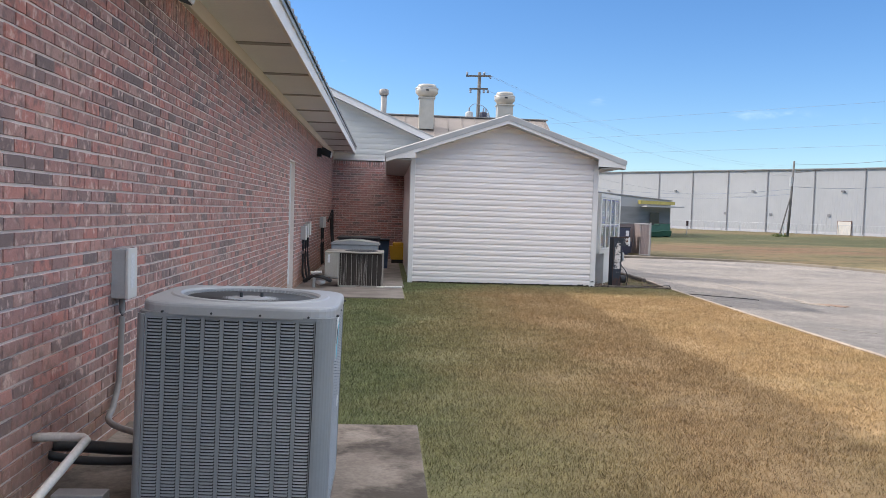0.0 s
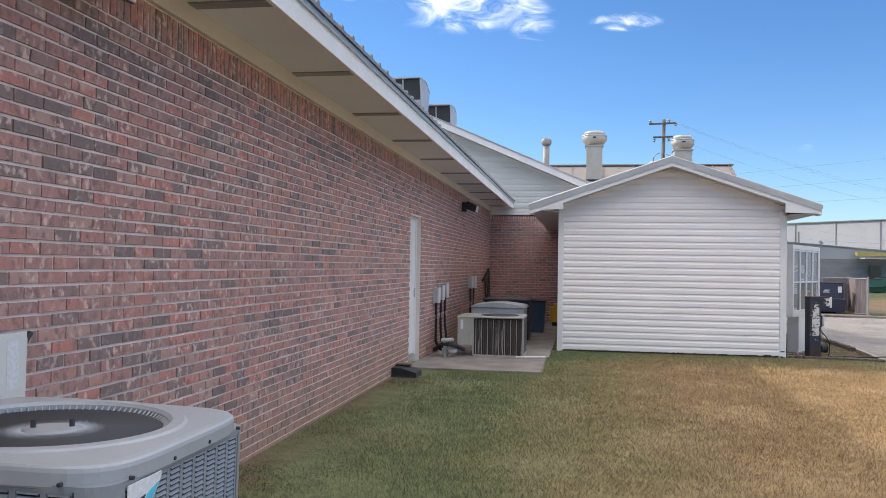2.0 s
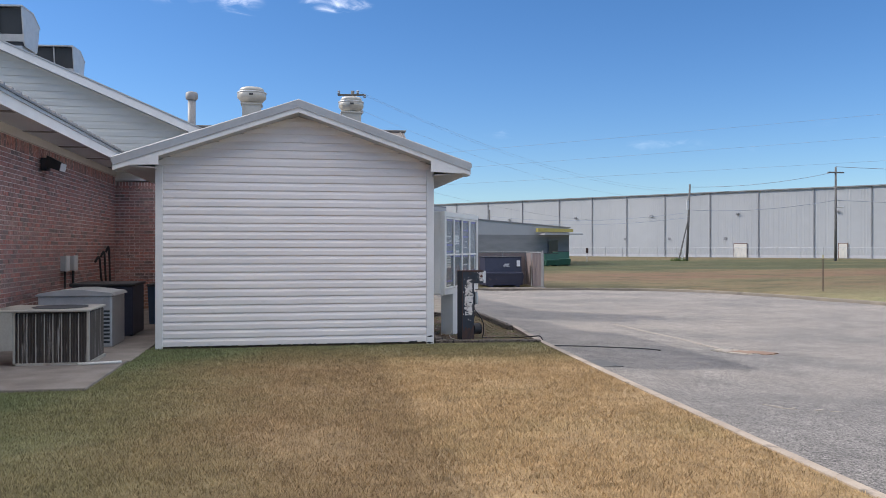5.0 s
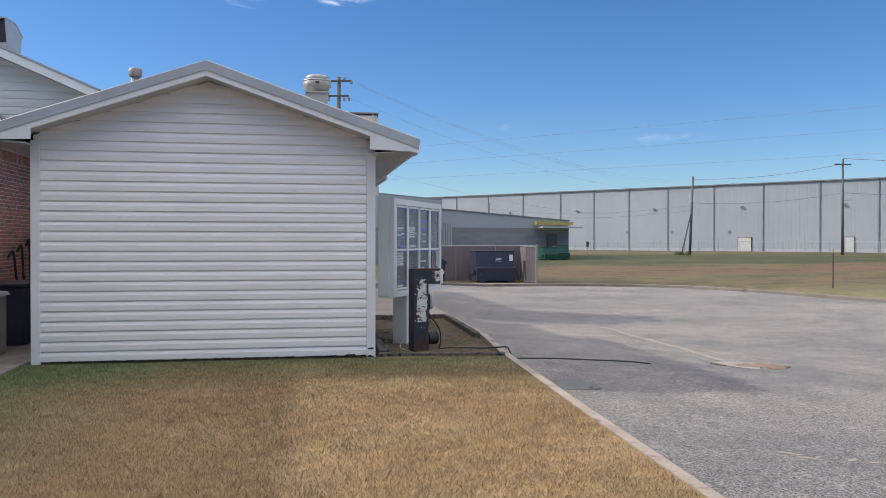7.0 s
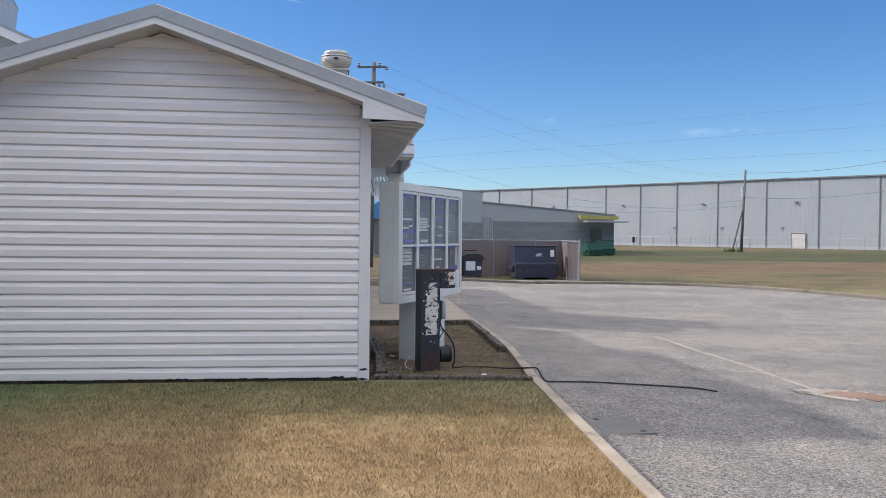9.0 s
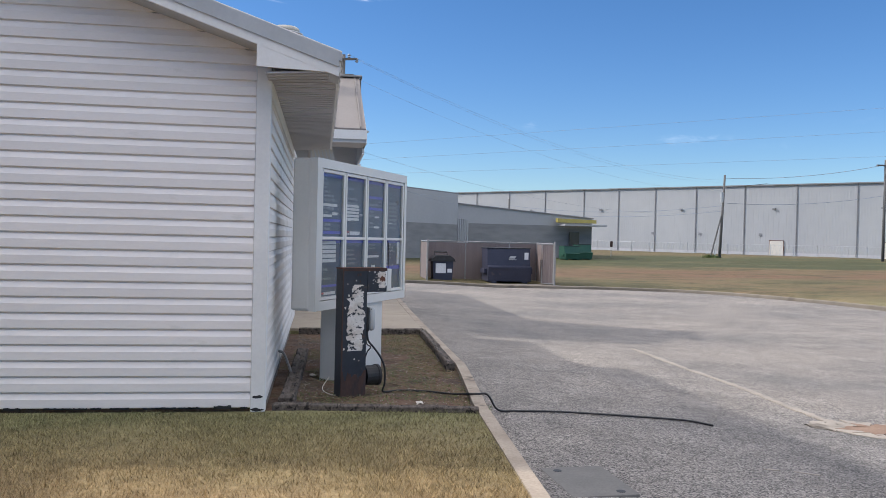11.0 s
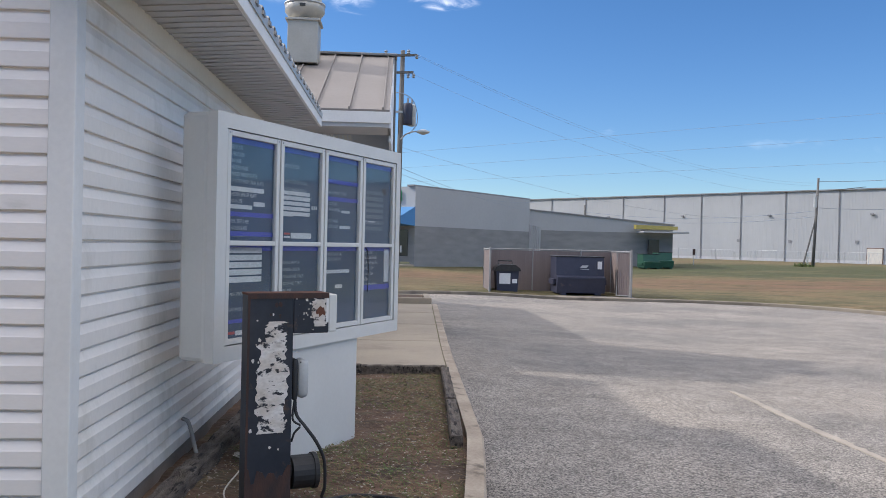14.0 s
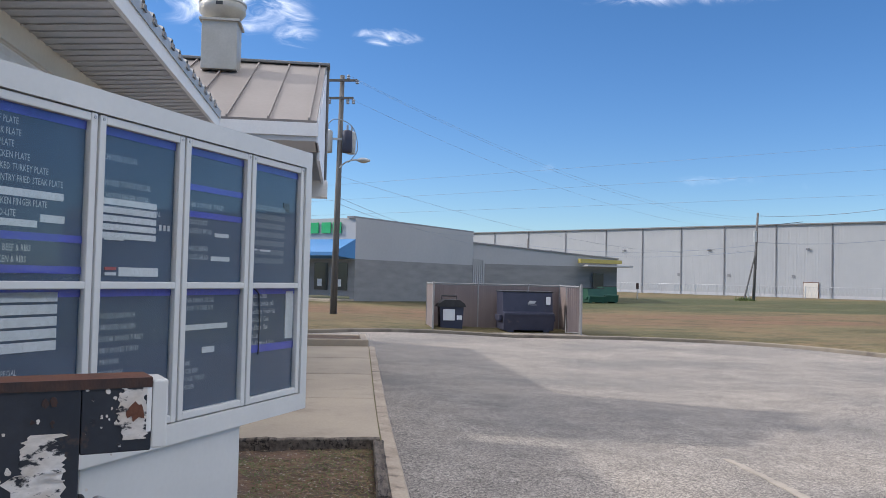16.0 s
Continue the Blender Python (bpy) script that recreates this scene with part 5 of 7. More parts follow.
TEXT = {
    (0, 1): ["BEEF PLATE", "PORK PLATE", "RIB PLATE", "CHICKEN PLATE", "SMOKED TURKEY PLATE", "COUNTRY FRIED STEAK PLATE", "", "CHICKEN FINGER PLATE", "BAK-O-LITE", "", "COMBINATION PLATTER", "PORK, BEEF & RIBS", "CHICKEN & RIBS", "SUPER COMBO"],
    (1, 1): ["", "CHICKEN SPECIAL", "", "SMOKED TURKEY SPECIAL", "CHICKEN FINGER SPECIAL", "COUNTRY FRIED STEAK SPECIAL"],
    (2, 1): ["", "", "", "", "", "PORK & SMOKED TURKEY", "", "TEXAS TOAST", "JALAPENO BREAD", "", "GARLIC BREAD", "TOSSED SALAD"],
    (1, 0): ["", "CHICKEN SANDWICH", "MARINATED CHICKEN", "REGULAR SMOKED TURKEY", "JUMBO SMOKED TURKEY", "JUMBO PORK", "REGULAR PORK", "JUMBO BEEF", "REGULAR BEEF", "HAMBURGER"],
    (0, 0): ["", "", "", "", "", "LUNCH SPECIAL", "", "GIANT BAKED POTATO"],
    (2, 0): ["TWIN DINNER SPECIAL", "SERVED TO TAKE OUT", "", "", "", "", "", "", "PORK", "SLICED BEEF", "SMOKED TURKEY", "CHICKEN"],
}
for c in range(4):
    x0, x1 = IN0 + CW * c + 0.006, IN0 + CW * (c + 1) - 0.006
    door_p = part("panel_door", box(x0, x0 + 0.032, -0.006, 0.034, SZ_LO + BZ + 0.004, SZ_HI - BZ - 0.004, 0.004), SIGN_WHITE, sign)
    part("stile", box(x1 - 0.032, x1, -0.006, 0.034, SZ_LO + BZ + 0.004, SZ_HI - BZ - 0.004, 0.004), SIGN_WHITE, door_p)
    part("rail", box(x0 + 0.032, x1 - 0.032, -0.005, 0.034, SZ_HI - BZ - 0.036, SZ_HI - BZ - 0.005, 0.004), SIGN_WHITE, door_p)
    part("rail", box(x0 + 0.032, x1 - 0.032, -0.005, 0.034, SZ_LO + BZ + 0.005, SZ_LO + BZ + 0.036, 0.004), SIGN_WHITE, door_p)
    part("rail", box(x0 + 0.032, x1 - 0.032, -0.005, 0.034, MIDZ - 0.014, MIDZ + 0.014, 0.004), SIGN_WHITE, door_p)
    for sx in (x0 + 0.016, x1 - 0.016):
        part("screw", cone((sx, -0.009, SZ_HI - BZ - 0.02), (sx, -0.005, SZ_HI - BZ - 0.02), 0.006, n=8), GALV, door_p)
    for r in range(2):
        z0, z1 = (SZ_LO + BZ + 0.036, MIDZ - 0.014) if r == 0 else (MIDZ + 0.014, SZ_HI - BZ - 0.036)
        a, b = x0 + 0.032, x1 - 0.032
        pan = part("menu_panel", box(a, b, 0.022, 0.03, z0, z1), MENU_DARK, sign, "slate-blue menu panel")
        pane = part("pane", box(a - 0.004, b + 0.004, 0.012, 0.016, z0 - 0.004, z1 + 0.004), GLASS, sign, "clear glazing")
        pane.visible_shadow = False
        h, w = z1 - z0, b - a

        def s(u0, u1, v0, v1, m, nm="price_strip"):
            return strip(a + u0 * w, a + u1 * w, z1 - v1 * h, z1 - v0 * h, m, pan, nm)

        if (c, r) in TEXT:
            n = len(TEXT[c, r])
            lettering(TEXT[c, r], h * 0.056, a + 0.04 * w, z1 - h * (0.115 if n > 10 else 0.13), h * (0.065 if n > 10 else 0.083), pan, MENU_TEXT, 0.68)
        s(0, 1, 0.0, 0.055, MENU_BLUE, "blue_strip")
        if (c, r) == (0, 1):
            s(0, 0.78, 0.475, 0.52, MENU_WHITE); s(0.55, 0.8, 0.61, 0.655, MENU_WHITE); s(0, 0.52, 0.65, 0.69, MENU_WHITE)
            s(0, 1, 0.72, 0.765, MENU_BLUE, "blue_strip"); s(0, 1, 0.91, 0.955, MENU_BLUE, "blue_strip")
        if (c, r) == (1, 1):
            for k in range(5):
                s(0, 0.75, 0.46 + 0.055 * k, 0.50 + 0.055 * k, MENU_WHITE)
            for k in range(3):
                s(0.80 + 0.06 * k, 0.83 + 0.06 * k, 0.60, 0.64, MENU_WHITE)
            s(0.08, 0.32, 0.715, 0.73, MENU_WHITE)
            s(0.10, 0.24, 0.905, 0.925, RED, "drink_emblem"); s(0.10, 0.24, 0.94, 0.96, MENU_WHITE, "drink_emblem")
            s(0.27, 0.80, 0.905, 0.965, MENU_WHITE, "drink_emblem")
        if (c, r) == (2, 1):
            s(0, 1, 0.27, 0.315, MENU_BLUE, "blue_strip"); s(0, 1, 0.47, 0.515, MENU_BLUE, "blue_strip")
            s(0.5, 0.75, 0.62, 0.65, MENU_WHITE); s(0.45, 0.78, 0.80, 0.835, MENU_WHITE)
        if (c, r) == (3, 1):
            for k in range(7):
                s(0.0, 0.72, 0.34 + 0.075 * k, 0.385 + 0.075 * k, MENU_DIM)
            s(0.2, 0.42, 0.72, 0.735, MENU_WHITE); s(0, 0.14, 0.715, 0.73, MENU_WHITE)
            s(0.68, 0.83, 0.29, 0.37, RUBBER, "tape")
        if (c, r) == (0, 0):
            for k in range(5):
                s(0, 0.76, 0.02 + 0.08 * k, 0.082 + 0.08 * k, MENU_WHITE)
            s(0, 1, 0.80, 0.84, MENU_BLUE, "blue_strip")
            s(0.05, 0.2, 0.93, 0.96, RED, "drink_emblem"); s(0.22, 0.75, 0.925, 0.975, MENU_WHITE, "drink_emblem")
        if (c, r) == (2, 0):
            s(0, 0.78, 0.30, 0.345, MENU_WHITE); s(0.35, 0.56, 0.495, 0.545, MENU_WHITE)
        if (c, r) == (3, 0):
            lettering(["Choice of 2 Sides", "w/Plate & Lunch Specials", "Green Beans  French Fries", "Potato Salad   Corn", "Baked Beans   Slaw", "Pasta Salad", "Mashed Potatoes & Gravy"], h * 0.075, a + 0.02 * w, z1 - h * 0.09, h * 0.075, pan, MENU_WHITE, 0.55)
            s(0.80, 0.98, 0.03, 0.5, MENU_WHITE); s(0, 1, 0.53, 0.60, MENU_BLUE, "blue_strip")
            crack = part("tape", tube([(a + 0.08 * w, 0.009, z1 + 0.0 * h), (a + 0.17 * w, 0.008, z1 - 0.05 * h), (a + 0.2 * w, 0.008, z1 - 0.3 * h), (a + 0.19 * w, 0.008, z1 - 0.62 * h)], 0.004, 6), RUBBER, sign, "black tape line")
part("pedestal", box(0.58, 1.58, 0.015, 0.235, -0.2, SZ_LO + 0.02, 0.012), SIGN_WHITE, sign, "white painted pedestal")
part("pedestal_plinth", box(0.56, 1.60, 0.0, 0.25, -0.22, -0.045, 0.01), CONCRETE, sign)

# ---- rusty order post ----
PD = Vector((0.92, 0.392, 0)).normalized()
post_m = Matrix.Translation((5.075, 18.03, 0)) @ Matrix(((PD.x, -PD.y, 0, 0), (PD.y, PD.x, 0, 0), (0, 0, 1, 0), (0, 0, 0, 1)))
post = thing("order_post", post_m, "rusty black steel order post with an arm and peeling paint", "order post")
PW, PH, ARM = 0.235, 1.075, 0.47
part("column", box(0, PW, 0, 0.14, -0.2, PH - 0.004, 0.004), BLACK_PAINT, post)
part("arm", box(PW + 0.001, ARM - 0.045, 0, 0.14, PH - 0.205, PH - 0.004, 0.004), BLACK_PAINT, post)
part("arm_end", box(ARM - 0.045, ARM, -0.003, 0.143, PH - 0.20, PH - 0.002, 0.006), SIGN_WHITE, post, "bare whitish end cap")
part("top_plate", box(-0.003, ARM - 0.046, -0.003, 0.143, PH - 0.004, PH + 0.006), RUST, post, "rusty top plate")
part("lip", box(-0.004, ARM - 0.046, -0.006, -0.001, PH - 0.022, PH + 0.006), RUST_PAINT, post)
part("left_lip", box(-0.004, 0.008, -0.006, -0.001, -0.1, PH - 0.022), RUST_PAINT, post)


def ragged(x0, x1, z0, z1, seed, name, material, label, y0=-0.006):
    """A patch of bared paint with a torn outline."""
    r = random.Random(seed)
    n = 22
    left = [(x0 + (x1 - x0) * 0.22 * r.random() * (0.3 + abs(2 * k / n - 1)), z0 + (z1 - z0) * k / n) for k in range(n + 1)]
    right = [(x1 - (x1 - x0) * 0.28 * r.random() * (0.3 + abs(2 * k / n - 1)), z0 + (z1 - z0) * k / n) for k in range(n + 1)]
    return part(name, prism(left + right[::-1], "y", y0, -0.0008), material, post, label)


flecks = random.Random(17)


def fleck(x, z, r, material, name, y0=-0.0035):
    """A small chip of bared paint with an uneven outline."""
    k = 9
    out = [(x + r * (0.55 + 0.6 * flecks.random()) * math.cos(2 * math.pi * i / k), z + r * (0.6 + 0.9 * flecks.random()) * math.sin(2 * math.pi * i / k)) for i in range(k)]
    part(name, prism(out, "y", y0, -0.0008), material, post)


for i in range(34):
    fleck(0.335 + 0.075 * flecks.gauss(0, 0.5), PH - 0.10 + 0.055 * flecks.gauss(0, 0.9), 0.003 + 0.005 * flecks.random(), BARE_PAINT, "paint_chip")
for i in range(40):
    fleck(0.125 + 0.055 * flecks.gauss(0, 0.8), 0.68 + 0.17 * flecks.gauss(0, 1.0), 0.003 + 0.007 * flecks.random(), BARE_PAINT, "paint_chip")
for i in range(5):
    fleck(0.05 + 0.13 * flecks.random(), PH - 0.05 - 0.09 * flecks.random(), 0.004 + 0.009 * flecks.random(), RUST_PAINT, "rust_chip")
for i in range(10):
    fleck(0.02 + 0.2 * flecks.random(), 0.36 + 0.1 * flecks.random(), 0.004 + 0.006 * flecks.random(), BARE_PAINT, "paint_chip")
foot_r = random.Random(2)
foot = [(PW * k / 16, 0.10 + 0.09 * foot_r.random()) for k in range(17)]
part("rusty_foot", prism([(0.0, -0.2), (PW, -0.2)] + foot[::-1], "y", -0.003, -0.0008), RUST_PAINT, post, "rusted foot")
ragged(0.08, 0.205, 0.80, 0.935, 6, "peeled_patch", BARE_PAINT, "whitish patch where paint has peeled", -0.004)
ragged(0.038, 0.222, 0.36, 0.83, 3, "peeled_patch", BARE_PAINT, "whitish patch where paint has peeled", -0.004)
ragged(0.33, 0.42, PH - 0.17, PH - 0.012, 5, "peeled_patch", BARE_PAINT, "whitish patch with rust in its middle", -0.004)
fleck(0.385, PH - 0.09, 0.024, RUST, "rust_spot", -0.0062)
fleck(0.365, PH - 0.095, 0.013, RUST, "rust_spot", -0.0058)
part("edge_strip", box(ARM - 0.06, ARM - 0.047, -0.0045, -0.001, PH - 0.15, PH - 0.02), TRIM, post, "bared edge")
part("junction_box", box(PW + 0.002, PW + 0.032, 0.0, 0.13, 0.52, 0.735, 0.012), RUBBER, post, "dark back of the meter box", True)
part("junction_cover", box(PW + 0.033, PW + 0.095, 0.004, 0.126, 0.525, 0.73, 0.028), BOX_GREY, post, "grey rounded junction cover", True)
part("socket_box", cone((PW + 0.02, 0.08, 0.125), (PW + 0.135, 0.08, 0.125), 0.088, n=20), RUBBER, post, "black round socket")
part("socket_rim", cone((PW + 0.136, 0.08, 0.125), (PW + 0.158, 0.08, 0.125), 0.096, n=20), RUBBER, post)
part("socket_neck", cone((PW, 0.08, 0.14), (PW + 0.02, 0.08, 0.14), 0.05), RUBBER, post)
cord = [post_m @ Vector(p) for p in ((PW + 0.03, 0.05, 0.52), (PW + 0.035, 0.03, 0.44), (PW + 0.075, 0.0, 0.38), (PW + 0.13, -0.02, 0.30), (PW + 0.175, -0.02, 0.20), (PW + 0.185, -0.01, 0.06), (PW + 0.19, 0.02, -0.02))]
run = [(5.62, 18.32, -0.03), (5.84, 18.26, -0.028), (6.02, 18.06, -0.012), (6.14, 17.92, 0.012), (6.24, 17.84, 0.026), (6.33, 17.84, 0.016), (6.44, 17.93, -0.13), (6.62, 17.97, -0.151), (7.02, 18.0, -0.168), (7.62, 17.93, -0.195), (8.12, 17.84, -0.218), (8.31, 17.66, -0.226)]
cable = whole("power_cable", tube(smooth_line(cord + [Vector(p) for p in run], 5), 0.009, 8), RUBBER, "black rubber cable trailing over soil and asphalt", "cable", smooth=True)
part("lead", tube(smooth_line([(PW + 0.03, 0.05, 0.53), (PW + 0.012, 0.02, 0.42), (PW + 0.05, 0.01, 0.385), (PW + 0.02, 0.01, 0.35), (PW + 0.01, 0.03, 0.30)], 5), 0.006, 6), RUBBER, post, "thin black lead")
whole("ground_wire", tube(smooth_line([(4.98, 18.40, 0.08), (4.92, 18.28, 0.0), (4.98, 18.16, -0.03), (5.10, 18.10, -0.033)], 5), 0.0045, 6), CREAM, "thin tan wire on the soil", "cable", smooth=True)
conduit = whole("wall_conduit", tube(smooth_line([(4.50, 19.05, 0.22), (4.55, 19.0, 0.2), (4.62, 18.9, 0.05), (4.66, 18.86, -0.06)], 4), 0.013, 8), FENCE_GREY, "grey flexible conduit from the siding", "conduit", smooth=True)


# ---- condensing unit with louvred sides ----
UX0, UX1, UY0, UY1, UZ0, UZ1 = -1.115, -0.222, 3.76, 4.62, 0.06, 1.05
unit = thing("condenser_unit", pose((UX0 + UX1) / 2 - 0.02, (UY0 + UY1) / 2, UZ0, 0, 1.25, 0), "grey louvred air-conditioning condenser on a concrete pad", "air conditioner", "condensing units")
UW, UD, UH = (UX1 - UX0) / 2, (UY1 - UY0) / 2, UZ1 - UZ0


def rounded(w, d, r, n=6):
    """The outline of a rectangle with round corners."""
    out = []
    for cx, cy, a0 in ((w - r, d - r, 0), (-w + r, d - r, 90), (-w + r, -d + r, 180), (w - r, -d + r, 270)):
        out += [(cx + r * math.cos(radians(a0 + 90 * k / n)), cy + r * math.sin(radians(a0 + 90 * k / n))) for k in range(n + 1)]
    return out


part("core", prism(rounded(UW - 0.03, UD - 0.03, 0.06), "z", 0.03, UH - 0.06), AC_DARK, unit, "dark coil behind the louvres")
part("base_pan", prism(rounded(UW, UD, 0.07), "z", 0.0, 0.04), AC_GREY, unit)


def corner_panel(cx, cy, a0, r=0.085):
    bm = bmesh.new()
    n = 8
    pts = [(cx + r * math.cos(radians(a0 + 90 * k / n)), cy + r * math.sin(radians(a0 + 90 * k / n))) for k in range(n + 1)]
    inner = [(cx + (r - 0.012) * math.cos(radians(a0 + 90 * k / n)), cy + (r - 0.012) * math.sin(radians(a0 + 90 * k / n))) for k in range(n + 1)]
    prism(pts + inner[::-1], "z", 0.04, UH - 0.055, bm)
    return part("corner_panel", bm, AC_GREY, unit, smooth=False)


for cx, cy, a0 in ((UW - 0.085, UD - 0.085, 0), (-UW + 0.085, UD - 0.085, 90), (UW - 0.085, -UD + 0.085, 270)):
    corner_panel(cx, cy, a0)
corner_panel(-UW + 0.04, -UD + 0.04, 180, 0.04)


def louvre_column(width, rows, height):
    """A column of pressed louvre hoods in a flat strip, face to -y."""
    bm = bmesh.new()
    step = height / rows
    rail = 0.0085
    for sx in (-1, 1):
        box(sx * width / 2 - rail / 2 * (1 + sx), sx * width / 2 + rail / 2 * (1 - sx), -0.004, 0.004, 0, height, 0, bm)
    x0, x1 = -width / 2 + rail, width / 2 - rail
    for i in range(rows):
        z = i * step
        v = [bm.verts.new(p) for p in ((x0, 0.001, z + step), (x1, 0.001, z + step), (x1 - 0.005, -0.0065, z + step * 0.50), (x0 + 0.005, -0.0065, z + step * 0.50), (x1 - 0.005, -0.005, z + step * 0.43), (x0 + 0.005, -0.005, z + step * 0.43))]
        bm.faces.new((v[0], v[1], v[2], v[3])); bm.faces.new((v[3], v[2], v[4], v[5]))
        bm.faces.new((v[0], v[3], v[5])); bm.faces.new((v[1], v[4], v[2]))
    return mesh_of("louvre_column", bm, AC_GREY)


COLS = 9
col_h = UH - 0.055 - 0.06
for half, span, ang, off in ((UD, 2 * UW - 0.128, 0, -0.021), (UW, 2 * UD - 0.17, 90, 0), (UD, 2 * UW - 0.17, 180, 0), (UW, 2 * UD - 0.17, 270, 0)):
    cw = span / COLS
    me = louvre_column(cw, 58, col_h)
    rot = Matrix.Rotation(radians(ang), 4, "Z")
    for k in range(COLS):
        ob = new("louvre_column", me)
        ob.parent = unit
        ob.matrix_basis = rot @ Matrix.Translation((off - span / 2 + cw * (k + 0.5), -half + 0.008, 0.05))
    part("bottom_rail", box(off - span / 2, off + span / 2, -half + 0.003, -half + 0.02, 0.035, 0.055), AC_GREY, unit).matrix_basis = rot
    part("top_rail", box(off - span / 2, off + span / 2, -half + 0.003, -half + 0.02, UH - 0.068, UH - 0.05), AC_GREY, unit).matrix_basis = rot

part("collar", prism(rounded(UW - 0.001, UD - 0.001, 0.08), "z", UH - 0.062, UH - 0.045), AC_GREY, unit)
# lid: rounded square sheet with a round fan opening
bm = bmesh.new()
N = 96
R_OPEN = 0.335
loops = []


def sq(t, w, r):
    """A point of a rounded square at the angle t."""
    p = 5.5
    c, s = math.cos(t), math.sin(t)
    k = (abs(c) ** p + abs(s) ** p) ** (-1 / p)
    return c * k * w, s * k * w


for f, z in ((1.012, -0.055), (1.018, -0.05), (1.018, -0.016), (1.012, -0.006), (0.998, 0.0), (0.96, 0.003)):
    loops.append([bm.verts.new((sq(2 * math.pi * i / N, UW, 0)[0] * f, sq(2 * math.pi * i / N, UD, 0)[1] * f, UH + z)) for i in range(N)])
for rr, z in ((R_OPEN + 0.055, 0.006), (R_OPEN + 0.045, 0.012), (R_OPEN + 0.010, 0.012), (R_OPEN, 0.002), (R_OPEN - 0.004, -0.06), (R_OPEN + 0.03, -0.22)):
    loops.append([bm.verts.new((rr * math.cos(2 * math.pi * i / N), rr * math.sin(2 * math.pi * i / N), UH + z)) for i in range(N)])
for a, b in zip(loops, loops[1:]):
    for i in range(N):
        bm.faces.new((a[i], a[(i + 1) % N], b[(i + 1) % N], b[i]))
lid = part("lid", bm, AC_TOP, unit, "pale grey pressed-steel lid")
part("fan_guard_hub", turned([(0.07, UH - 0.025), (0.085, UH - 0.016), (0.085, UH - 0.010), (0.06, UH - 0.006)], 20), AC_TOP, unit, smooth=True)
guard_hub = unit.children[-1]
for i in range(96):
    a = 2 * math.pi * i / 96
    a2 = a + 0.12
    wire_bm = tube([(0.08 * math.cos(a), 0.08 * math.sin(a), UH - 0.014), (0.2 * math.cos((a + a2) / 2), 0.2 * math.sin((a + a2) / 2), UH - 0.016), (0.31 * math.cos(a2), 0.31 * math.sin(a2), UH - 0.02), (0.334 * math.cos(a2), 0.334 * math.sin(a2), UH - 0.002)], 0.0032, 4)
    part("guard_wire", wire_bm, AC_TOP, guard_hub)
for rr in (0.14, 0.2, 0.26, 0.31):
    part("guard_ring", tube([(rr * math.cos(2 * math.pi * i / 40), rr * math.sin(2 * math.pi * i / 40), UH - 0.018) for i in range(41)], 0.0016, 3), AC_GREY, guard_hub)
for i in range(3):
    bm = bmesh.new()
    a0 = 2 * math.pi * i / 3
    v = []
    for k in range(7):
        a = a0 + 1.5 * k / 6
        v.append((bm.verts.new((0.07 * math.cos(a), 0.07 * math.sin(a), UH - 0.10 - 0.03 * k / 6)), bm.verts.new((0.31 * math.cos(a), 0.31 * math.sin(a), UH - 0.06 - 0.10 * k / 6))))
    for p, q in zip(v, v[1:]):
        bm.faces.new((p[0], p[1], q[1], q[0]))
    part("fan_blade", bm, AC_DARK, unit, smooth=True)
# a lining added in the fan well, its dark colour standing for shade
part("shroud", turned([(R_OPEN - 0.007, UH - 0.012), (R_OPEN - 0.010, UH - 0.30), (0.01, UH - 0.31)], 40), AC_DARK, unit, "dark lining standing for the fan well's shade", True)
part("motor", cone((0, 0, UH - 0.3), (0, 0, UH - 0.04), 0.075, n=18), AC_DARK, unit)
for bx_, by_ in ((0.045, 0.03), (-0.05, -0.02)):
    part("guard_bolt", cone((bx_, by_, UH - 0.006), (bx_, by_, UH + 0.016), 0.008, n=8), AC_DARK, unit)
for i in range(4):
    t = -UW + 0.12 + (2 * UW - 0.24) * i / 3
    part("lid_screw", cone((t, -UD - 0.012, UH - 0.04), (t, -UD + 0.0, UH - 0.04), 0.0055, n=8), AC_DARK, unit)
    part("lid_screw", cone((UW + 0.012, t, UH - 0.04), (UW, t, UH - 0.04), 0.0055, n=8), AC_DARK, unit)
BY, BT = -UD + 0.09, UH - 0.058
badge = part("badge", prism([(BY, BT), (BY + 0.165, BT), (BY + 0.165, BT - 0.015), (BY + 0.02, BT - 0.19), (BY, BT - 0.19)], "x", UW + 0.003, UW + 0.006), PAPER, unit, "white badge with a cyan and a navy shape")
part("badge_mark", prism([(BY + 0.01, BT - 0.052), (BY + 0.085, BT - 0.042), (BY + 0.012, BT - 0.116)], "x", UW + 0.006, UW + 0.008), NAVY_BIN, badge)
part("badge_mark", prism([(BY + 0.10, BT - 0.038), (BY + 0.15, BT - 0.025), (BY + 0.02, BT - 0.184), (BY + 0.006, BT - 0.184), (BY + 0.006, BT - 0.14)], "x", UW + 0.006, UW + 0.008), CYAN, badge)
part("panel_seam", box(UW - 0.0885, UW - 0.0855, -UD - 0.001, -UD + 0.01, 0.045, UH - 0.058), AC_DARK, unit, "dark seam beside the service panel")
part("badge_mark", box(UW + 0.012, UW + 0.014, -UD + 0.23, -UD + 0.30, UH - 0.5, UH - 0.46), PAPER, unit, "small sticker")

pad = whole("concrete_pad", box(-1.66, 0.25, 2.55, 5.50, -0.12, 0.06, 0.012), PAD, "stained concrete equipment pad in the lawn", "concrete pad", "structure")
whole("brick_shard", box(0.06, 0.19, 3.62, 3.70, 0.058, 0.085, 0.01), RUST, "broken bit of rusty brick on the pad", "rubble")

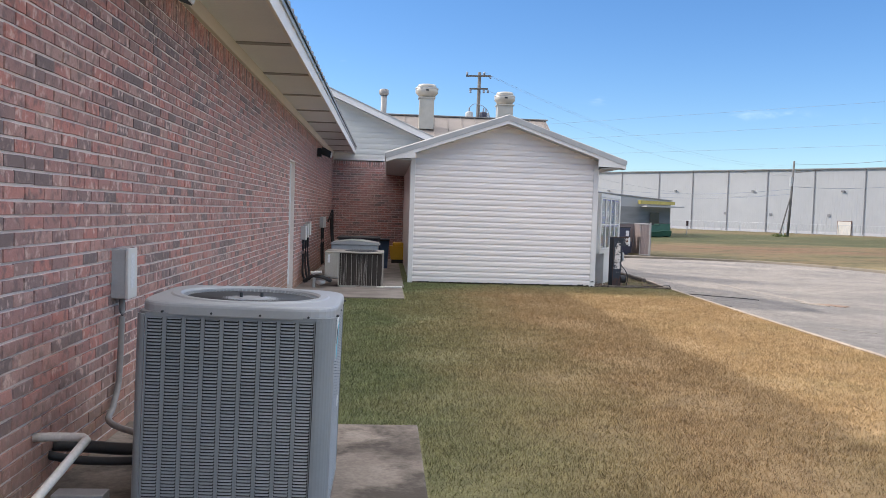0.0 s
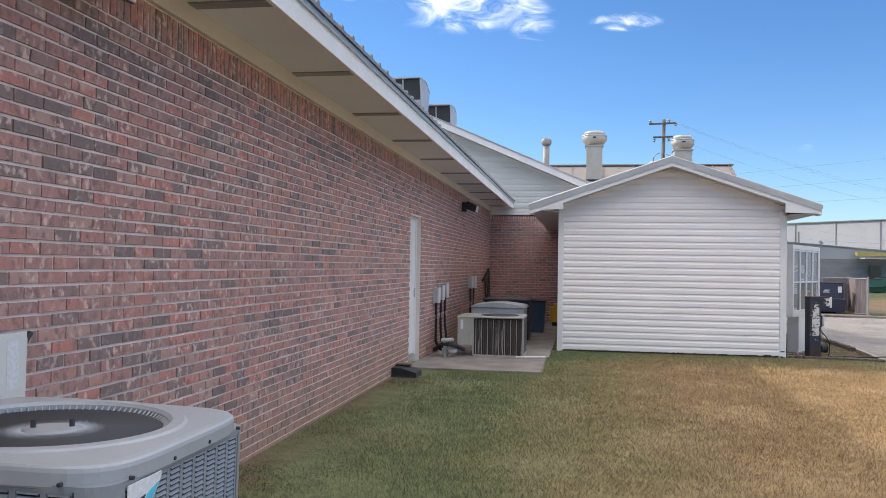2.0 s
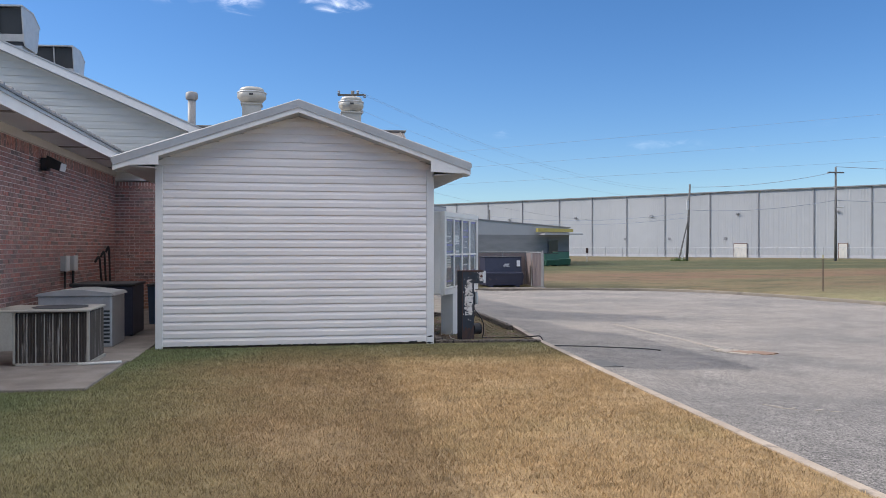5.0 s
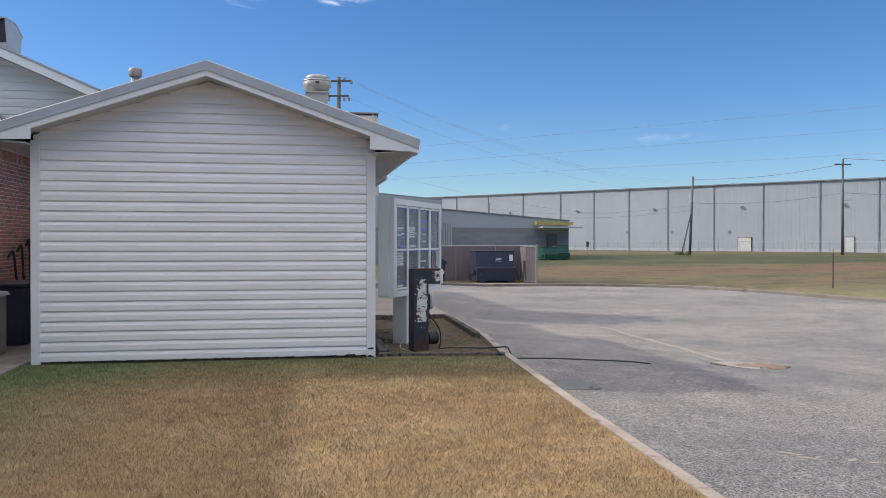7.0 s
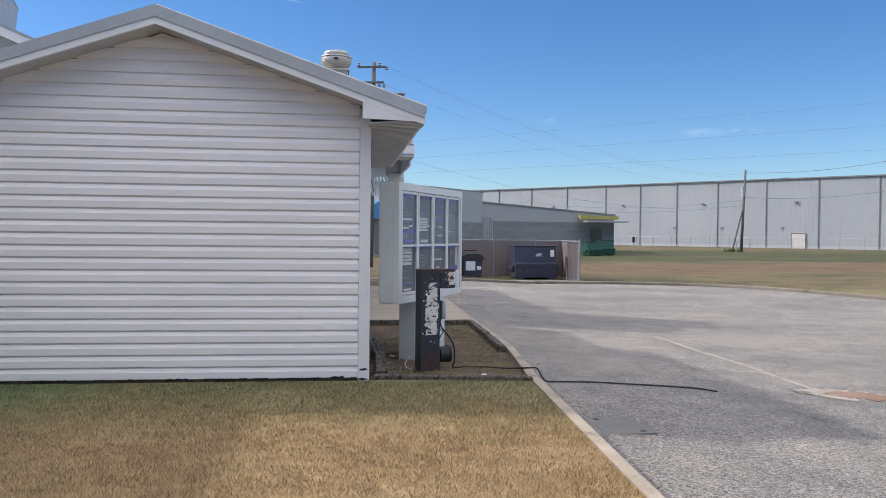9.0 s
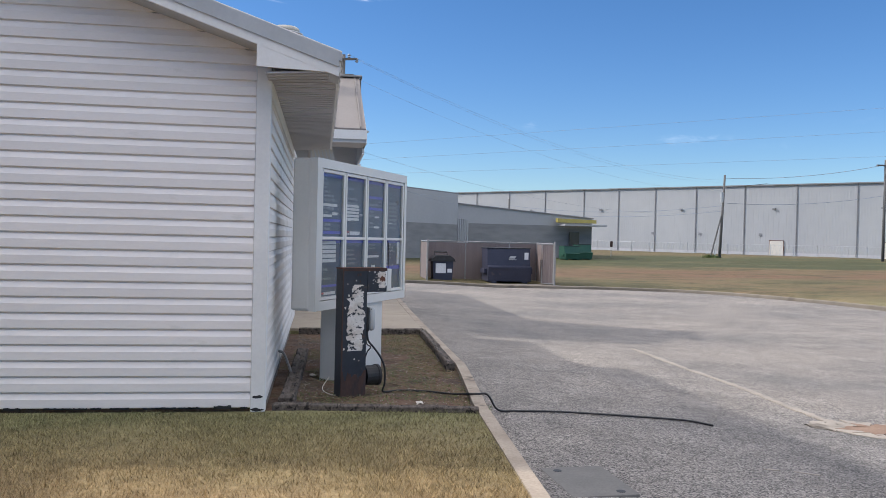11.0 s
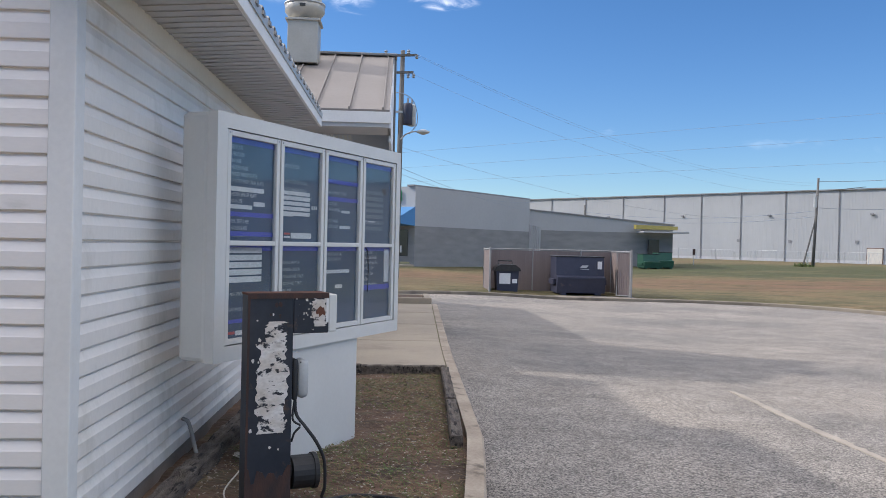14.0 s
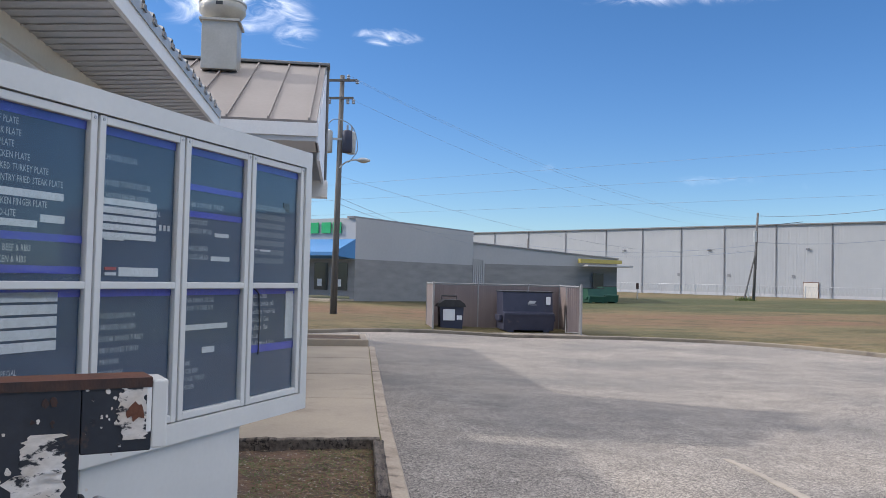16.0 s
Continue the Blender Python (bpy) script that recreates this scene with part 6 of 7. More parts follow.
# pipe, line set and a metal offcut on the pad
whole("pvc_pipe", tube([(WX - 0.02, 4.02, 0.36), (WX + 0.10, 4.02, 0.365), (WX + 0.24, 4.0, 0.37), (WX + 0.27, 3.96, 0.37), (WX + 0.22, 3.4, 0.22), (WX + 0.17, 2.8, 0.085)], 0.021, 10), PVC, "white plastic drain pipe from the brick wall", "pipe", smooth=True)
whole("refrigerant_line", tube(smooth_line([(WX + 0.0, 4.25, 0.26), (WX + 0.12, 4.3, 0.24), (WX + 0.35, 4.32, 0.22), (UX0 + 0.02, 4.32, 0.23)], 5), 0.032, 10), RUBBER, "black insulated refrigerant lines to the condenser", "pipe", smooth=True)
whole("refrigerant_line", tube(smooth_line([(WX + 0.0, 4.20, 0.22), (WX + 0.15, 4.22, 0.19), (WX + 0.38, 4.25, 0.18), (UX0 + 0.02, 4.25, 0.2)], 5), 0.022, 10), RUBBER, "black insulated refrigerant lines to the condenser", "pipe", smooth=True)
whole("metal_offcut", box(WX + 0.12, WX + 0.36, 3.92, 4.02, 0.06, 0.115, 0.004), GALV, "galvanised channel offcut lying on the pad", "metal scrap")


def disconnect(x, y, z, w, h, label, group="wall boxes"):
    """An electrical disconnect box on the wall, with a cover, a handle and a conduit."""
    ob = thing("disconnect_box", pose(x, y, z), label, "electrical box", group)
    part("box", box(0, 0.085, 0, w, 0, h, 0.004), BOX_GREY, ob)
    part("cover", box(0.086, 0.105, -0.004, w + 0.004, -0.004, h + 0.006, 0.004), SIGN_WHITE, ob, "pale hinged cover")
    part("label_plate", box(0.105, 0.1065, w * 0.25, w * 0.7, h * 0.2, h * 0.92), PAPER, ob, "white label")
    part("handle", box(0.05, 0.075, w, w + 0.05, h * 0.55, h * 0.92, 0.004), GALV, ob)
    part("knob", cone((0.06, w + 0.05, h * 0.85), (0.06, w + 0.085, h * 0.98), 0.014), RUBBER, ob, "black knob")
    return ob


disconnect(WX, 5.10, 0.915, 0.17, 0.30, "grey steel disconnect box with white label on brick")
whole("conduit", tube(smooth_line([(WX + 0.04, 5.19, 0.915), (WX + 0.04, 5.19, 0.75), (WX + 0.035, 5.18, 0.48), (WX + 0.035, 5.15, 0.36), (WX + 0.05, 5.02, 0.27), (WX + 0.12, 4.8, 0.22), (UX0 + 0.02, 4.5, 0.2)], 5), 0.019, 10), FENCE_GREY, "grey flexible electrical conduit on brick", "conduit", smooth=True)
for k in range(3):
    disconnect(WX, 16.1 + 0.47 * k, 0.89 + 0.03 * k, 0.21, 0.26, "grey electrical box with conduit on brick")
    whole("conduit", tube(smooth_line([(WX + 0.05, 16.2 + 0.47 * k, 0.89 + 0.03 * k), (WX + 0.05, 16.2 + 0.47 * k, 0.5), (WX + 0.05 + 0.02 * k, 16.23 + 0.44 * k, 0.2), (WX + 0.12, 16.35 + 0.3 * k, 0.05)], 4), 0.022, 8), RUBBER, "dark electrical conduit down the brick", "conduit", smooth=True)
for k in range(2):
    disconnect(WX, 20.6 + 0.55 * k, 1.03, 0.24, 0.27, "grey electrical box far along the brick")
    whole("conduit", tube(smooth_line([(WX + 0.05, 20.72 + 0.55 * k, 1.03), (WX + 0.05, 20.72 + 0.55 * k, 0.5), (WX + 0.06, 20.8 + 0.5 * k, 0.1)], 4), 0.022, 8), RUBBER, "dark electrical conduit down the brick", "conduit", smooth=True)
for k in range(3):
    whole("line_set", tube(smooth_line([(WX + 0.04, 23.0 + 0.5 * k, 1.15 + 0.1 * k), (WX + 0.10, 23.1 + 0.45 * k, 1.25 + 0.1 * k), (WX + 0.12, 23.2 + 0.4 * k, 0.8), (WX + 0.2, 23.2 + 0.3 * k, 0.3)], 5), 0.022, 8), RUBBER, "black insulated pipe loop on shaded brick", "pipe", smooth=True)


def flood_light(y, z, label):
    ob = thing("flood_light", pose(WX, y, z), label, "wall light", "wall lights")
    part("back_box", box(0, 0.10, -0.11, 0.11, -0.10, 0.10, 0.015), BLACK_PAINT if y > 10 else RUBBER, ob)
    head = part("head", prism([(0.08, -0.04), (0.30, -0.12), (0.33, 0.02), (0.12, 0.13)], "y", -0.16, 0.16), RUBBER, ob, "dark lamp head")
    part("lens", prism([(0.305, -0.115), (0.315, -0.112), (0.342, 0.01), (0.332, 0.016)], "y", -0.15, 0.15), PAPER, ob, "pale lens")
    return ob


flood_light(5.60, 2.97, "dark wall flood light with pale lens under the eave")
flood_light(19.55, 2.82, "dark wall flood light with pale lens under the eave")

# ---- the corner with older units and bins ----
whole("concrete_pad", box(WX + 0.01, 0.34, 13.92, 16.0, -0.1, 0.03, 0.012), CONCRETE, "grey concrete step slab by the side door", "concrete pad", "structure")
whole("concrete_pad", box(WX + 0.01, 0.38, 16.01, BACK_Y, -0.1, 0.02, 0.01), CONCRETE, "damp concrete strip in the shaded corner", "concrete pad", "structure")
old = thing("old_condenser", pose(-0.60, 16.09, 0.03) @ Matrix.Diagonal((0.89, 1, 1.02, 1)), "old beige condenser with a stained finned coil", "air conditioner", "condensing units")
part("control_box", box(-0.61, -0.33, -0.46, 0.0, 0.18, 0.66, 0.01), AC_BEIGE, old)
part("coil", box(-0.31, 0.62, -0.40, 0.44, 0.0, 0.63, 0.02), COIL, old, "rust-streaked finned coil")
for k in range(26):
    x = -0.30 + 0.91 * k / 25
    part("guard_bar", box(x - 0.005, x + 0.005, -0.425, -0.405, 0.03, 0.61), AC_BEIGE if k % 3 == 1 else COIL, old)
part("top", box(-0.62, 0.64, -0.47, 0.47, 0.631, 0.66, 0.012), AC_BEIGE, old)
part("top_grille", turned([(0.36, 0.661), (0.37, 0.664), (0.36, 0.668), (0.28, 0.670), (0.02, 0.670)], 24, at=(0.15, 0.0, 0)), AC_DARK, old, "dark round fan grille")
part("corner_post", box(0.61, 0.64, -0.43, -0.40, 0, 0.631), AC_BEIGE, old)
part("corner_post", box(-0.33, -0.30, -0.43, -0.40, 0, 0.631), AC_BEIGE, old)
part("base_rail", box(-0.33, 0.64, -0.43, 0.45, -0.01, 0.03), AC_BEIGE, old)
part("label_plate", box(-0.55, -0.50, -0.464, -0.4605, 0.45, 0.6), PAPER, old)
unit2 = thing("silver_condenser", pose(-0.66, 18.0, 0.02), "square silver condenser with a domed top, standing behind", "air conditioner", "condensing units")
part("cabinet", box(-0.50, 0.50, -0.45, 0.45, 0, 0.74, 0.02), GALV, unit2)
part("lid", prism([(-0.54, 0.741), (0.54, 0.741), (0.50, 0.78), (0.1, 0.83), (-0.1, 0.83), (-0.48, 0.78)], "y", -0.48, 0.48), GALV, unit2, "pale domed lid")
for k in range(9):
    part("louvre", box(-0.45, 0.47, -0.458, -0.452, 0.06 + 0.055 * k, 0.09 + 0.055 * k), AC_DARK, unit2)
unit3 = thing("dark_condenser", pose(-0.58, 19.6, 0.02), "large dark condenser against the shaded brick", "air conditioner", "condensing units")
part("cabinet", box(-0.52, 0.42, -0.5, 0.5, 0, 0.80, 0.02), NAVY_BIN, unit3)
part("lid", box(-0.55, 0.45, -0.53, 0.53, 0.801, 0.85, 0.02), RUBBER, unit3)
cart = thing("trash_cart", pose(-0.10, 21.4, 0.02), "dark green-grey trash cart in the shaded corner", "trash bin")
part("body", prism([(-0.15, 0.0), (0.15, 0.0), (0.185, 0.70), (-0.185, 0.70)], "y", -0.22, 0.24), MENU_DARK, cart)
part("lid", box(-0.2, 0.2, -0.25, 0.27, 0.701, 0.75, 0.02), RUBBER, cart)
yb_ = thing("mop_bucket", pose(0.35, 23.6, 0.02), "yellow plastic mop bucket by the brick wall", "bucket")
part("bucket", prism([(-0.20, 0.10), (0.20, 0.10), (0.25, 0.48), (-0.25, 0.48)], "y", -0.2, 0.2), YELLOW_PLASTIC, yb_)
part("wringer", box(-0.15, 0.15, -0.18, 0.18, 0.481, 0.58, 0.02), YELLOW_PLASTIC, yb_)
part("base", box(-0.18, 0.18, -0.18, 0.18, 0.0, 0.099, 0.01), RUBBER, yb_)
whole("pvc_pipe", tube([(-0.15, 15.6, 0.047), (0.33, 15.72, 0.047)], 0.017, 8), PVC, "white plastic pipe lying on the slab", "pipe", smooth=True)
valve = thing("gas_valve", pose(-1.32, 15.45, 0.03), "grey pipe valve cluster low by the brick", "valve")
part("riser", cone((0, 0, 0), (0, 0, 0.30), 0.03), GALV, valve)
part("elbow", tube(smooth_line([(-0.2, 0.1, 0.1), (-0.05, 0.02, 0.2), (0.15, -0.05, 0.2), (0.3, 0.1, 0.12)], 4), 0.035, 8), RUBBER, valve)
part("cap", cone((-0.06, 0, 0.27), (0.14, -0.02, 0.29), 0.028), PVC, valve, "white cap")
part("regulator", turned([(0.03, 0.05), (0.09, 0.08), (0.09, 0.13), (0.03, 0.16)], 14, at=(0.12, 0.0, 0)), GALV, valve)
splash = thing("splash_block", pose(-1.42, 13.17, 0.0), "dark plastic splash block at the foot of the wall", "splash block")
part("tray", prism([(-0.24, 0.0), (0.12, 0.0), (0.11, 0.07), (-0.10, 0.13), (-0.24, 0.13)], "y", -0.2, 0.18), RUBBER, splash)
part("rim", box(-0.245, -0.02, 0.04, 0.185, 0.131, 0.15, 0.008), RUBBER, splash)


# ---- rubbish enclosure ----
EN0, EN1 = Vector((9.3, 47.1, 0)), Vector((15.95, 49.0, 0))
enc = thing("bin_enclosure", pose(9.55, 47.0, -0.65) @ Matrix.Diagonal((0.925, 1, 1, 1)), "chain-link bin enclosure with brown privacy slats", "fence")
part("slab", box(-0.15, 6.4, -0.7, 3.2, -0.25, 0.005, 0.02), CONCRETE, enc)


def slat_run(p, q, parent, h=1.86):
    """A run of fence fabric with upright privacy slats between posts and rails."""
    p, q = Vector(p), Vector(q)
    d = q - p
    n = int(d.length / 0.085)
    m = Matrix.Translation(p) @ d.to_track_quat("X", "Z").to_matrix().to_4x4()
    bm = box(-0.041, 0.041, -0.006, 0.006, 0.06, h - 0.05)
    me = mesh_of("slat", bm, SLATS)
    for i in range(n):
        ob = new("slat", me)
        ob.parent = parent
        ob.matrix_basis = m @ Matrix.Translation(((i + 0.5) * d.length / n, 0, 0))
    part("top_rail", tube([p + Vector((0, 0, h)), q + Vector((0, 0, h))], 0.025, 8), FENCE_GREY, parent)
    for k in range(int(d.length / 2.3) + 1):
        at = p + d * min(k * 2.3 / d.length, 1)
        part("fence_post", cone(at, at + Vector((0, 0, h + 0.06)), 0.035, n=10), FENCE_GREY, parent)


slat_run((0, 2.4, 0), (6.05, 2.4, 0), enc)
slat_run((0, 0.1, 0), (0, 2.4, 0), enc)
slat_run((6.05, 2.4, 0), (6.05, -0.5, 0), enc)
gate = part("gate_frame", tube([(6.05, -0.55, 0.08), (5.55, -0.3, 0.08), (5.55, -0.3, 1.84), (6.05, -0.55, 1.84), (6.05, -0.55, 0.08)], 0.03, 8), FENCE_GREY, enc)
gm = Matrix.Translation((6.05, -0.55, 0)) @ Vector((-0.5, 0.25, 0)).to_track_quat("X", "Z").to_matrix().to_4x4()
gslat = mesh_of("slat", box(-0.036, 0.036, -0.006, 0.006, 0.1, 1.82), SLATS)
for i in range(6):
    ob = new("slat", gslat)
    ob.parent = enc
    ob.matrix_basis = gm @ Matrix.Translation((0.045 + 0.085 * i, 0, 0))
part("fence_post", cone((6.1, -0.6, 0), (6.1, -0.6, 1.95), 0.055, n=12), FENCE_GREY, enc, "thick gate post")
part("fence_post", cone((0, 0.05, 0), (0, 0.05, 1.95), 0.045, n=12), FENCE_GREY, enc)


def dumpster(m, w, d, h, material, label):
    """A front-load dumpster: stepped steel body, side sleeves, split lids."""
    ob = thing("dumpster", m, label, "dumpster", "dumpsters")
    part("body", prism([(-d / 2, 0.1), (d / 2, 0.1), (d / 2, h), (-d / 2 + 0.25, h), (-d / 2 + 0.15, h * 0.52), (-d / 2 - 0.12, h * 0.46)], "x", -w / 2, w / 2), material, ob)
    for sx in (-1, 1):
        part("fork_sleeve", box(sx * (w / 2 + 0.02), sx * (w / 2 + 0.13), -d * 0.35, d * 0.3, h * 0.28, h * 0.42, 0.01), material, ob)
        part("lid", box(sx * 0.02, sx * (w / 2 + 0.04), -d / 2 + 0.22, d / 2 + 0.03, h + 0.002, h + 0.05, 0.015), RUBBER, ob)
        part("skid", box(sx * w * 0.3, sx * w * 0.42, -d / 2, d / 2, 0, 0.1), material, ob)
    part("rib", box(-w / 2, w / 2, -d / 2 - 0.15, -d / 2 - 0.1, h * 0.44, h * 0.48), material, ob)
    return ob


d1 = dumpster(pose(13.38, 48.15, -0.645), 2.0, 1.5, 1.58, NAVY_BIN, "dark navy steel front-load dumpster in the enclosure")
part("emblem", box(-0.02, 0.34, -0.66, -0.64, 1.08, 1.10), GALV, d1, "worn white emblem")
part("emblem", prism([(-0.02, 1.14), (0.08, 1.25), (0.34, 1.25), (0.26, 1.14)], "y", -0.60, -0.585), GALV, d1)
part("notice", box(0.72, 0.9, -0.62, -0.59, 1.1, 1.42), PAPER, d1)
cart2 = thing("grease_bin", pose(10.35, 48.0, -0.645), "dark plastic grease bin with white notices", "trash bin")
part("body", prism([(-0.42, 0.0), (0.42, 0.0), (0.47, 0.95), (-0.47, 0.95)], "y", -0.4, 0.4), NAVY_BIN, cart2)
part("lid", prism([(-0.56, 0.951), (0.56, 0.951), (0.50, 1.08), (0.30, 1.22), (-0.30, 1.22), (-0.50, 1.08)], "y", -0.48, 0.48), RUBBER, cart2)
part("notice", box(-0.34, 0.12, -0.425, -0.402, 0.42, 0.86), PAPER, cart2)
part("notice", box(0.2, 0.4, -0.425, -0.402, 0.45, 0.62), PAPER, cart2)
part("handle", tube([(-0.3, 0.4, 1.15), (-0.3, 0.5, 1.36), (0.3, 0.5, 1.36), (0.3, 0.4, 1.15)], 0.03, 8), RUBBER, cart2)

# ---- shop across the lot ----
shop = thing("shop", pose(7, 71.5, -0.3), "grey block shop with a light metal upper band", "building")
SU = Vector((10.0, 12.5, 0)).normalized()
SV = Vector((-SU.y, SU.x, 0))


def wall_run(p, q, z0, z1a, z1b, thick, material, name, parent, label="", z0b=None):
    """A wall from p to q with a top that may slope."""
    bm = bmesh.new()
    p, q = Vector((*p, 0)), Vector((*q, 0))
    nrm = Vector((-(q - p).y, (q - p).x, 0)).normalized() * thick
    v = [bm.verts.new(c) for c in (p + Vector((0, 0, z0)), q + Vector((0, 0, z0 if z0b is None else z0b)), q + Vector((0, 0, z1b)), p + Vector((0, 0, z1a)))]
    w = [bm.verts.new(c.co + nrm) for c in v]
    bm.faces.new(v); bm.faces.new(w[::-1])
    for i in range(4):
        bm.faces.new((v[i], w[i], w[(i + 1) % 4], v[(i + 1) % 4]))
    return part(name, local(bm, parent), material, parent, label)


P0, P1, P2, P3 = (6.93, 71.5), (17.0, 84.0), (16.4, 84.88), (30.6, 87.0)
wall_run(P0, P1, -0.5, 2.60, 2.60, 0.4, STORE_BLOCK, "lower_wall", shop, "dark grey block wall")
wall_run(P0, P1, 2.602, 5.38, 5.34, 0.44, STORE_UPPER, "upper_wall", shop, "light grey metal band")
wall_run((6.80, 71.4), (17.05, 84.1), 5.38, 5.50, 5.46, 0.6, WAREHOUSE_DARK, "coping", shop, z0b=5.34)
wall_run((16.98, 83.98), (18.2, 85.1), -0.5, 3.2, 3.05, 0.3, STORE_UPPER, "side_bay", shop, "pale ribbed sheet bay")
for k in range(6):
    wall_run((17.0 + 0.2 * k, 83.98 + 0.184 * k), (17.06 + 0.2 * k, 84.035 + 0.184 * k), -0.5, 3.2 - 0.025 * k, 3.2 - 0.025 * k, -0.05, STORE_UPPER, "bay_rib", shop)
wall_run(P2, P3, -0.5, 2.78, 2.78, 0.4, STORE_BLOCK, "lower_wall", shop, "dark grey block wall")
wall_run(P2, P3, 2.782, 4.56, 3.50, 0.44, STORE_UPPER, "upper_wall", shop, "light grey metal band")
wall_run((16.3, 84.78), (30.75, 86.95), 4.56, 4.67, 3.61, 0.6, WAREHOUSE_DARK, "coping", shop, z0b=3.50)
wall_run((30.6, 87.0), (32.5, 100), -0.5, 3.5, 3.5, 0.4, STORE_BLOCK, "lower_wall", shop)
f0 = Vector((6.93, 71.5, 0))
f1 = f0 + SV * 14
wall_run((f1.x, f1.y), (f0.x, f0.y), 0.05, 2.55, 2.55, 0.4, STORE_BLOCK, "front_wall", shop)
wall_run((f1.x, f1.y), (f0.x, f0.y), 2.56, 5.38, 5.38, 0.44, WAREHOUSE, "front_band", shop, "pale ribbed metal front")
# canopy of blue sheet along the front, with a post
bm = bmesh.new()
cz = [(0.0, 3.95), (2.2, 3.0), (2.2, 2.75), (0.0, 2.6)]
a = [bm.verts.new(f0 - SU * o + SV * 0.0 + Vector((0, 0, z))) for o, z in cz]
b = [bm.verts.new(f1 - SU * o + Vector((0, 0, z))) for o, z in cz]
bm.faces.new(a); bm.faces.new(b[::-1])
for i in range(4):
    bm.faces.new((a[i], b[i], b[(i + 1) % 4], a[(i + 1) % 4]))
part("canopy", local(bm, shop), BLUE, shop, "blue sloping metal canopy")
for o in (0.15, 4.0, 8.0):
    p = f0 - SU * 2.0 + SV * o
    part("canopy_post", local(cone(p + Vector((0, 0, -0.4)), p + Vector((0, 0, 2.78)), 0.09, n=10), shop), BLUE, shop)
for o in (0.6, 2.3, 4.2):
    p, q = f0 + SV * o - SU * 0.02, f0 + SV * (o + 1.2) - SU * 0.02
    wall_run((q.x, q.y), (p.x, p.y), 0.45, 2.3, 2.3, -0.03, DARK_GLASS, "window", shop, "dark shop window")
    p, q = f0 + SV * (o + 0.5) - SU * 0.06, f0 + SV * (o + 0.9) - SU * 0.06
    wall_run((q.x, q.y), (p.x, p.y), 0.7, 1.2, 1.2, -0.01, PAPER, "poster", shop)
for o, w, m in ((1.2, 0.7, SIGNAL_GREEN), (2.1, 0.8, SIGNAL_GREEN), (3.2, 0.9, SIGNAL_GREEN), (4.3, 0.5, YELLOW), (5.0, 0.5, YELLOW)):
    p, q = f0 + SV * o - SU * 0.06, f0 + SV * (o + w) - SU * 0.06
    wall_run((q.x, q.y), (p.x, p.y), 4.35, 5.1, 5.1, -0.08, m, "sign_shape", shop, "plain coloured sign shape")
part("walk", local(prism([(f0.x - SU.x * 2.6, f0.y - SU.y * 2.6), (f0.x, f0.y), (f1.x, f1.y), (f1.x - SU.x * 2.6, f1.y - SU.y * 2.6)], "z", -0.6, -0.12), shop), WALK, shop)
wall_run((26.7, 86.0), (30.7, 86.75), 3.08, 3.46, 3.40, -0.5, YELLOW, "yellow_band", shop, "yellow sign band over the corner")
bm = bmesh.new()
prism([(27.2, 84.6), (31.6, 85.6), (31.4, 87.0), (27.0, 86.2)], "z", 2.78, 2.92, bm)
part("awning", local(bm, shop), WAREHOUSE, shop, "pale flat awning")
wall_run((28.2, 86.44), (29.2, 86.59), 0.1, 2.2, 2.2, -0.05, DARK_GLASS, "door", shop)
dumpster(pose(26.9, 82.0, ground_z(26.9, 82.0), 0, 0, 12), 1.5, 1.2, 1.2, GREEN_BIN, "green steel dumpster beside the shop")
dumpster(pose(28.4, 82.9, ground_z(28.4, 82.9), 0, 0, 12), 1.3, 1.2, 1.35, GREEN_BIN, "dark green steel dumpster beside the shop")

# ---- long white warehouse ----
WB, WA = Vector((52.5, 139.2, 0)), Vector((70.6, 117.6, 0))
WDIR = (WA - WB).normalized()
WN = Vector((WDIR.y, -WDIR.x, 0))
if WN.y > 0:
    WN = -WN
WM = Matrix(((WDIR.x, -WN.x, 0, WB.x), (WDIR.y, -WN.y, 0, WB.y), (0, 0, 1, 0), (0, 0, 0, 1)))
wh = thing("warehouse", WM, "very long white ribbed-metal warehouse", "building")
WH = 9.95
BAY = 7.05
bm = bmesh.new()
prof = []
x = -130.0
while x < 110:
    prof += [(x, 0.0), (x + 0.20, 0.0), (x + 0.23, -0.009), (x + 0.30, -0.009), (x + 0.33, 0.0)]
    x += 0.36
a = [bm.verts.new((px, py, 0.4)) for px, py in prof]
b = [bm.verts.new((px, py, WH)) for px, py in prof]
for i in range(len(prof) - 1):
    bm.faces.new((a[i], a[i + 1], b[i + 1], b[i]))
part("wall_sheeting", bm, WAREHOUSE, wh)
part("plinth", box(-130, 110, 0.0, 0.3, -1.0, 0.4), VINYL_SOFFIT, wh)
part("roof_edge", box(-130.2, 110.2, -0.25, 0.6, WH, WH + 0.16), WAREHOUSE_DARK, wh)
part("roof", prism([(0.6, WH), (0.6, WH + 0.1), (60, WH + 2.0), (60, WH + 1.9)], "x", -130, 110), ROOF_METAL, wh)
part("end_wall", box(-130.2, -130, 0, 60, -1, WH), WAREHOUSE, wh)
BAYS = [-22.0 - 7.6 * k for k in range(14, 0, -1)] + [-22.0, -14.2, -6.35, 0.2, 6.7, 13.45, 20.9, 28.3, 36.15] + [36.15 + 7.5 * k for k in range(1, 10)]
for at in BAYS:
    part("downpipe", box(at - 0.055, at + 0.055, -0.12, -0.03, 0.1, WH), WAREHOUSE_DARK, wh)
for k in range(-7, 8):
    part("wall_lamp", box(k * 2 * BAY - 3.2, k * 2 * BAY - 2.75, -0.3, -0.06, 6.5, 6.75, 0.03), WAREHOUSE_DARK, wh)
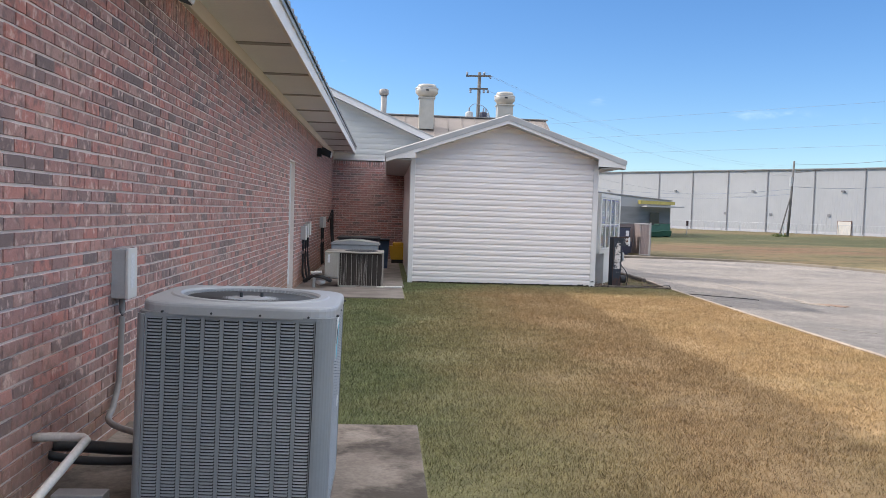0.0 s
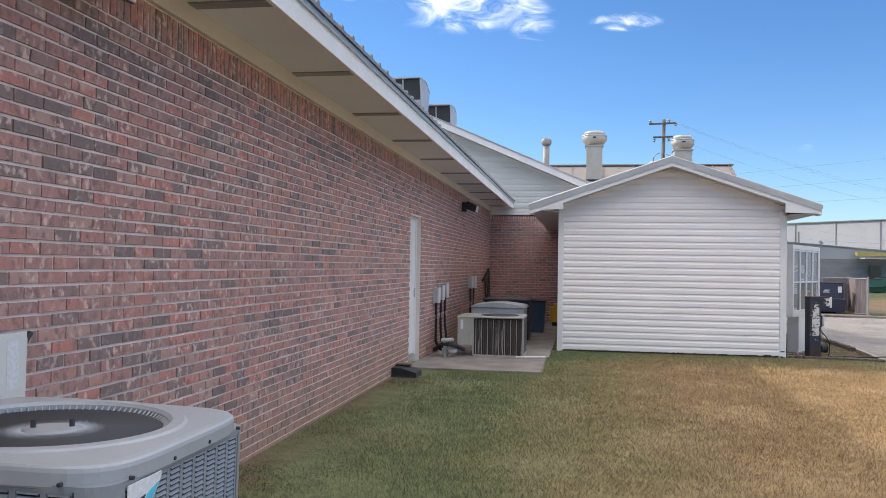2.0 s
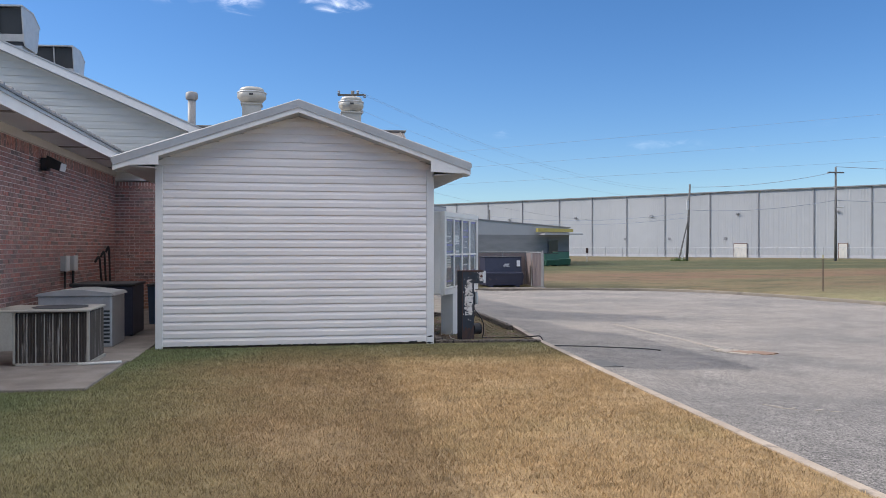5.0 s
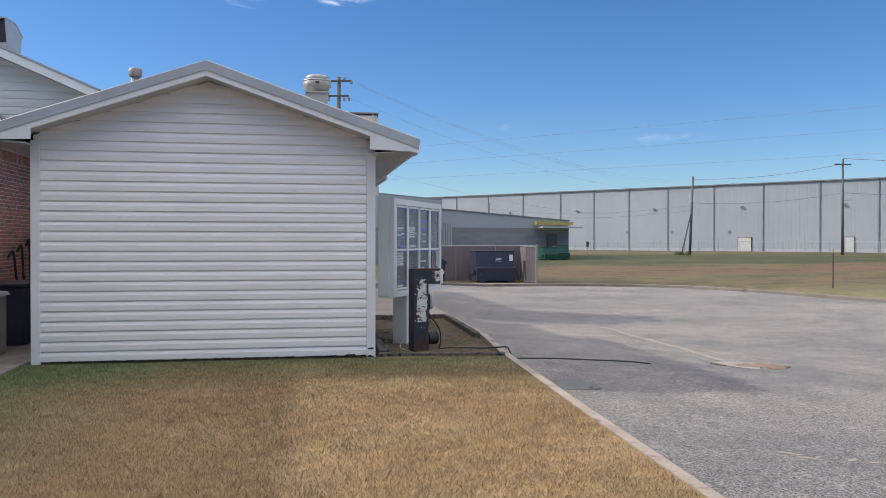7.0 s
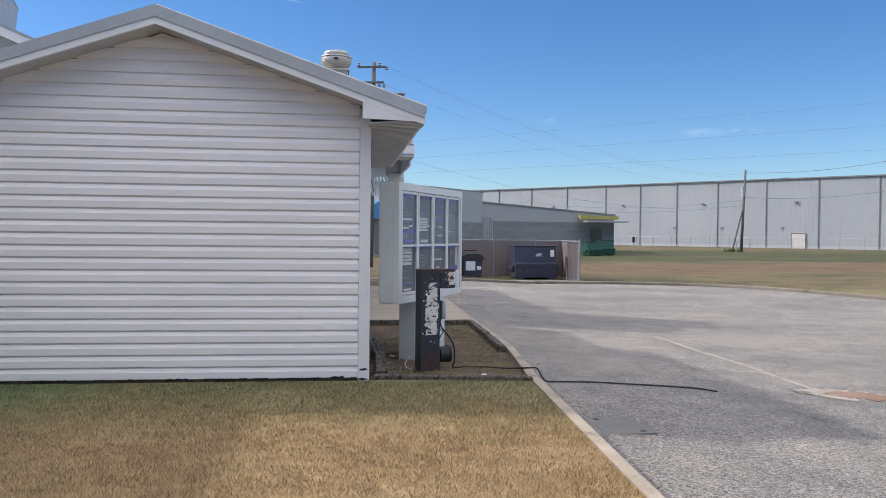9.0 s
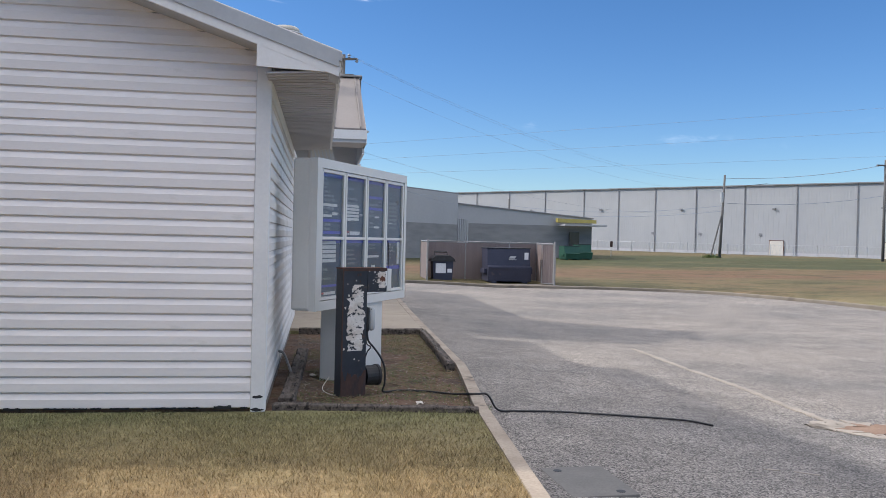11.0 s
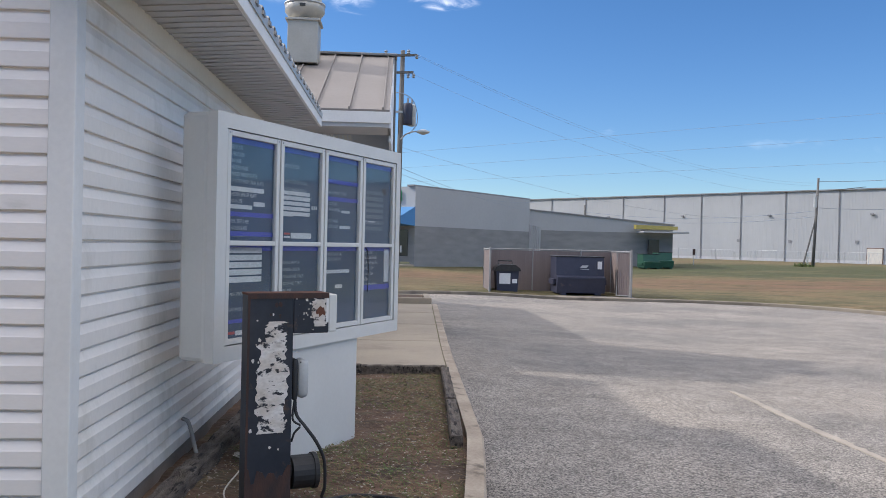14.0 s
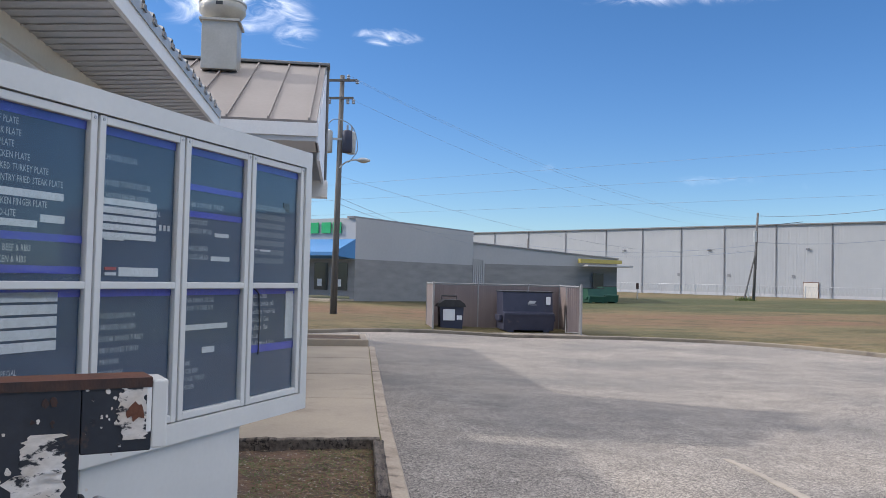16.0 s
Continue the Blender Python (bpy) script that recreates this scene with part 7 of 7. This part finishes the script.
for x0, wd in ((24.7, 1.9), (39.5, 1.1)):
    dr = part("door", box(x0, x0 + wd, -0.16, -0.06, 0.0, 2.05), CREAM, wh, "tan double door")
    part("door_frame", box(x0 - 0.08, x0 + wd + 0.08, -0.13, -0.055, 0.0, 2.14), RUST, dr)
for x0 in (-9.6, 23.1, 6.2, 14.0):
    part("wall_vent", box(x0, x0 + 0.4, -0.10, -0.06, 2.7, 3.1), WAREHOUSE_DARK, wh)

# chain-link fence before the warehouse
fen = thing("chain_link_fence", WM @ Matrix.Translation((0, -6.0, 0)), "long grey chain-link fence before the warehouse", "fence")
fabric = bmesh.new()
for k in range(280):
    x = -60 + 0.5 * k
    tube([(x, 0, -0.6), (x + 0.5, 0, 1.45)], 0.012, 3, fabric)
    tube([(x + 0.5, 0, -0.6), (x, 0, 1.45)], 0.012, 3, fabric)
tagged(part("fence_fabric", fabric, GALV, fen), kind="stuff")
pm = mesh_of("fence_post", cone((0, 0, -0.7), (0, 0, 1.55), 0.045, n=6), GALV)
for k in range(47):
    ob = new("fence_post", pm)
    ob.parent = fen
    ob.location = (-60 + 3.0 * k, 0, 0)
part("top_rail", tube([(-60, 0, 1.47), (80, 0, 1.47)], 0.03, 5), GALV, fen)


# ---- poles and wires ----
def utility_pole(x, y, h, label, lean=(0, 0)):
    ob = thing("utility_pole", pose(x, y, ground_z(x, y)), label, "utility pole", "utility poles")
    part("pole", cone((0, 0, -0.4), (lean[0], lean[1], h), 0.165, 0.105, 12), WOOD_POLE, ob, smooth=True)
    return ob


p2 = utility_pole(5.70, 54.0, 11.1, "wooden utility pole with crossarms, transformers and a street lamp", (0.12, 0))
part("crossarm", box(-0.75, 0.85, -0.2, -0.1, 10.78, 10.88), WOOD_POLE, p2).rotation_euler = (0, 0, radians(-12))
part("crossarm", box(-0.5, 0.7, -0.2, -0.1, 9.95, 10.05), WOOD_POLE, p2).rotation_euler = (0, 0, radians(-12))
for x, z in ((-0.7, 10.88), (0.4, 10.88), (0.8, 10.66), (-0.45, 9.73), (0.4, 9.73), (0.66, 9.73)):
    part("insulator", turned([(0.05, 0), (0.09, 0.05), (0.05, 0.1), (0.09, 0.15), (0.04, 0.22)], 10, at=(x, -0.15 - x * 0.2, z)), WIRE, p2)
for x, y_, r, m in ((0.42, -0.25, 0.23, NAVY_BIN), (-0.5, -0.1, 0.25, BOX_GREY), (0.62, 0.1, 0.2, BOX_GREY)):
    can = part("transformer", turned([(r * 0.9, 0), (r, 0.05), (r, 0.95), (r * 0.9, 1.02), (r * 0.5, 1.06)], 16, at=(x, y_, 7.45)), m, p2, "cylindrical transformer can", True)
    part("bushing", cone((x, y_, 8.5), (x, y_, 8.75), 0.05), WIRE, can)
part("bracket", box(-0.55, 0.5, -0.12, -0.04, 8.05, 8.15), GALV, p2)
part("jumper", tube(smooth_line([(-0.5, -0.1, 8.75), (-0.2, -0.2, 9.0), (0.35, -0.2, 8.9), (0.75, -0.2, 8.5), (0.9, -0.2, 7.6), (0.5, -0.2, 7.0)], 5), 0.022, 6), WIRE, p2)
part("lamp_arm", tube(smooth_line([(0.1, -0.1, 6.75), (0.35, -0.2, 7.0), (0.7, -0.3, 7.12), (0.95, -0.4, 7.12)], 5), 0.035, 8), GALV, p2)
lamp = part("lamp_head", turned([(0.05, -0.12), (0.16, -0.04), (0.18, 0.03), (0.06, 0.12)], 14), BOX_GREY, p2, "pale street-lamp head", True)
lamp.matrix_basis = Matrix.Translation((1.18, -0.45, 7.10)) @ Matrix.Diagonal((1.9, 1.1, 1, 1))
p1 = utility_pole(47.8, 95.0, 9.0, "wooden utility pole in the field with a leaning brace", (0.4, 0))
part("brace", cone((-1.3, -0.4, -0.3), (0.15, 0, 4.7), 0.09, 0.07, 10), WOOD_POLE, p1, "leaning brace pole")
part("marker", cone((-0.7, -0.3, 0), (-0.7, -0.3, 1.5), 0.09, n=8), PVC, p1, "white guy marker")
part("transformer", cone((0.02, -0.2, 6.0), (0.02, -0.2, 7.1), 0.17, n=12), BOX_GREY, p1, "pale transformer can")
part("stay", tube([(0.35, 0, 7.6), (6.5, 2, 8.4)], 0.035, 6), WOOD_POLE, p1)
p3 = utility_pole(64.4, 91.0, 10.9, "tall wooden utility pole far over the field")
part("crossarm", box(-1.0, 1.0, -0.1, 0.1, 10.2, 10.35), WOOD_POLE, p3)
part("lamp_arm", tube([(0, 0, 6.2), (1.2, 0, 6.3)], 0.06, 6), GALV, p3)
p4 = utility_pole(30.0, 120.0, 6.9, "distant wooden utility pole behind the shop")


def wire(p, q, sag, r, label="thin overhead wire strung between poles"):
    p, q = Vector(p), Vector(q)
    pts = [p.lerp(q, t) - Vector((0, 0, 4 * sag * t * (1 - t))) for t in np.linspace(0, 1, 22)]
    return whole("overhead_wire", tube(pts, r, 4), WIRE, label, "wire", group="overhead wires")


T2 = Vector((5.70, 54.0, ground_z(5.70, 54)))
for o, z in ((0.8, 10.8), (0.4, 11.05), (0.66, 9.9)):
    wire(T2 + Vector((o, -0.3, z)), (48.2, 95.0, z - 2.65), 1.6, 0.0055)
wire(T2 + Vector((0.1, 0, 5.4)), (30.0, 120.0, 6.3), 1.2, 0.009)
wire(T2 + Vector((0.1, 0, 5.1)), (17.5, 84.6, 5.2), 0.5, 0.009, "service wire drooping to the shop")
wire(T2 + Vector((0.1, 0, 6.4)), (48.2, 95.0, 5.2), 1.6, 0.006)
wire((48.1, 95.0, 8.6), (64.4, 91, 10.3), 0.5, 0.025)
wire((48.1, 95.0, 5.9), (64.4, 91, 7.0), 0.5, 0.025)
wire((48.0, 95.0, 5.0), (30.0, 120.0, 5.5), 0.8, 0.025)
wire((48.0, 95.0, 5.6), (30.0, 120.0, 6.0), 0.8, 0.025)
wire((64.4, 91, 10.9), (118, 80, 11), 0.8, 0.03)
wire((64.4, 91, 7.0), (118, 80, 7.4), 0.8, 0.03)
# transmission lines that cross high over the field
for name_x, name_y in ((-60, 150), (260, 38)):
    tp = utility_pole(name_x, name_y, 35.0, "tall steel transmission pole far away")
for z0, z1 in ((9.4, 34.0), (8.1, 28.8), (7.2, 22.7)):
    wire((-60, 150, z0), (260, 38, z1), 1.0, 0.012, "high transmission wire far over the field")

mk = thing("marker_post", pose(25.4, 37.8, ground_z(25.4, 37.8)), "thin dark marker post with a yellow top beside the kerb", "post")
part("post", cone((0, 0, -0.2), (0, 0, 1.45), 0.022, n=8), RUST_PAINT, mk)
part("tip", cone((0, 0, 1.45), (0, 0, 1.62), 0.025, n=8), YELLOW, mk, "yellow tip")
sg = thing("small_sign", pose(35.5, 95.0, ground_z(35.5, 95)), "small dark sign on a post before the warehouse", "sign")
part("post", cone((0, 0, -0.2), (0, 0, 1.6), 0.04, n=8), GALV, sg)
part("plate", box(-0.14, 0.14, -0.06, -0.04, 1.0, 1.6), RUST_PAINT, sg)


# ---- grass blades over the lawn ----
def build_blades():
    """Short mown blades, thickest where the path runs; each a bent sliver of its own."""
    r = np.random.RandomState(5)
    n = 900000
    x = r.uniform(-1.6, 6.25, n)
    y = 1.6 + 15.65 * r.uniform(0, 1, n) ** 1.02
    keep = x < np.interp(y, [p[0] for p in KERB_LINE], [p[1] for p in KERB_LINE]) - 0.03
    keep &= ~((x < 0.27) & (y < 5.52))
    keep &= ~((x < 0.36) & (y > 13.9))
    thin = np.clip((x + 1.6) / 1.3, 0.15, 1) + 0.5 * np.sin(y * 2.7 + np.sin(y * 0.9)) * np.sin(x * 3)
    keep &= r.rand(n) < thin
    x, y = x[keep], y[keep]
    n = len(x)
    clump = 0.5 + 0.5 * np.sin(x * 2.3 + 1.7 * np.sin(y * 1.1)) * np.sin(y * 1.9 + 1.3 * np.sin(x * 1.7))
    h = (0.014 + 0.018 * r.rand(n)) * (0.8 + 0.4 * clump)
    a = r.uniform(0, 2 * np.pi, n)
    lean = r.uniform(0.2, 1.3, n) * h
    b = r.uniform(0, 2 * np.pi, n)
    w = 0.0018 + 0.0016 * r.rand(n)
    co = np.empty((n, 3, 3), dtype=np.float32)
    co[:, 0] = np.stack([x - w * np.cos(a), y - w * np.sin(a), np.full(n, -0.002)], 1)
    co[:, 1] = np.stack([x + w * np.cos(a), y + w * np.sin(a), np.full(n, -0.002)], 1)
    co[:, 2] = np.stack([x + lean * np.cos(b), y + lean * np.sin(b), h], 1)
    me = bpy.data.meshes.new("grass_blades")
    me.vertices.add(3 * n); me.loops.add(3 * n); me.polygons.add(n)
    me.vertices.foreach_set("co", co.ravel())
    me.loops.foreach_set("vertex_index", np.arange(3 * n, dtype=np.int32))
    me.polygons.foreach_set("loop_start", np.arange(0, 3 * n, 3, dtype=np.int32))
    me.update(); me.validate()
    me.materials.append(BLADES)
    return tagged(new("grass", me), "short lawn grass, green to straw-coloured", "grass", kind="stuff")


build_blades()


def slivers(name, xs, ys, zs, length, width, lift, seed, material, label, category):
    """A scatter of fallen blades, needles or crumbs lying at all angles; one object."""
    r = np.random.RandomState(seed)
    n = len(xs)
    a = r.uniform(0, 2 * np.pi, n)
    l = length * (0.4 + r.rand(n))
    w = width * (0.5 + r.rand(n))
    up = lift * r.rand(n)
    co = np.empty((n, 3, 3), dtype=np.float32)
    co[:, 0] = np.stack([xs - w * np.sin(a), ys + w * np.cos(a), zs + 0.002], 1)
    co[:, 1] = np.stack([xs + w * np.sin(a), ys - w * np.cos(a), zs + 0.004], 1)
    co[:, 2] = np.stack([xs + l * np.cos(a), ys + l * np.sin(a), zs + 0.003 + up], 1)
    me = bpy.data.meshes.new(name)
    me.vertices.add(3 * n); me.loops.add(3 * n); me.polygons.add(n)
    me.vertices.foreach_set("co", co.ravel())
    me.loops.foreach_set("vertex_index", np.arange(3 * n, dtype=np.int32))
    me.polygons.foreach_set("loop_start", np.arange(0, 3 * n, 3, dtype=np.int32))
    me.update(); me.validate()
    me.materials.append(material)
    return tagged(new(name, me), label, category, kind="stuff")


rb = np.random.RandomState(9)
bx_all, by_all = rb.uniform(4.6, 6.3, 26000), rb.uniform(17.42, 22.55, 26000)
dens = np.sin(bx_all * 3.1 + 1.3 * np.sin(by_all * 1.7)) * np.sin(by_all * 2.3 + bx_all) + 0.55 * (bx_all - 5.3)
straw = rb.rand(26000) < 0.13 + 0.36 * np.clip(dens, 0, 1)
slivers("dead_grass", bx_all[straw], by_all[straw], np.full(straw.sum(), -0.035), 0.075, 0.0022, 0.02, 1, LITTER, "dead grass and pine straw over the bed soil", "dead grass")
green_at = (dens > 0.0) & (rb.rand(26000) < 0.6)
slivers("bed_weeds", bx_all[green_at], by_all[green_at], np.full(green_at.sum(), -0.038), 0.035, 0.0028, 0.022, 2, WEED, "sparse green weeds in the bed", "weeds")
vx, vy = 46.7 + 0.45 * rb.randn(260), 94.6 + 0.3 * rb.randn(260)
slivers("pole_weeds", vx, vy, np.array([ground_z(a, b) for a, b in zip(vx, vy)]) - 0.02, 0.16, 0.05, 0.5, 8, WEED, "green weeds climbing round the pole's foot", "weeds")
cx, cy = rb.uniform(4.62, 6.25, 2200), rb.uniform(17.45, 22.5, 2200)
slivers("bed_crumbs", cx, cy, np.full(2200, -0.032), 0.018, 0.008, 0.006, 3, PALE_SEAM, "pale crumbs and chips on the soil", "crumbs")


def scrap(x, y, z, r, seed):
    """A crumpled scrap of pale paper lying on the soil."""
    q = random.Random(seed)
    bm = bmesh.new()
    rows = [[bm.verts.new((x + r * (i - 1.5) * (0.6 + 0.3 * q.random()), y + r * (j - 1.5) * (0.6 + 0.4 * q.random()), z + 0.02 * q.random())) for i in range(4)] for j in range(4)]
    low = [[bm.verts.new(v.co - Vector((0, 0, 0.004))) for v in row] for row in rows]
    for j in range(3):
        for i in range(3):
            bm.faces.new((rows[j][i], rows[j][i + 1], rows[j + 1][i + 1], rows[j + 1][i]))
            bm.faces.new((low[j][i], low[j + 1][i], low[j + 1][i + 1], low[j][i + 1]))
    whole("paper_scrap", bm, CREAM, "crumpled pale paper scrap on the bed soil", "litter", group="litter on the soil")


scrap(4.83, 19.15, -0.038, 0.028, 1)
scrap(5.73, 17.75, -0.038, 0.024, 2)


# ---- bricks ----
COURSE_H, BRICK_L, JOINT = 0.0698, 0.207, 0.009
SOLDIER = 0.20


def brick_faces(cx, cy, cz, l, h, proud, along, r):
    """The five seen faces of a tumbled brick: a worn, uneven face towards +x or -y, smaller than its body."""
    d = 0.02
    j = [(r.uniform(-0.0032, 0.0032), r.uniform(-0.003, 0.003)) for _ in range(4)]
    e = [(0.003 + j[0][0], 0.003 + j[0][1]), (-0.003 + j[1][0], 0.003 + j[1][1]), (-0.003 + j[2][0], -0.003 + j[2][1]), (0.003 + j[3][0], -0.003 + j[3][1])]
    if along == "y":
        p = [(WX + proud, cy - l / 2, cz), (WX + proud, cy + l / 2, cz), (WX + proud, cy + l / 2, cz + h), (WX + proud, cy - l / 2, cz + h)]
        q = [(WX - d, y, z) for _, y, z in p]
        p = [(x, y + u, z + v) for (x, y, z), (u, v) in zip(p, e)]
    else:
        p = [(cx - l / 2, BACK_Y - proud, cz), (cx + l / 2, BACK_Y - proud, cz), (cx + l / 2, BACK_Y - proud, cz + h), (cx - l / 2, BACK_Y - proud, cz + h)]
        q = [(x, BACK_Y + d, z) for x, _, z in p]
        p = [(x + u, y, z + v) for (x, y, z), (u, v) in zip(p, e)]
    return p + q, [(0, 1, 2, 3), (0, 4, 5, 1), (1, 5, 6, 2), (2, 6, 7, 3), (3, 7, 4, 0)]


def lay_bricks():
    r = random.Random(11)
    verts, faces = [], []
    near = []

    def put(cx, cy, cz, l, h, along):
        v, f = brick_faces(cx, cy, cz, l, h, 0.001 + 0.005 * r.random(), along, r)
        if along == "y" and 6.2 < cy < 7.55:
            near.append((cy, cz, l, h))
            return
        k = len(verts)
        verts.extend(v)
        faces.extend([tuple(i + k for i in g) for g in f])

    top = WALL_TOP - SOLDIER
    rows = int(top / COURSE_H) + 1
    z0 = top - rows * COURSE_H
    for i in range(rows):
        z = z0 + i * COURSE_H + JOINT / 2
        y = -13.0 + (i % 2) * 0.1065
        while y - BRICK_L / 2 < BACK_Y - 0.03:
            lo, hi = y - BRICK_L / 2, min(y + BRICK_L / 2, BACK_Y - 0.004)
            l = hi - lo
            if z < DOOR_TOP - 0.02 and hi > DOOR_Y0 and lo < DOOR_Y1:
                if lo < DOOR_Y0 - 0.05:
                    put(0, (lo + DOOR_Y0) / 2, z, DOOR_Y0 - lo, COURSE_H - JOINT, "y")
                elif hi > DOOR_Y1 + 0.05:
                    put(0, (hi + DOOR_Y1) / 2, z, hi - DOOR_Y1, COURSE_H - JOINT, "y")
            else:
                put(0, (lo + hi) / 2, z, l, COURSE_H - JOINT, "y")
            y += 0.2125
        x = WX + 0.11 + (i % 2) * 0.1065
        if i % 2:
            put(WX + 0.055, 0, z, 0.10, COURSE_H - JOINT, "x")
        while x < 2.0:
            put(x, 0, z, BRICK_L, COURSE_H - JOINT, "x")
            x += 0.2125
    y = -13.0
    while y < BACK_Y - 0.05:
        put(0, y, top + JOINT / 2, 0.0577, SOLDIER - JOINT * 1.5, "y")
        y += COURSE_H
    x = WX + 0.06
    while x < 2.0:
        put(x, 0, top - 0.1, 0.0577, SOLDIER - JOINT * 1.5, "x")
        x += COURSE_H
    me = bpy.data.meshes.new("brickwork")
    me.from_pydata(verts, [], faces)
    me.materials.append(BRICK)
    rest = tagged(new("brickwork", me), kind="stuff")
    rest.parent = long_wall
    rest.matrix_parent_inverse = wing.matrix_basis.inverted()
    # the stretch nearest the path, brick by brick
    shared = {}
    for cy, cz, l, h in near:
        key = (round(l, 3), round(h, 3), r.randrange(12))
        if key not in shared:
            v, f = brick_faces(0, 0, 0, l, h, 0.001 + 0.005 * r.random(), "y", r)
            m = bpy.data.meshes.new("brick")
            m.from_pydata([(x - WX, y, z) for x, y, z in v], [], f)
            m.materials.append(BRICK)
            shared[key] = m
        ob = new("brick", shared[key])
        ob.parent = long_wall
        ob.location = (0, cy, cz)


lay_bricks()
